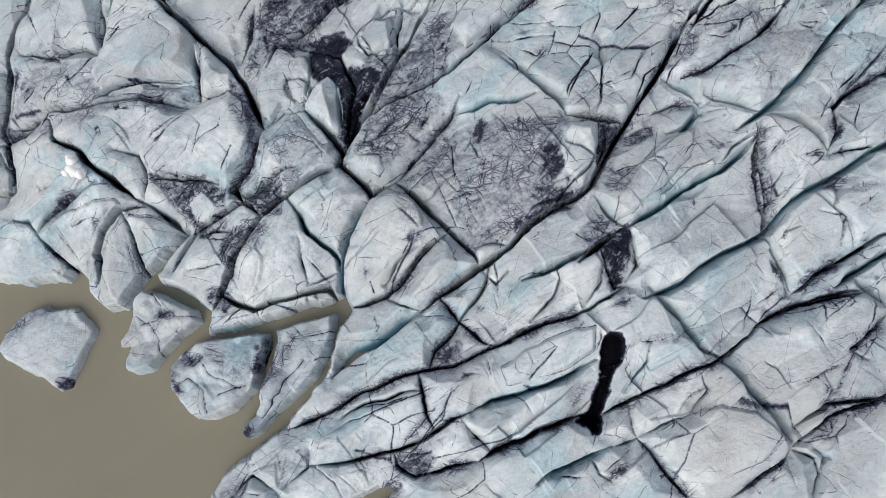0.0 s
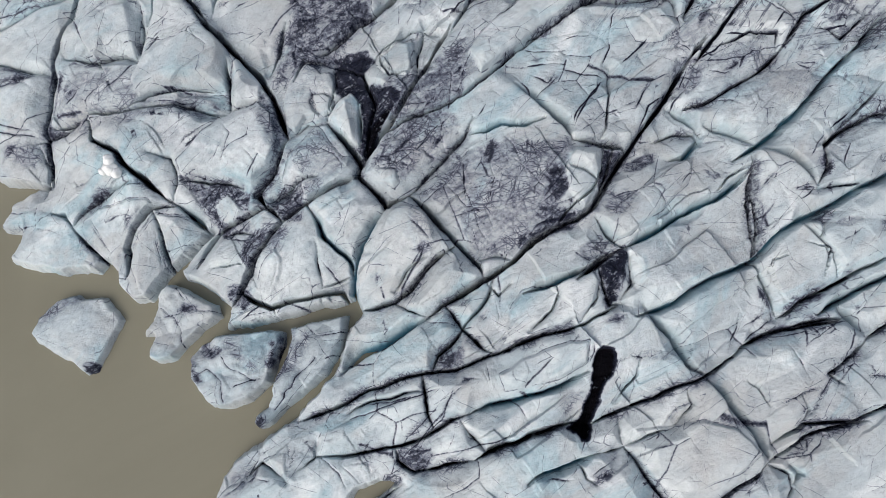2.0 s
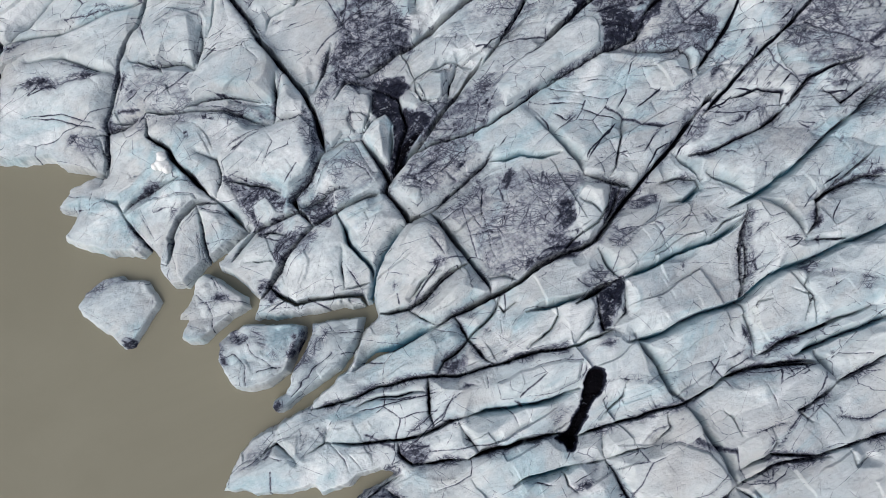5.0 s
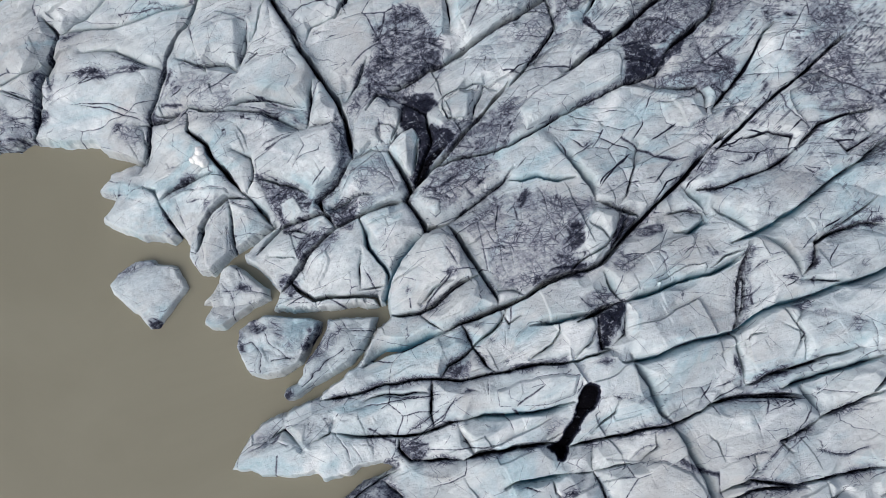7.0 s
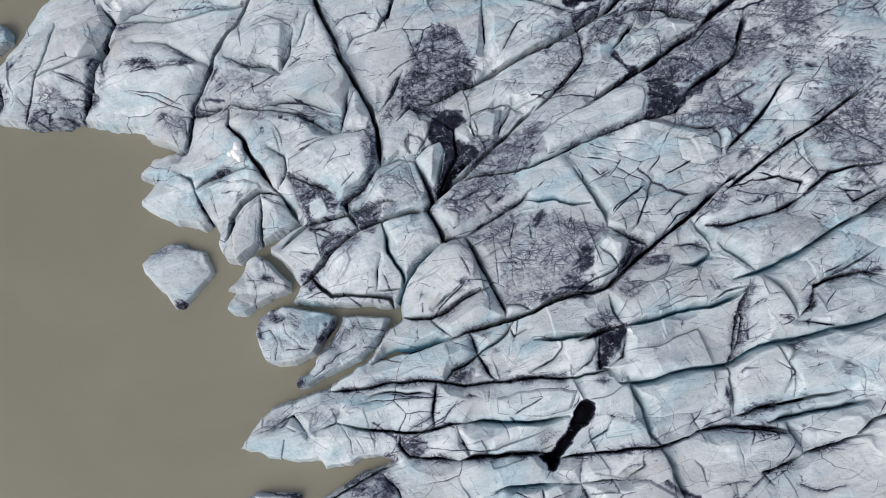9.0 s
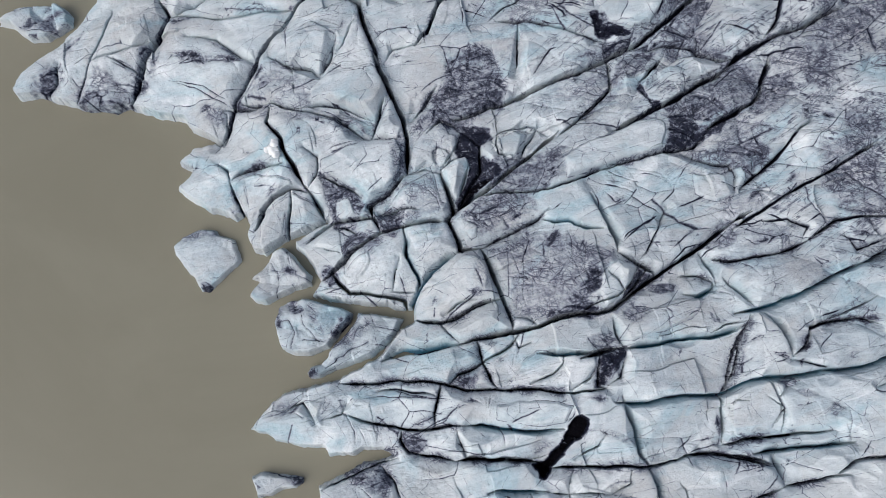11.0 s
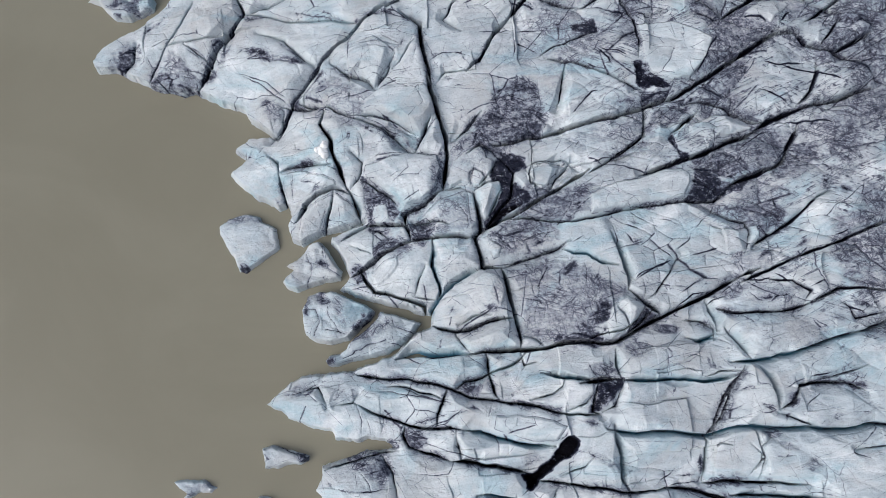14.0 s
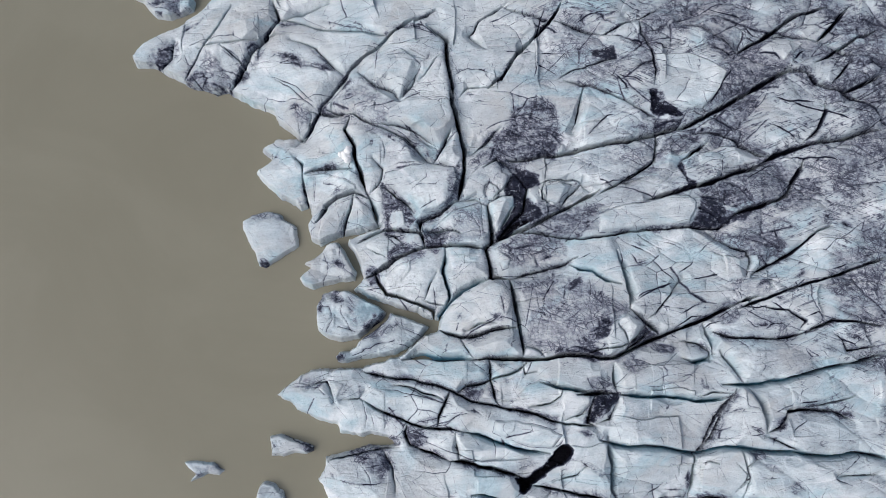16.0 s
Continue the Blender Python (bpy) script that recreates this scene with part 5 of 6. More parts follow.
ash_field(-26.3, -8.8, 2.7, 1.6, 65, 0.50)
ash_field(-19.4, -18.7, 1.5, 0.8, 36, 0.70)
ash_field(-26.0, 36.8, 17.0, 15.0, 0, 0.32)
ash_field(-10.3, 25.4, 12.9, 8.7, 0, 0.25)
ash_field(2.6, 57.3, 18.3, 11.5, 12, 0.30)
ash_shade_patch(0.62, 1, (1.2, 36.9), (15.1, 38.3), (15.8, 37.6), (12.7, 31.2), (11.9, 25.6), (8.3, 23.5), (4.3, 20.9), (1.1, 26.1), (-5.0, 30.5), (-1.7, 33.5))
ash_shade_patch(1.9, 1, (19.6, 20.9), (22.8, 23.4), (23.5, 21.6), (22.2, 16.6), (21.1, 15.9), (19.8, 18.7))
ash_shade_patch(0.95, 1, (12.4, 34.6), (15.0, 35.7), (14.5, 28.9), (18.4, 27.8), (12.6, 24.5), (10.4, 24.5), (11.6, 30.4))
ash_shade_patch(0.95, 1, (-25.1, 31.4), (-20.7, 31.4), (-21.3, 28.0), (-23.0, 26.2), (-24.9, 27.7))
ash_shade_patch(0.65, 1, (-12.0, 33.6), (-9.1, 38.9), (-1.8, 42.0), (0.4, 39.6), (-3.2, 36.6), (-6.8, 31.3))
ash_shade_patch(0.8, 1, (-13.1, -15.0), (-10.8, -11.9), (-6.4, -9.2), (-2.8, -12.1), (-4.1, -15.1), (-7.8, -15.8))
ash_shade_patch(2.6, 0.5, (-4.7, 77.7), (-3.7, 78.4), (-1.8, 76.8), (1.0, 77.5), (3.6, 77.6), (2.5, 76.3), (-0.5, 74.7), (-2.5, 74.8))
ash_shade_patch(1.6, 0.6, (-19.5, 78.7), (-16.3, 81.4), (-14.4, 80.0), (-16.7, 78.0), (-18.5, 77.5))
ash_shade_patch(0.9, 1, (-25.5, 58.3), (-24.5, 61.9), (-23.3, 64.2), (-19.0, 64.9), (-16.6, 61.4), (-13.6, 59.9), (-12.8, 55.8), (-20.5, 50.1), (-24.4, 48.8), (-24.7, 52.2))
ash_shade_patch(1, 1, (-1.1, 73.6), (3.5, 76.8), (3.5, 74.6), (1.0, 71.4))
ash_shade_patch(0.75, 1, (-10.9, 97.6), (-6.4, 99.1), (-1.3, 99.5), (2.2, 98.1), (-1.9, 96.1), (-6.3, 94.6), (-8.9, 94.4))
ash_shade_patch(1.1, 1, (23.5, 105.9), (25.1, 107.7), (30.3, 109.1), (31.2, 107.5), (28.4, 106.3), (26.1, 104.7))
ash_shade_patch(1.45, 0.7, (16.9, 58.5), (16.0, 62.0), (15.3, 65.1), (17.4, 65.8), (20.5, 65.9), (22.9, 66.2), (25.0, 69.0), (24.4, 65.8), (22.8, 63.3), (21.7, 61.9))
ash_shade_patch(2, 0.4, (9.1, 60.7), (10.3, 62.9), (11.9, 65.5), (10.5, 66.6), (7.9, 67.6), (8.5, 68.8), (11.0, 66.9), (13.7, 66.7), (12.9, 64.8), (11.1, 62.5))
ash_shade_patch(0.8, 1, (29.2, 61.0), (27.6, 64.7), (30.5, 68.1), (34.0, 66.4), (34.2, 63.9), (32.5, 58.6))
ash_shade_patch(0.9, 1, (14.0, 66.2), (18.7, 70.9), (25.0, 71.1), (21.7, 66.0), (17.4, 65.8))
ash_shade_patch(1.2, 1, (-96.7, 28.4), (-94.5, 31.4), (-93.4, 28.3), (-93.4, 24.4), (-95.7, 24.4))
ash_shade_patch(0.9, 1, (-88.2, 25.7), (-87.4, 28.5), (-83.0, 30.8), (-82.0, 27.6), (-86.0, 24.9))
ash_shade_patch(0.8, 1, (3.0, 71.3), (6.6, 76.0), (9.6, 77.4), (8.2, 71.4), (6.1, 68.5), (3.1, 65.0), (2.7, 67.6))
ash_shade_patch(0.85, 1.2, (-25.5, 59.3), (-16.9, 59.2), (-16.8, 49.5), (-19.6, 48.1), (-20.7, 46.7), (-23.2, 46.0), (-26.1, 44.1), (-26.6, 46.4), (-25.6, 49.6))
# black hollow among the blocks: its shade is painted in, together with ash
ash_shade_patch(1.75, 0.6, (-17.8, 49.5), (-13.7, 50.6), (-12.2, 49.4), (-13.6, 46.3), (-12.8, 45.5), (-7.6, 43.9), (-8.2, 42.3), (-10.5, 38.9), (-12.5, 34.7), (-13.3, 35.9), (-13.3, 39.3), (-13.5, 42.4), (-15.0, 44.0), (-16.5, 43.2), (-17.3, 44.8))
ash_shade_patch(3.2, 0.3, (-12.5, 38.9), (-10.5, 41.2), (-8.5, 42.3), (-10.5, 38.9), (-11.7, 35.9), (-12.6, 35.1))
ash_shade_patch(1.4, 0.5, (12.6, 33.7), (14.5, 34.5), (15.5, 31.6), (14.8, 30.1), (13.6, 29.2), (12.6, 30.8))
ash_shade_patch(1.1, 0.3, (20.4, 37.2), (23.4, 37.0), (21.6, 34.1), (19.1, 30.4), (19.8, 34.5))
ash_shade_patch(0.95, 0.7, (-38.6, 31.2), (-32.0, 31.0), (-28.2, 29.5), (-28.7, 24.8), (-32.3, 23.6), (-35.5, 27.8))
ash_shade_patch(1, 0.7, (-24.7, 29.6), (-21.9, 31.1), (-20.4, 30.3), (-21.0, 25.9), (-23.1, 25.2), (-25.7, 27.4))
ash_shade_patch(4.2, 0.5, (19.4, 9.5), (20.3, 10.5), (21.7, 10.2), (22.1, 9.4), (21.7, 7.7), (21.2, 6.3), (20.7, 4.9), (20.3, 3.5), (19.7, 2.0), (19.0, 0.8), (19.2, -0.4), (18.7, -1.6), (18.1, -1.6), (17.5, -0.6), (16.2, -0.3), (17.5, 0.4), (18.3, 1.7), (18.7, 3.5), (19.1, 5.2), (19.5, 6.8), (19.4, 8.0))
ash_shade_patch(1.45, 0.7, (46.2, 17.9), (47.6, 19.0), (49.1, 19.5), (48.8, 18.4), (47.2, 17.4))
ash_shade_patch(1, 0.5, (-1.3, 6.8), (-0.6, 8.9), (1.1, 9.2), (1.1, 6.2))
ash_shade_patch(0.85, 1, (-5.7, -3.8), (-1.6, -3.1), (-2.9, -6.7), (-5.6, -7.0), (-6.3, -5.1))
ash_shade_patch(1.1, 0.5, (-30.8, 15.5), (-28.8, 17.3), (-27.3, 15.2), (-28.3, 13.1))
ash_shade_patch(0.85, 0.6, (-28.4, 24.1), (-23.8, 25.5), (-22.3, 24.1), (-25.8, 22.3), (-27.8, 18.7), (-29.0, 20.9))
slab(1.6, 0.95, (-15.2, 44.0), (-13.5, 42.4), (-13.1, 39.7), (-13.2, 36.1), (-15.2, 36.7), (-17.4, 39.0), (-18.1, 40.1), (-17.0, 42.0))
slab(1, 0.95, (-20.6, 43.6), (-19.1, 44.0), (-17.7, 43.2), (-17.5, 41.6), (-18.8, 40.7), (-20.0, 41.7))
slab(0.9, 0.5, (-21.8, 48.1), (-20.3, 47.5), (-19.6, 46.7), (-18.1, 47.3), (-17.4, 45.5), (-17.2, 43.8), (-20.6, 43.8), (-20.9, 42.5), (-19.7, 40.7), (-21.5, 40.5), (-22.6, 38.2), (-24.1, 39.4), (-24.6, 43.3), (-24.0, 45.6), (-22.9, 47.6))
slab(0.6, 0.9, (-10.4, 33.2), (-8.1, 33.4), (-7.7, 31.7), (-8.3, 30.8), (-10.4, 31.6))
slab(0.8, 0.85, (16.3, 37.0), (19.9, 37.2), (20.2, 35.2), (19.0, 31.5), (17.5, 28.7), (15.6, 30.8), (14.6, 33.0), (15.0, 34.5))
slab(0.7, 0.8, (-34.0, 28.0), (-32.0, 29.6), (-29.8, 27.4), (-31.3, 25.1), (-33.0, 25.8))
slab(0.8, 0.6, (-32.0, 48.8), (-30.0, 47.6), (-27.7, 45.6), (-27.9, 42.5), (-31.2, 41.4), (-32.6, 42.6), (-32.5, 46.5))
slab(0.7, 0.8, (-27.3, 16.2), (-25.7, 19.8), (-24.4, 22.1), (-23.5, 20.8), (-23.5, 18.7), (-24.8, 15.2))
slab(0.9, 0.6, (-11.6, 47.8), (-10.0, 51.0), (-7.0, 53.0), (-6.2, 49.4), (-7.3, 46.6), (-10.6, 46.6))
slab(0.5, 0.8, (8.2, 96.9), (9.1, 99.7), (12.2, 103.3), (15.2, 103.8), (14.0, 100.2), (13.4, 97.2), (11.1, 97.4), (9.5, 96.8))
slab(0.6, 0.85, (10.4, 71.9), (12.8, 76.5), (16.4, 79.0), (19.8, 79.3), (21.2, 79.0), (19.3, 76.4), (15.2, 72.6), (11.5, 70.7))
slab(1.2, 0.9, (7.5, 58.1), (10.4, 61.6), (13.0, 63.6), (15.1, 63.4), (15.7, 61.8), (16.1, 58.8), (14.5, 57.2), (10.2, 53.9), (6.2, 50.0), (2.9, 47.1), (0.9, 50.1), (3.5, 54.2))
slab(0.7, 0.9, (-8.3, 84.9), (-2.7, 88.8), (2.8, 89.5), (5.6, 89.2), (6.5, 84.7), (5.8, 80.5), (3.0, 78.6), (-1.2, 77.9), (-4.2, 79.5))
slab(1.3, 0.35, (-28.3, 42.1), (-25.9, 40.2), (-24.7, 36.0), (-26.0, 33.0), (-28.1, 31.1), (-31.7, 31.3), (-38.3, 31.5), (-38.8, 33.4), (-35.4, 37.6), (-32.6, 40.1))
slab(1.1, 0.25, (-19.7, 39.1), (-18.2, 39.3), (-16.2, 37.3), (-13.0, 33.4), (-14.0, 31.6), (-16.5, 30.7), (-20.0, 28.1), (-21.3, 30.7), (-24.7, 29.5), (-23.1, 34.8))
slab(0.8, 0.5, (-55.4, 47.1), (-54.6, 53.1), (-51.8, 56.3), (-46.6, 56.3), (-46.4, 50.2), (-45.4, 47.6), (-49.2, 48.1), (-51.8, 47.3))
slab(0.9, 0.5, (-44.2, 48.3), (-37.9, 53.2), (-34.1, 50.6), (-32.6, 47.7), (-33.3, 44.1), (-36.9, 43.4), (-40.6, 43.7), (-44.6, 41.9), (-45.9, 44.2))
slab(0.8, 0.4, (-44.9, 27.5), (-42.7, 27.9), (-41.5, 26.4), (-45.1, 20.9), (-45.6, 17.0), (-47.6, 17.4), (-51.6, 21.7), (-53.2, 23.5), (-49.9, 26.4))
slab(0.8, 0.5, (-41.9, 25.9), (-38.6, 26.4), (-34.6, 24.9), (-33.2, 23.4), (-35.7, 20.2), (-37.9, 16.6), (-40.6, 13.7), (-43.2, 15.6), (-45.0, 18.8), (-44.1, 22.4))
slab(0.7, 0.3, (25.1, 31.5), (28.4, 35.2), (32.8, 37.0), (31.5, 32.9), (28.1, 29.3), (23.7, 25.3), (21.9, 24.6), (22.4, 27.8))
slab(0.8, 0.4, (24.6, 0.1), (29.0, 0.5), (32.7, 1.5), (36.7, 0.8), (40.1, -2.1), (37.0, -4.7), (32.2, -7.0), (28.3, -7.0), (24.5, -3.1))
slab(0.7, 0.4, (9.8, 17.2), (15.1, 18.5), (18.6, 20.3), (19.4, 18.5), (18.5, 15.0), (14.9, 12.6), (10.1, 10.9), (7.3, 10.2), (8.1, 14.4))
slab(0.7, 0.4, (10.0, 8.2), (14.9, 10.2), (18.3, 10.9), (18.3, 8.2), (14.7, 5.8), (9.9, 4.5), (7.9, 4.1), (7.2, 6.1))
ash_shade_patch(0.6, 1, (-23.2, 35.6), (-19.3, 39.0), (-16.3, 37.0), (-13.3, 33.6), (-16.1, 31.0), (-20.4, 28.8), (-21.9, 31.8))
ash_shade_patch(0.75, 1, (-10.6, 45.5), (-4.7, 48.6), (0.4, 52.5), (1.2, 46.9), (-1.0, 42.3), (-6.1, 37.3), (-10.4, 34.7), (-11.9, 34.0), (-9.8, 39.3))
ash_shade_patch(0.8, 1, (-29.9, 44.9), (-26.1, 42.5), (-23.6, 37.9), (-24.9, 34.1), (-27.0, 38.7))
ash_shade_patch(0.45, 1, (-58.3, 44.4), (-49.5, 46.6), (-33.5, 42.6), (-32.5, 39.5), (-42.9, 39.6), (-53.0, 36.6), (-57.4, 35.8))
ash_shade_patch(1.9, 0.6, (17.4, 59.1), (17.1, 61.7), (18.2, 63.9), (21.3, 64.7), (23.6, 67.1), (23.0, 63.9), (21.2, 61.7))
ash_shade_patch(0.55, 1, (-87.6, 33.7), (-83.5, 33.7), (-78.2, 30.9), (-78.7, 26.7), (-84.5, 25.7))
ash_shade_patch(0.9, 1, (-5.3, -4.3), (-1.2, -3.6), (-1.8, -7.2), (-4.4, -7.0))
ash_shade_patch(0.7, 1, (18.9, 59.4), (30.5, 66.5), (34.6, 64.5), (31.5, 61.7), (27.9, 61.0), (20.0, 58.7))
slab(0.6, 0.7, (-24.3, -8.7), (-23.6, -6.5), (-20.7, -5.2), (-19.9, -9.0), (-21.4, -9.0))
slab(0.7, 0.6, (23.1, 57.0), (27.5, 58.6), (30.2, 61.4), (31.9, 59.8), (31.6, 56.7), (28.5, 53.9), (24.8, 53.9))
SHORE_NORTH = [(-91.2, 57.9), (-95.3, 48.9), (-96.7, 39.8), (-97.7, 35.2), (-99.9, 31.1), (-101.6, 27.4), (-101.7, 23.5), (-99.8, 22.5), (-96.0, 24.7), (-91.8, 25.4), (-87.4, 25.9), (-81.0, 27.7), (-79.5, 29.6), (-77.5, 29.6), (-73.7, 30.2), (-68.3, 31.2), (-66.0, 30.2), (-61.4, 30.3), (-59.4, 30.0), (-61.3, 29.2), (-63.6, 27.2), (-65.6, 23.1), (-63.4, 23.1), (-62.1, 23.1), (-62.9, 18.8), (-59.2, 18.0), (-55.8, 17.4), (-51.9, 18.2), (-50.1, 17.8), (-49.0, 19.3), (-47.4, 18.2), (-47.0, 16.3), (-44.1, 13.9), (-42.2, 14.3), (-40.0, 18.1), (-36.0, 22.4), (-34.5, 24.7), (-35.3, 23.1), (-38.3, 18.8), (-37.9, 17.6)]
SHORE_SOUTH = [(-34.4, 16.5), (-31.1, 14.0), (-31.0, 11.0), (-27.1, 11.5), (-24.1, 12.4), (-18.2, 14.3), (-13.2, 15.6), (-12.4, 14.0), (-14.1, 12.1), (-15.1, 6.7), (-17.2, 3.0), (-20.9, -1.3), (-23.6, -3.2), (-27.8, -6.9), (-29.5, -10.2), (-30.6, -14.7), (-27.6, -14.4), (-25.8, -14.9), (-20.9, -14.0), (-17.3, -12.4), (-16.0, -13.2), (-12.0, -11.2), (-11.0, -9.9), (-7.8, -8.7), (-5.8, -8.6), (-7.5, -10.0), (-10.3, -11.7), (-11.9, -14.1), (-13.6, -16.3), (-15.4, -18.5), (-14.7, -19.9), (-14.1, -22.8), (-10.4, -24.1), (-8.1, -25.3), (-8.2, -30.4), (-6.5, -36.0)]
SHORE = [(-400.0, 1500.0), (-150.0, 160.0)] + SHORE_NORTH + SHORE_SOUTH + [(40.0, -160.0), (300.0, -700.0), (1300.0, -700.0), (1300.0, 1500.0)]


def segment_distance(x, y, a, b):
    dx, dy = b[0] - a[0], b[1] - a[1]
    t = np.clip(((x - a[0]) * dx + (y - a[1]) * dy) / (dx * dx + dy * dy + 1e-9), 0, 1)
    return np.hypot(x - a[0] - t * dx, y - a[1] - t * dy), t


def inside(x, y, ring):
    res = np.zeros(x.shape, bool)
    for (x0, y0), (x1, y1) in zip(ring, ring[1:] + ring[:1]):
        if y0 != y1:
            res ^= ((y0 > y) != (y1 > y)) & (x < (x1 - x0) * (y - y0) / (y1 - y0) + x0)
    return res


def ring_distance(x, y, ring, reach):
    """Signed distance to a closed line, positive inside, capped at reach."""
    d = np.full(x.shape, reach)
    gx, gy = x[:, 0], y[0]
    for a, b in zip(ring, ring[1:] + ring[:1]):
        i = np.searchsorted(gx, [min(a[0], b[0]) - reach, max(a[0], b[0]) + reach])
        j = np.searchsorted(gy, [min(a[1], b[1]) - reach, max(a[1], b[1]) + reach])
        s = (slice(*i), slice(*j))
        if x[s].size:
            d[s] = np.minimum(d[s], segment_distance(x[s], y[s], a, b)[0])
    return np.where(inside(x, y, ring), d, -d)


def grid_mesh(name, x, y, z, keep, attrs, material, facing=None):
    """One mesh of the quads marked in keep, with float attributes at its points."""
    nx, ny = x.shape
    idx = np.arange(nx * ny).reshape(nx, ny)
    i, j = np.nonzero(keep)
    quads = np.stack([idx[i, j], idx[i + 1, j], idx[i + 1, j + 1], idx[i, j + 1]], 1)
    used, flat = np.unique(quads, return_inverse=True)
    me = bpy.data.meshes.new(name)
    me.vertices.add(len(used))
    co = np.stack([x.ravel()[used], y.ravel()[used], z.ravel()[used]], 1).astype(np.float32)
    me.vertices.foreach_set("co", co.ravel())
    me.loops.add(len(quads) * 4)
    me.loops.foreach_set("vertex_index", flat.ravel().astype(np.int32))
    me.polygons.add(len(quads))
    me.polygons.foreach_set("loop_start", np.arange(0, len(quads) * 4, 4, dtype=np.int32))
    me.polygons.foreach_set("use_smooth", np.ones(len(quads), bool))
    for key, value in attrs.items():
        me.attributes.new(key, "FLOAT", "POINT").data.foreach_set("value", value.ravel()[used].astype(np.float32))
    me.update(calc_edges=True)
    if facing is not None:
        me.attributes.new("custom_normal", "FLOAT_VECTOR", "POINT").data.foreach_set("vector", facing.reshape(-1, 3)[used].astype(np.float32).ravel())
    me.materials.append(material)
    return me


def ground(x, y):
    return 8.0 + 0.05 * y + 0.02 * x


def relief(x, y):
    """The uneven top of the ice, without its crevasses."""
    c, s = math.cos(radians(FLOW)), math.sin(radians(FLOW))
    u, v = (x * c + y * s), (-x * s + y * c)
    wu, wv = u + 2.0 * rough(x, y, 6, 40), v + 2.0 * rough(x, y, 6, 44)
    big, crease = facets(wu * 0.6, wv, 6.5, 301, 1.3, 0.42)
    small, crease2 = facets(wu * 0.7 + 30, wv * 1.1, 2.6, 302, 1.2, 0.45)
    scoop, _ = facets(wu * 0.55 + 11, wv, 4.6, 305, 1.5, 0.30)
    dish, _ = facets(wu * 0.75 + 3, wv * 1.1, 2.1, 306, 1.3, 0.30)
    # broad swells, a few dips between domes, and melt hollows that meet in sharp crests
    h = 2.0 * rough(x, y, 24, 3, 2) + 0.25 * big - 0.34 * scoop - 0.13 * dish
    h = h + 0.10 * rough(x, y, 1.3, 31, 3, 0.6)
    return h, crease, crease2


# ---------------------------------------------------------------- the glacier
CELL = 0.14
X0, X1, Y0, Y1 = -108.0, 88.0, -44.0, 136.0
gx, gy = np.meshgrid(np.arange(X0, X1 + CELL / 2, CELL), np.arange(Y0, Y1 + CELL / 2, CELL), indexing="ij")
bent_x = gx + 0.8 * rough(gx, gy, 4.0, 50, 4, 0.62)
bent_y = gy + 0.75 * rough(gx, gy, 4.0, 60, 4, 0.62)
loose_x = gx + 1.8 * rough(gx, gy, 7.0, 150, 4, 0.5)
loose_y = gy + 1.8 * rough(gx, gy, 7.0, 160, 4, 0.5)
carve, ash, fresh = np.zeros_like(gx), np.zeros_like(gx), np.zeros_like(gx)
gap = np.full(gx.shape, 6.0)      # distance to the nearest crack that parts the ice
width_noise = 0.65 + 0.9 * lattice(gx / 3.1, gy / 3.1, 70)
smear = smooth(0.28, 0.66, lattice(gx / 4.7, gy / 4.7, 73))
dust = np.zeros_like(gx)
swept = smooth(0.30, 0.55, lattice(gx / 5.3, gy / 5.3, 72))
patchy = smooth(0.22, 0.55, lattice(gx / 2.6, gy / 2.6, 71))
upstream = smooth(30, 95, gy + 0.35 * gx)
REACH = 6.0
for kind, points in CREVASSES:
    half, run, depth, held, spread, clean = KINDS[kind]
    lengths = [math.dist(a, b) for a, b in zip(points, points[1:])]
    total, done = sum(lengths), 0.0
    for (a, b), step in zip(zip(points, points[1:]), lengths):
        i = ((np.array([min(a[0], b[0]) - REACH, max(a[0], b[0]) + REACH]) - X0) / CELL).astype(int).clip(0, gx.shape[0])
        j = ((np.array([min(a[1], b[1]) - REACH, max(a[1], b[1]) + REACH]) - Y0) / CELL).astype(int).clip(0, gx.shape[1])
        if i[0] >= i[1] or j[0] >= j[1]:
            done += step
            continue
        s = (slice(*i), slice(*j))
        d, t = segment_distance(loose_x[s], loose_y[s], a, b) if kind in "VTt" else segment_distance(bent_x[s], bent_y[s], a, b)
        at = done + t * step
        end = np.minimum(at, total - at)
        low = 0.25
        soft = low + (1 - low) * smooth(0, 3.0, end)
        w = width_noise[s] * soft
        cut = depth * soft * (1 - smooth(half * w * 0.6, (half + run) * w, d))
        wall, bare = half + run, 1.0
        if kind in SLOPES:
            far_run, side = SLOPES[kind]
            nx_, ny_ = a[1] - b[1], b[0] - a[0]
            turn = side if ny_ > 0 or (ny_ == 0 and nx_ > 0) else -side
            facing = ((bent_x[s] - a[0]) * nx_ + (bent_y[s] - a[1]) * ny_) * turn > 0
            fall = np.clip(1 - (d - half * w * 0.6) / (far_run * w), 0, 1)
            cut = np.maximum(cut, np.where(facing, depth * soft * fall ** 1.6, 0))
            wall = np.where(facing, half + far_run * 0.55, half + run)
            bare = np.where(facing, 1 - 0.75 * swept[s] * (1 - upstream[s]), 1.0)      # melt water keeps stretches of the sloping wall clean
        carve[s] = np.maximum(carve[s], cut)
        if kind in "Tt":
            dust[s] = np.maximum(dust[s], held * soft * (0.5 + 0.5 * patchy[s]) * np.exp(-(d / (spread * w)) ** 1.1))
            done += step
            continue
        hold = held * soft * np.exp(-(d / (spread * w * bare * (1 + 0.6 * upstream[s]) + half)) ** 1.4)
        low = {"S": 0.7, "V": 0.5}.get(kind, 0.35)
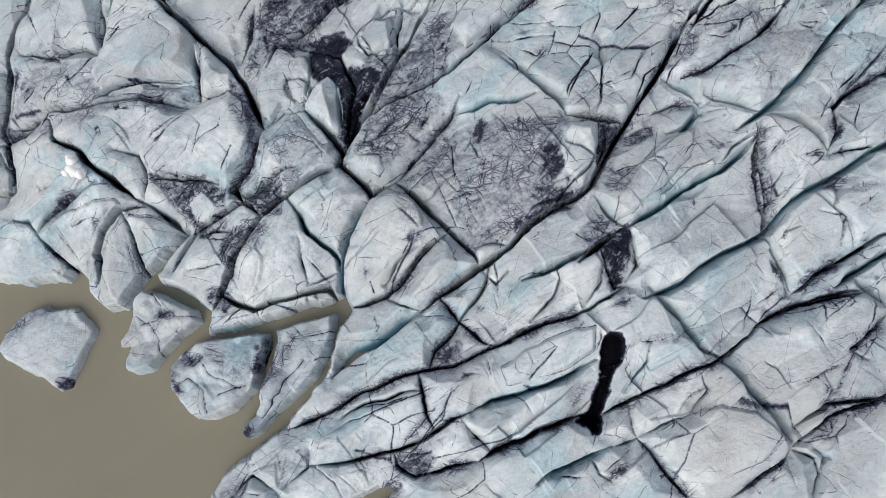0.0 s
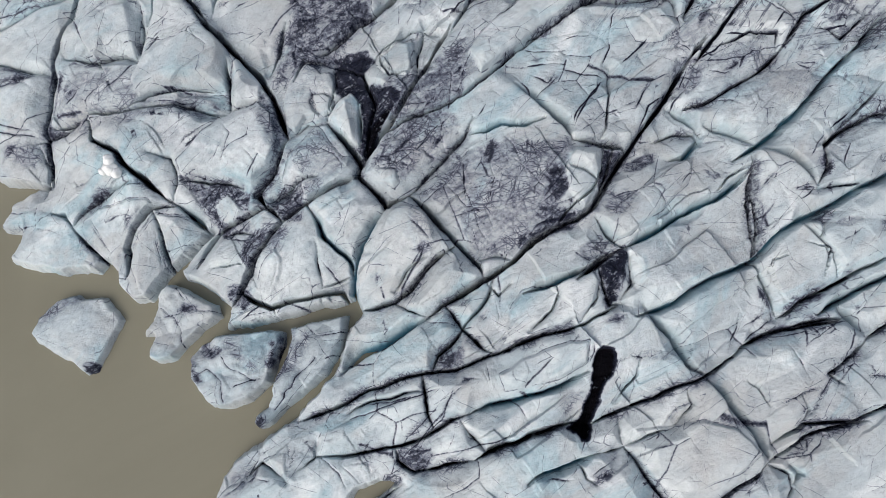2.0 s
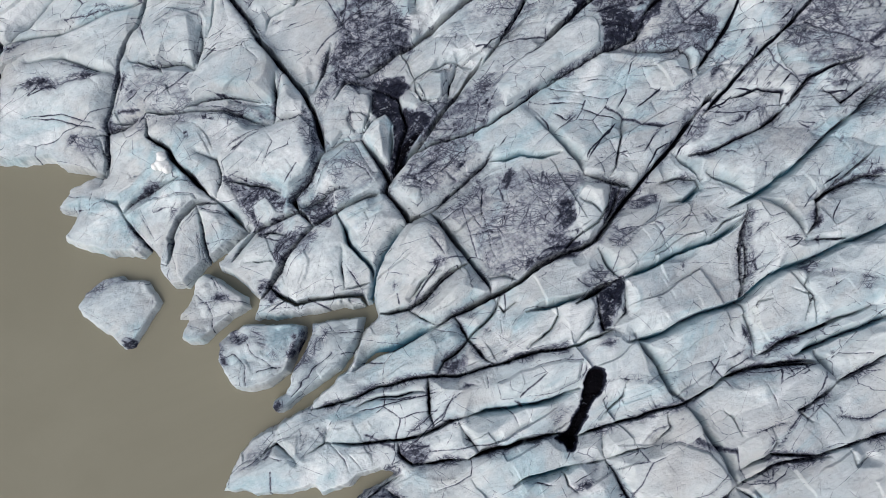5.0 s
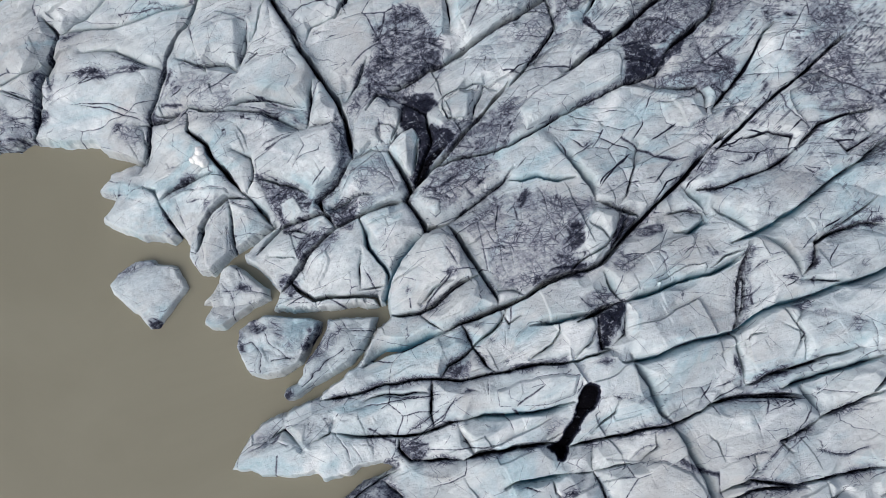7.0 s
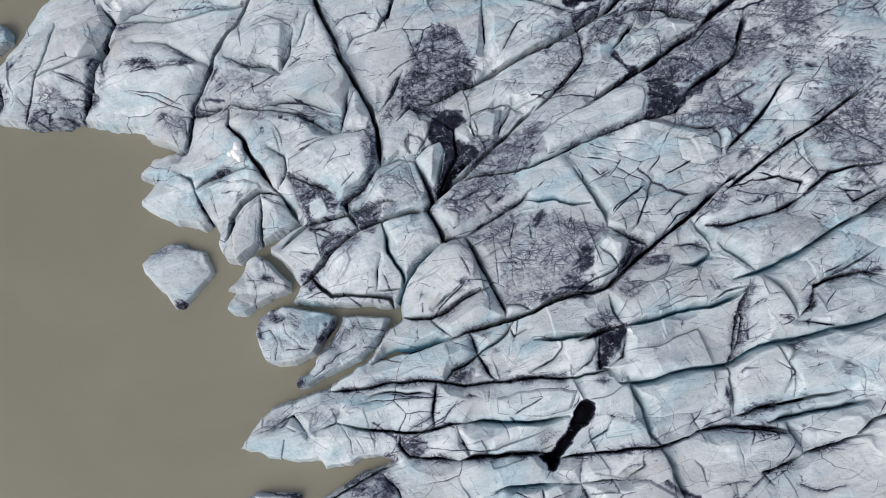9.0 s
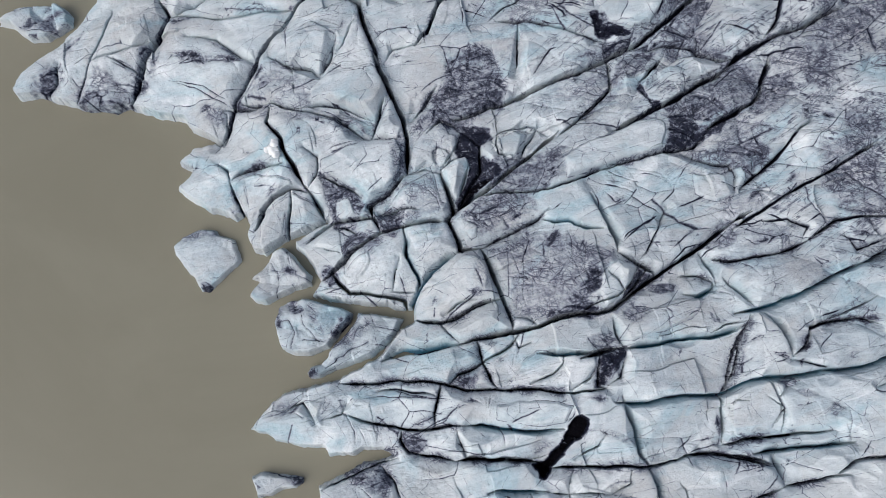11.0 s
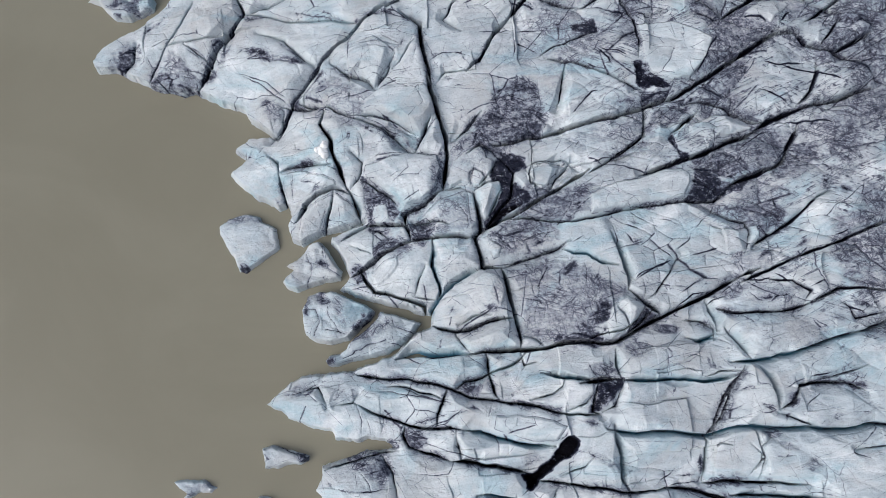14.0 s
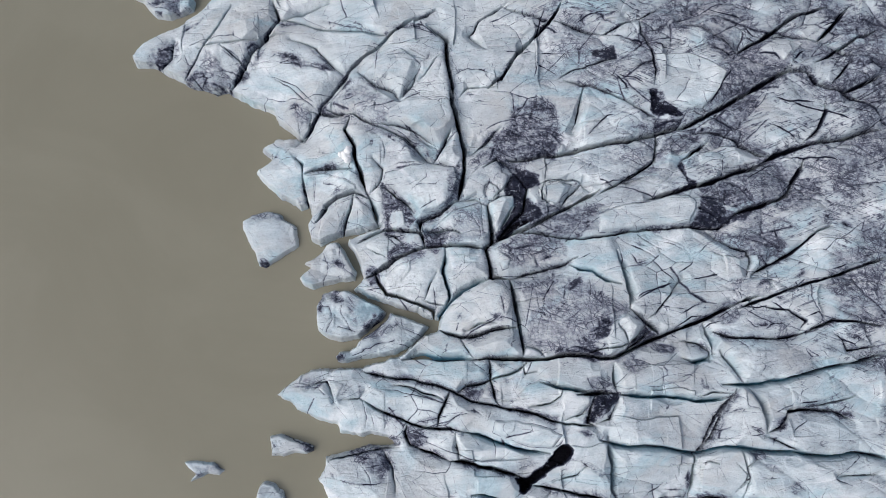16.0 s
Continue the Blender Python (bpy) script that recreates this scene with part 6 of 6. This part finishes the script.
        hold = hold * (low + (1 - low) * patchy[s]) * (1 + 0.35 * upstream[s])
        ash[s] = np.maximum(ash[s], hold)
        if kind in "DMV":
            dust[s] = np.maximum(dust[s], soft * (0.6 if kind == "V" else 1.1) * smear[s] * np.exp(-d / (0.6 if kind == "V" else 0.8)))
        if clean:
            fresh[s] = np.maximum(fresh[s], clean * soft ** 1.5 * np.exp(-(d / (wall + 0.12)) ** 2))
        if kind not in "V":
            gap[s] = np.minimum(gap[s], d / (0.6 if kind == "S" else 1.0))
        done += step

for cx, cy, rx, ry, turn, strength in ASH_FIELDS:
    c, s = math.cos(radians(turn)), math.sin(radians(turn))
    u, v = ((gx - cx) * c + (gy - cy) * s) / rx, (-(gx - cx) * s + (gy - cy) * c) / ry
    r = np.hypot(u, v) + 0.9 * rough(gx, gy, 3.5, 80, 4, 0.6)
    dust = np.maximum(dust, strength * (1 - smooth(0.55, 1.25, r)))

for strength, fray, ring in ASH_SHADE_PATCHES:
    i = ((np.array([min(p[0] for p in ring) - 4, max(p[0] for p in ring) + 4]) - X0) / CELL).astype(int).clip(0, gx.shape[0])
    j = ((np.array([min(p[1] for p in ring) - 4, max(p[1] for p in ring) + 4]) - Y0) / CELL).astype(int).clip(0, gx.shape[1])
    s = (slice(*i), slice(*j))
    d = ring_distance(gx[s], gy[s], ring, 4.0) + 2.2 * fray * rough(gx[s], gy[s], 2.6, 84, 4, 0.6)
    dust[s] = np.maximum(dust[s], strength * smooth(-0.9 * fray, 0.8 * fray, d))

# upstream the ice is dirtier all over
dust = np.maximum(dust, 0.78 * upstream * smooth(0.32, 0.64, lattice(gx / 9.5, gy / 9.5, 82) * 0.65 + lattice(gx / 4.1, gy / 4.1, 83) * 0.35))

# the blocks between the cracks, each found by spreading out from a start until a crack stops it
SKIP = 3
room = gap[::SKIP, ::SKIP]
label = np.zeros(room.shape, np.int32)
count = 0


def spread(mask, labels):
    """Lets the labels grow over the mask until they meet."""
    while True:
        old = labels
        for axis, way_ in ((0, 1), (0, -1), (1, 1), (1, -1)):
            labels = np.where((labels == 0) & mask, np.roll(labels, way_, axis), labels)
        if (labels == old).all():
            return labels


for level, least in ((2.4, 40), (1.5, 30), (0.8, 25), (0.4, 25)):
    mask = room > level
    label = spread(mask, label)
    free = mask & (label == 0)
    for i0, j0 in zip(*np.nonzero(free)):
        if not free[i0, j0]:
            continue
        stack, found, free[i0, j0] = [(int(i0), int(j0))], [], False
        while stack:
            i, j = stack.pop()
            found.append((i, j))
            for p, q in ((i + 1, j), (i - 1, j), (i, j + 1), (i, j - 1)):
                if 0 <= p < free.shape[0] and 0 <= q < free.shape[1] and free[p, q]:
                    free[p, q] = False
                    stack.append((p, q))
        if len(found) >= least:
            count += 1
            fi, fj = np.array(found).T
            label[fi, fj] = count
label = spread(np.ones(room.shape, bool), label)
label = np.repeat(np.repeat(label, SKIP, 0), SKIP, 1)[:gx.shape[0], :gx.shape[1]]
ids, label = np.unique(label, return_inverse=True)
label = label.reshape(gx.shape)

# each block stands a little higher or lower and leans its own way
rng = np.random.RandomState(5)
lift, lean_x, lean_y = rng.uniform(-0.9, 0.9, len(ids)), rng.normal(0, 0.045, len(ids)), rng.normal(0, 0.045, len(ids))
n_in = np.bincount(label.ravel())
mid_x = np.bincount(label.ravel(), gx.ravel()) / n_in
mid_y = np.bincount(label.ravel(), gy.ravel()) / n_in
span = np.sqrt(n_in) * CELL
calm = np.clip(25.0 / span, 0.15, 1.0)
own = lift[label] + calm[label] * (lean_x[label] * (gx - mid_x[label]) + lean_y[label] * (gy - mid_y[label]))
front = ring_distance(gx, gy, SHORE, 30.0) + 1.1 * rough(gx, gy, 2.6, 90, 4, 0.6)
loosened = 1 - smooth(8, 30, front)      # blocks near the front stand apart and round off


def blurred(v, n):
    """Box mean over 2 n + 1 cells each way."""
    for axis in (0, 1):
        pad = np.concatenate([np.repeat(v.take([0], axis), n + 1, axis), v, np.repeat(v.take([-1], axis), n, axis)], axis)
        c = np.cumsum(pad, axis)
        size = v.shape[axis]
        v = (c.take(range(2 * n + 1, 2 * n + 1 + size), axis) - c.take(range(0, size), axis)) / (2 * n + 1)
    return v


own = blurred(blurred(own, 5), 4)
bumps, crease, crease2 = relief(gx, gy)
bevel = 0.3 + 2.4 * smooth(0.35, 0.75, lattice(gx / 6.1, gy / 6.1, 78))      # how far the shoulders of the blocks are broken back
top = ground(gx, gy) + bumps + np.clip(own, -2.2, 2.2) - 0.1 * np.exp(-gap / 0.4) - (0.1 + 0.8 * loosened) * np.exp(-gap / 1.1) - 0.5 * bevel * np.clip(1 - gap / bevel, 0, 1)
raised, bared = np.zeros_like(gx), np.zeros_like(gx)
for high, bare, ring in SLABS:
    i = ((np.array([min(p[0] for p in ring) - 3, max(p[0] for p in ring) + 3]) - X0) / CELL).astype(int).clip(0, gx.shape[0])
    j = ((np.array([min(p[1] for p in ring) - 3, max(p[1] for p in ring) + 3]) - Y0) / CELL).astype(int).clip(0, gx.shape[1])
    s = (slice(*i), slice(*j))
    d = ring_distance(gx[s], gy[s], ring, 3.0) + 0.5 * rough(gx[s], gy[s], 2.2, 86, 3, 0.55)
    raised[s] = np.maximum(raised[s], high * (0.6 * smooth(-0.15, 0.3, d) + 0.4 * np.clip(d / 1.6, 0, 1)))
    bared[s] = np.maximum(bared[s], bare * smooth(-0.05, 0.35, d))
    ash[s] = np.maximum(ash[s], 0.5 * patchy[s] * np.exp(-(np.abs(d + 0.15) / 0.16) ** 1.5))      # a dark seam round its foot
top = top + raised - 1.1 * smooth(2.0, 3.6, dust)      # the blackest ash and the hollow painted dark are sunk in
dust = dust * (1 - 0.9 * bared)
ash = ash * (1 - 0.35 * bared)
# ash gathers in some of the creases of the melted top
grip = smooth(0.45, 0.62, lattice(gx / 6.3, gy / 6.3, 75)) + 0.6 * dust
top = top - 0.12 * grip * np.exp(-crease / 0.25)
ash = np.maximum(ash, 0.60 * np.clip(grip, 0, 1) * np.exp(-crease / 0.13))
grip2 = smooth(0.52, 0.7, lattice(gx / 4.3, gy / 4.3, 77)) * 0.5 + 1.2 * dust
ash = np.maximum(ash, 0.62 * np.clip(grip2, 0, 1) * np.exp(-crease2 / 0.13))


def lenses(turn, long, wide, seed):
    """Long lens-shaped bodies of ice lying along a direction: distance from the seams between them."""
    c, s = math.cos(radians(turn)), math.sin(radians(turn))
    p = loose_x * c + loose_y * s
    q = loose_y * c - loose_x * s
    return facets(p * wide / long, q, wide, seed, 0.9, 0.4)


# seams of black ash between drawn-out lenses of ice, thickest upstream and where ash lies
for turn, long, wide, seed, hold in ((FLOW + 22, 17.0, 5.0, 401, 0.6), (FLOW - 26, 15.0, 4.2, 402, 0.6), (FLOW + 8, 8.0, 1.9, 403, 0.7), (FLOW - 60, 6.0, 1.6, 404, 0.66)):
    swell, seam = lenses(turn, long, wide, seed)
    small = wide < 3
    where_ = np.clip(1.1 * dust - 0.1, 0, 1) * (1 - bared) if small else np.clip(0.8 * upstream * smooth(0.42, 0.66, lattice(gx / 11, gy / 11, seed)) + 0.6 * dust, 0, 1) * (1 - bared)
    ash = np.maximum(ash, hold * where_ * np.exp(-seam / (0.17 if small else 0.2)))
    if not small:
        top = top + 0.35 * upstream * (swell - swell.mean()) - 0.45 * where_ * np.exp(-seam / 0.3)
        dust = np.maximum(dust, 0.6 * where_ * smear * np.exp(-seam / 0.9))

top = top * (0.36 + 0.64 * smooth(-1, 14, front))
height = np.maximum(top - carve, -1.5)
height = -1.5 + (height + 1.5) * smooth(-0.35, 0.75, front) ** 0.8
slope_x, slope_y = np.gradient(height, CELL)
normals = np.stack([-slope_x, -slope_y, np.ones_like(height)], -1)
normals /= np.linalg.norm(normals, axis=-1, keepdims=True)
attrs = {"ash": ash, "dust": dust, "fresh": np.clip(fresh, 0, 1), "flowlines": upstream * (1 - bared)}

glacier = tagged(new("glacier"), "crevassed grey-white glacier tongue streaked with black ash", "glacier", kind="structure")
solid = front > -0.6
keep_all = solid[:-1, :-1] | solid[1:, :-1] | solid[:-1, 1:] | solid[1:, 1:]
corner = label[:-1, :-1]
order = np.argsort(corner, axis=None, kind="stable")
bounds = np.searchsorted(corner.ravel()[order], np.arange(len(ids) + 1))
nyc = corner.shape[1]
for n in range(len(ids)):
    cells = order[bounds[n]:bounds[n + 1]]
    if len(cells) == 0:
        continue
    ci, cj = cells // nyc, cells % nyc
    s = (slice(ci.min(), ci.max() + 1), slice(cj.min(), cj.max() + 1))
    keep = (corner[s] == n) & keep_all[s]
    if not keep.any():
        continue
    sv = (slice(ci.min(), ci.max() + 2), slice(cj.min(), cj.max() + 2))
    me = grid_mesh("ice_block", gx[sv], gy[sv], height[sv], keep, {key: v[sv] for key, v in attrs.items()}, ICE, normals[sv])
    block = new("ice_block", me)
    block.parent = glacier

# the ice goes on beyond, in a coarser sheet
fx, fy = np.meshgrid(np.arange(-900, 1200, 6.0), np.arange(-700, 1500, 6.0), indexing="ij")
far_front = ring_distance(fx, fy, SHORE, 40.0)
fz = ground(fx, fy).clip(4, 60) + relief(fx, fy)[0] * 2 - 2.5 * creased(fx * 0.6 + fy * 0.4, fy * 0.6 - fx * 0.4, 18, 7)
outside = (fx < X0 + 1) | (fx > X1 - 7) | (fy < Y0 + 1) | (fy > Y1 - 7)
keep = (outside & (far_front > 0))[:-1, :-1]
zero = np.zeros_like(fx)
far = new("distant_ice", grid_mesh("distant_ice", fx, fy, fz, keep, {"ash": zero, "dust": zero + 0.3, "fresh": zero, "flowlines": zero + 1}, ICE))
tagged(far, "pale crevassed ice field running on upstream", "glacier", kind="structure")


# ---------------------------------------------------------------- icebergs adrift
def iceberg(outline, high, seed, lean=(0.0, 0.0), cracks=(), fields=(), crest=1.0, clean=0.05, grime=1.0, label_="", group="icebergs before the ice front"):
    xs, ys = [p[0] for p in outline], [p[1] for p in outline]
    x, y = np.meshgrid(np.arange(min(xs) - 1.5, max(xs) + 1.5, 0.15), np.arange(min(ys) - 1.5, max(ys) + 1.5, 0.15), indexing="ij")
    d = ring_distance(x, y, list(outline), 8.0) + 0.6 * rough(x, y, 1.8, seed, 4, 0.6)
    mx, my = sum(xs) / len(xs), sum(ys) / len(ys)
    u = x * math.cos(radians(FLOW)) + y * math.sin(radians(FLOW))
    v = y * math.cos(radians(FLOW)) - x * math.sin(radians(FLOW))
    body = high * (0.75 + 0.25 * smooth(0, 4, d)) + lean[0] * (x - mx) + lean[1] * (y - my)
    planes, crease = facets(u * 0.8, v, 3.4, seed + 3, 1.5, 0.45)
    chips, crease2 = facets(u, v, 1.7, seed + 4, 1.2, 0.4)
    body = body + crest * (0.75 * planes + 0.35 * chips + 0.8) + 0.25 * rough(x, y, 1.3, seed + 6, 3, 0.6)
    f, cut = np.full(x.shape, clean), np.zeros_like(x)
    a = 0.52 * min(grime, 1.0) * smooth(0.35, 0.6, lattice(x / 2.2, y / 2.2, seed + 7)) * np.exp(-crease / 0.2)
    w = 0.55 * smooth(0.5, 0.8, lattice(x / 2.6, y / 2.6, seed + 11)) * np.exp(-crease / 0.9) * grime
    bx, by = x + 1.0 * rough(x, y, 2.5, seed + 8), y + 1.0 * rough(x, y, 2.5, seed + 9)
    for kind, points in cracks:
        half, run, depth, held, spread, _ = KINDS[kind]
        for p, q in zip(points, points[1:]):
            r, _t = segment_distance(bx, by, p, q)
            if kind in "Tt":
                w = np.maximum(w, held * np.exp(-(r / spread) ** 1.3))
                continue
            cut = np.maximum(cut, min(depth, 0.5) * (1 - smooth(half * 0.5, half + run, r)))
            a = np.maximum(a, held * np.exp(-(r / (spread + half)) ** 1.4))
            w = np.maximum(w, 0.45 * np.exp(-r / 0.6))
    for cx, cy, rx, ry, strength in fields:
        w = np.maximum(w, strength * (1 - smooth(0.5, 1.2, np.hypot((x - cx) / rx, (y - cy) / ry) + 0.8 * rough(x, y, 1.8, seed + 12, 3))))
    z = -1.2 + (np.maximum(body - cut, 0.3) + 1.2) * smooth(-0.3, 0.7, d) ** 0.8
    ok = d > -0.5
    keep = ok[:-1, :-1] | ok[1:, :-1] | ok[:-1, 1:] | ok[1:, 1:]
    me = grid_mesh("iceberg", x, y, z, keep, {"ash": a, "dust": w, "fresh": f, "flowlines": np.zeros_like(x)}, ICE)
    return tagged(new("iceberg", me), label_, "iceberg", group)


iceberg([(-58.7, 8.8), (-58.0, 11.4), (-55.5, 14.0), (-52.9, 15.0), (-52.2, 14.5), (-48.8, 14.7), (-45.7, 11.5), (-47.1, 7.6), (-48.4, 4.0), (-49.9, 3.5), (-52.5, 5.0), (-55.4, 6.2), (-57.8, 7.6)], 1.5, 101, label_="flat pale-blue iceberg with a dirty black corner", cracks=[("t", [(-56.9, 10.9), (-55.0, 13.1), (-52.2, 14.2)])], fields=[(*p, 1.3, 1.1, 1.2) for p in [(-49.2, 4.4)]], crest=0.2, grime=0.15)
iceberg([(-41.4, 15.1), (-39.6, 16.9), (-37.5, 16.3), (-32.8, 14.2), (-31.9, 12.5), (-34.4, 10.3), (-36.4, 8.1), (-37.7, 6.2), (-39.9, 5.5), (-41.4, 6.2), (-41.1, 9.4), (-42.8, 9.2), (-41.5, 11.4), (-41.2, 13.3)], 2.4, 121, label_="small forked iceberg crossed by dark cracks", cracks=[("V", [(-40.2, 13.1), (-38.3, 12.0), (-37.0, 10.2), (-36.5, 8.0)]), ("V", [(-39.4, 12.0), (-35.8, 13.1), (-32.4, 13.1)]), ("V", [(-38.6, 16.1), (-37.0, 14.2), (-37.0, 12.4)]), ("T", [(-36.9, 13.1), (-35.8, 13.3)])], crest=0.8, grime=0.4)
iceberg([(-35.6, 6.5), (-34.2, 8.4), (-32.1, 9.9), (-28.5, 10.6), (-24.8, 11.2), (-22.9, 10.9), (-22.6, 9.2), (-23.4, 6.6), (-24.0, 3.7), (-26.4, 1.2), (-30.0, -0.2), (-31.8, 0.0), (-33.7, 1.9), (-35.0, 3.7)], 2.8, 141, label_="rounded iceberg with a brown-black patch on its crest", cracks=[("V", [(-30.9, 7.3), (-30.1, 5.8), (-25.6, 3.7)]), ("V", [(-34.6, 3.7), (-32.2, 5.1), (-30.3, 3.7), (-30.1, 0.5)]), ("T", [(-34.8, 5.8), (-33.6, 3.7)]), ("T", [(-33.2, 8.4), (-32.0, 6.9)]), ("T", [(-23.7, 9.1), (-24.0, 6.5)]), ("T", [(-22.7, 10.2), (-22.9, 7.3)]), ("V", [(-28.5, 3.0), (-24.9, 4.4)]), ("t", [(-29.6, 8.7), (-26.5, 5.8)])], fields=[(*p, 1.9, 1.1, 1.1) for p in [(-32.0, 7.3)]], crest=1.0, grime=0.4)
iceberg([(-22.0, 11.5), (-19.7, 12.4), (-16.7, 13.3), (-14.0, 13.8), (-14.2, 10.3), (-15.2, 7.3), (-16.4, 5.3), (-19.2, 2.6), (-21.3, 0.5), (-23.0, -1.6), (-24.7, -2.7), (-25.9, -2.0), (-25.6, -0.9), (-24.2, 0.5), (-23.5, 3.7), (-22.7, 6.6), (-21.9, 9.5)], 3.0, 161, label_="long narrow iceberg wedged beside the ice front", cracks=[("V", [(-21.6, 10.2), (-22.5, 6.5), (-23.1, 3.7)]), ("V", [(-19.4, 11.7), (-17.9, 10.2), (-14.3, 10.9)]), ("V", [(-17.8, 7.3), (-20.5, 3.7), (-22.5, 0.2)]), ("T", [(-21.6, 10.9), (-22.2, 7.3), (-23.1, 4.4)]), ("t", [(-19.4, 10.2), (-21.4, 5.8)]), ("T", [(-25.3, -2.3), (-24.2, -1.2)]), ("V", [(-16.3, 7.3), (-14.2, 8.0)])], fields=[(*p, 1.0, 1.0, 1.2) for p in [(-21.8, 10.8)]], crest=0.9, clean=0.25, grime=0.4)
iceberg([(-26.9, -21.9), (-25.4, -20.2), (-22.0, -19.2), (-18.5, -18.2), (-18.1, -19.2), (-18.9, -20.5), (-20.9, -21.5), (-22.1, -23.4), (-24.3, -24.7)], 1.4, 181, label_="small white iceberg with a dirty tail", cracks=[("V", [(-24.6, -20.0), (-22.6, -19.8), (-19.8, -19.1), (-18.1, -18.5)]), ("T", [(-20.3, -19.2), (-18.5, -18.9)])], fields=[(*p, 1.3, 1.0, 1.2) for p in [(-19.2, -19.2)]], crest=0.6, grime=0.3)
iceberg([(-37.6, -35.6), (-36.9, -34.7), (-32.8, -32.0), (-31.3, -32.0), (-29.7, -31.7), (-30.0, -33.6), (-31.9, -34.7), (-33.2, -36.5), (-34.2, -38.2), (-34.3, -36.1), (-35.7, -36.0)], 0.9, 201, label_="low forked white iceberg", cracks=[("t", [(-33.8, -35.3), (-31.8, -32.6), (-30.4, -31.9)])], crest=0.5, grime=0.3)
iceberg([(-22.8, -30.4), (-22.5, -29.1), (-20.5, -28.1), (-18.2, -28.3), (-16.5, -29.6), (-18.6, -33.1), (-21.7, -32.7)], 1.3, 221, label_="small rounded white iceberg", crest=0.6, grime=0.3)
iceberg([(-112.3, 34.5), (-109.0, 35.5), (-106.4, 34.7), (-103.9, 34.3), (-101.0, 35.7), (-99.6, 37.9), (-98.4, 40.4), (-99.3, 42.4), (-102.7, 43.5), (-109.3, 39.6)], 1.6, 241, label_="ragged iceberg with black ash on its back", cracks=[("V", [(-106.7, 35.6), (-102.9, 36.6), (-99.2, 38.0)]), ("T", [(-105.8, 36.2), (-103.2, 38.9), (-100.6, 41.6)])], fields=[(*p, 3.2, 1.6, 0.9) for p in [(-102.5, 38.0)]], crest=0.8)
iceberg([(-32.2, -28.7), (-32.1, -28.3), (-31.9, -28.1), (-31.6, -28.2), (-31.8, -28.5), (-32.0, -28.7)], 0.2, 261, label_="tiny floating bit of ice", crest=0.1, group="", grime=0.0)



# ---------------------------------------------------------------- lumps of snow and brash ice
def lump(name, x, y, z, sizes, label_, category, group=""):
    """A few rounded knobs of ice grown together, one mesh."""
    bm = bmesh.new()
    for n, (dx, dy, dz, r) in enumerate(sizes):
        res = bmesh.ops.create_icosphere(bm, subdivisions=3, radius=r)
        for v in res["verts"]:
            k = 1 + 0.28 * noise.noise(v.co * 1.4 / r + Vector((x + n * 3, y, 0))) + 0.12 * noise.noise(v.co * 4 / r + Vector((0, y, n)))
            v.co = Vector((v.co.x * k, v.co.y * k, v.co.z * k * 0.85)) + Vector((dx, dy, dz))
    me = bpy.data.meshes.new(name)
    bm.to_mesh(me)
    bm.free()
    for f in me.polygons:
        f.use_smooth = True
    for key in ("ash", "dust", "fresh", "flowlines"):
        me.attributes.new(key, "FLOAT", "POINT")
    me.materials.append(SNOW)
    ob = new(name, me)
    ob.location = (x, y, z)
    return tagged(ob, label_, category, group)


def ice_top(x, y):
    """Height of the ice at a place in plan."""
    return float(height[int((x - X0) / CELL), int((y - Y0) / CELL)])


LUMP_X, LUMP_Y = -47.6, 31.5
lump("snow_lump", LUMP_X, LUMP_Y, ice_top(LUMP_X, LUMP_Y) + 0.5, [(0, 0.9, 0.9, 0.75), (0.1, 0, 0.2, 1.0), (-0.9, -0.5, 0.0, 0.6), (0.9, -0.5, 0.0, 0.8)],
     "knobbly lump of white ice standing between two blocks", "ice lump")
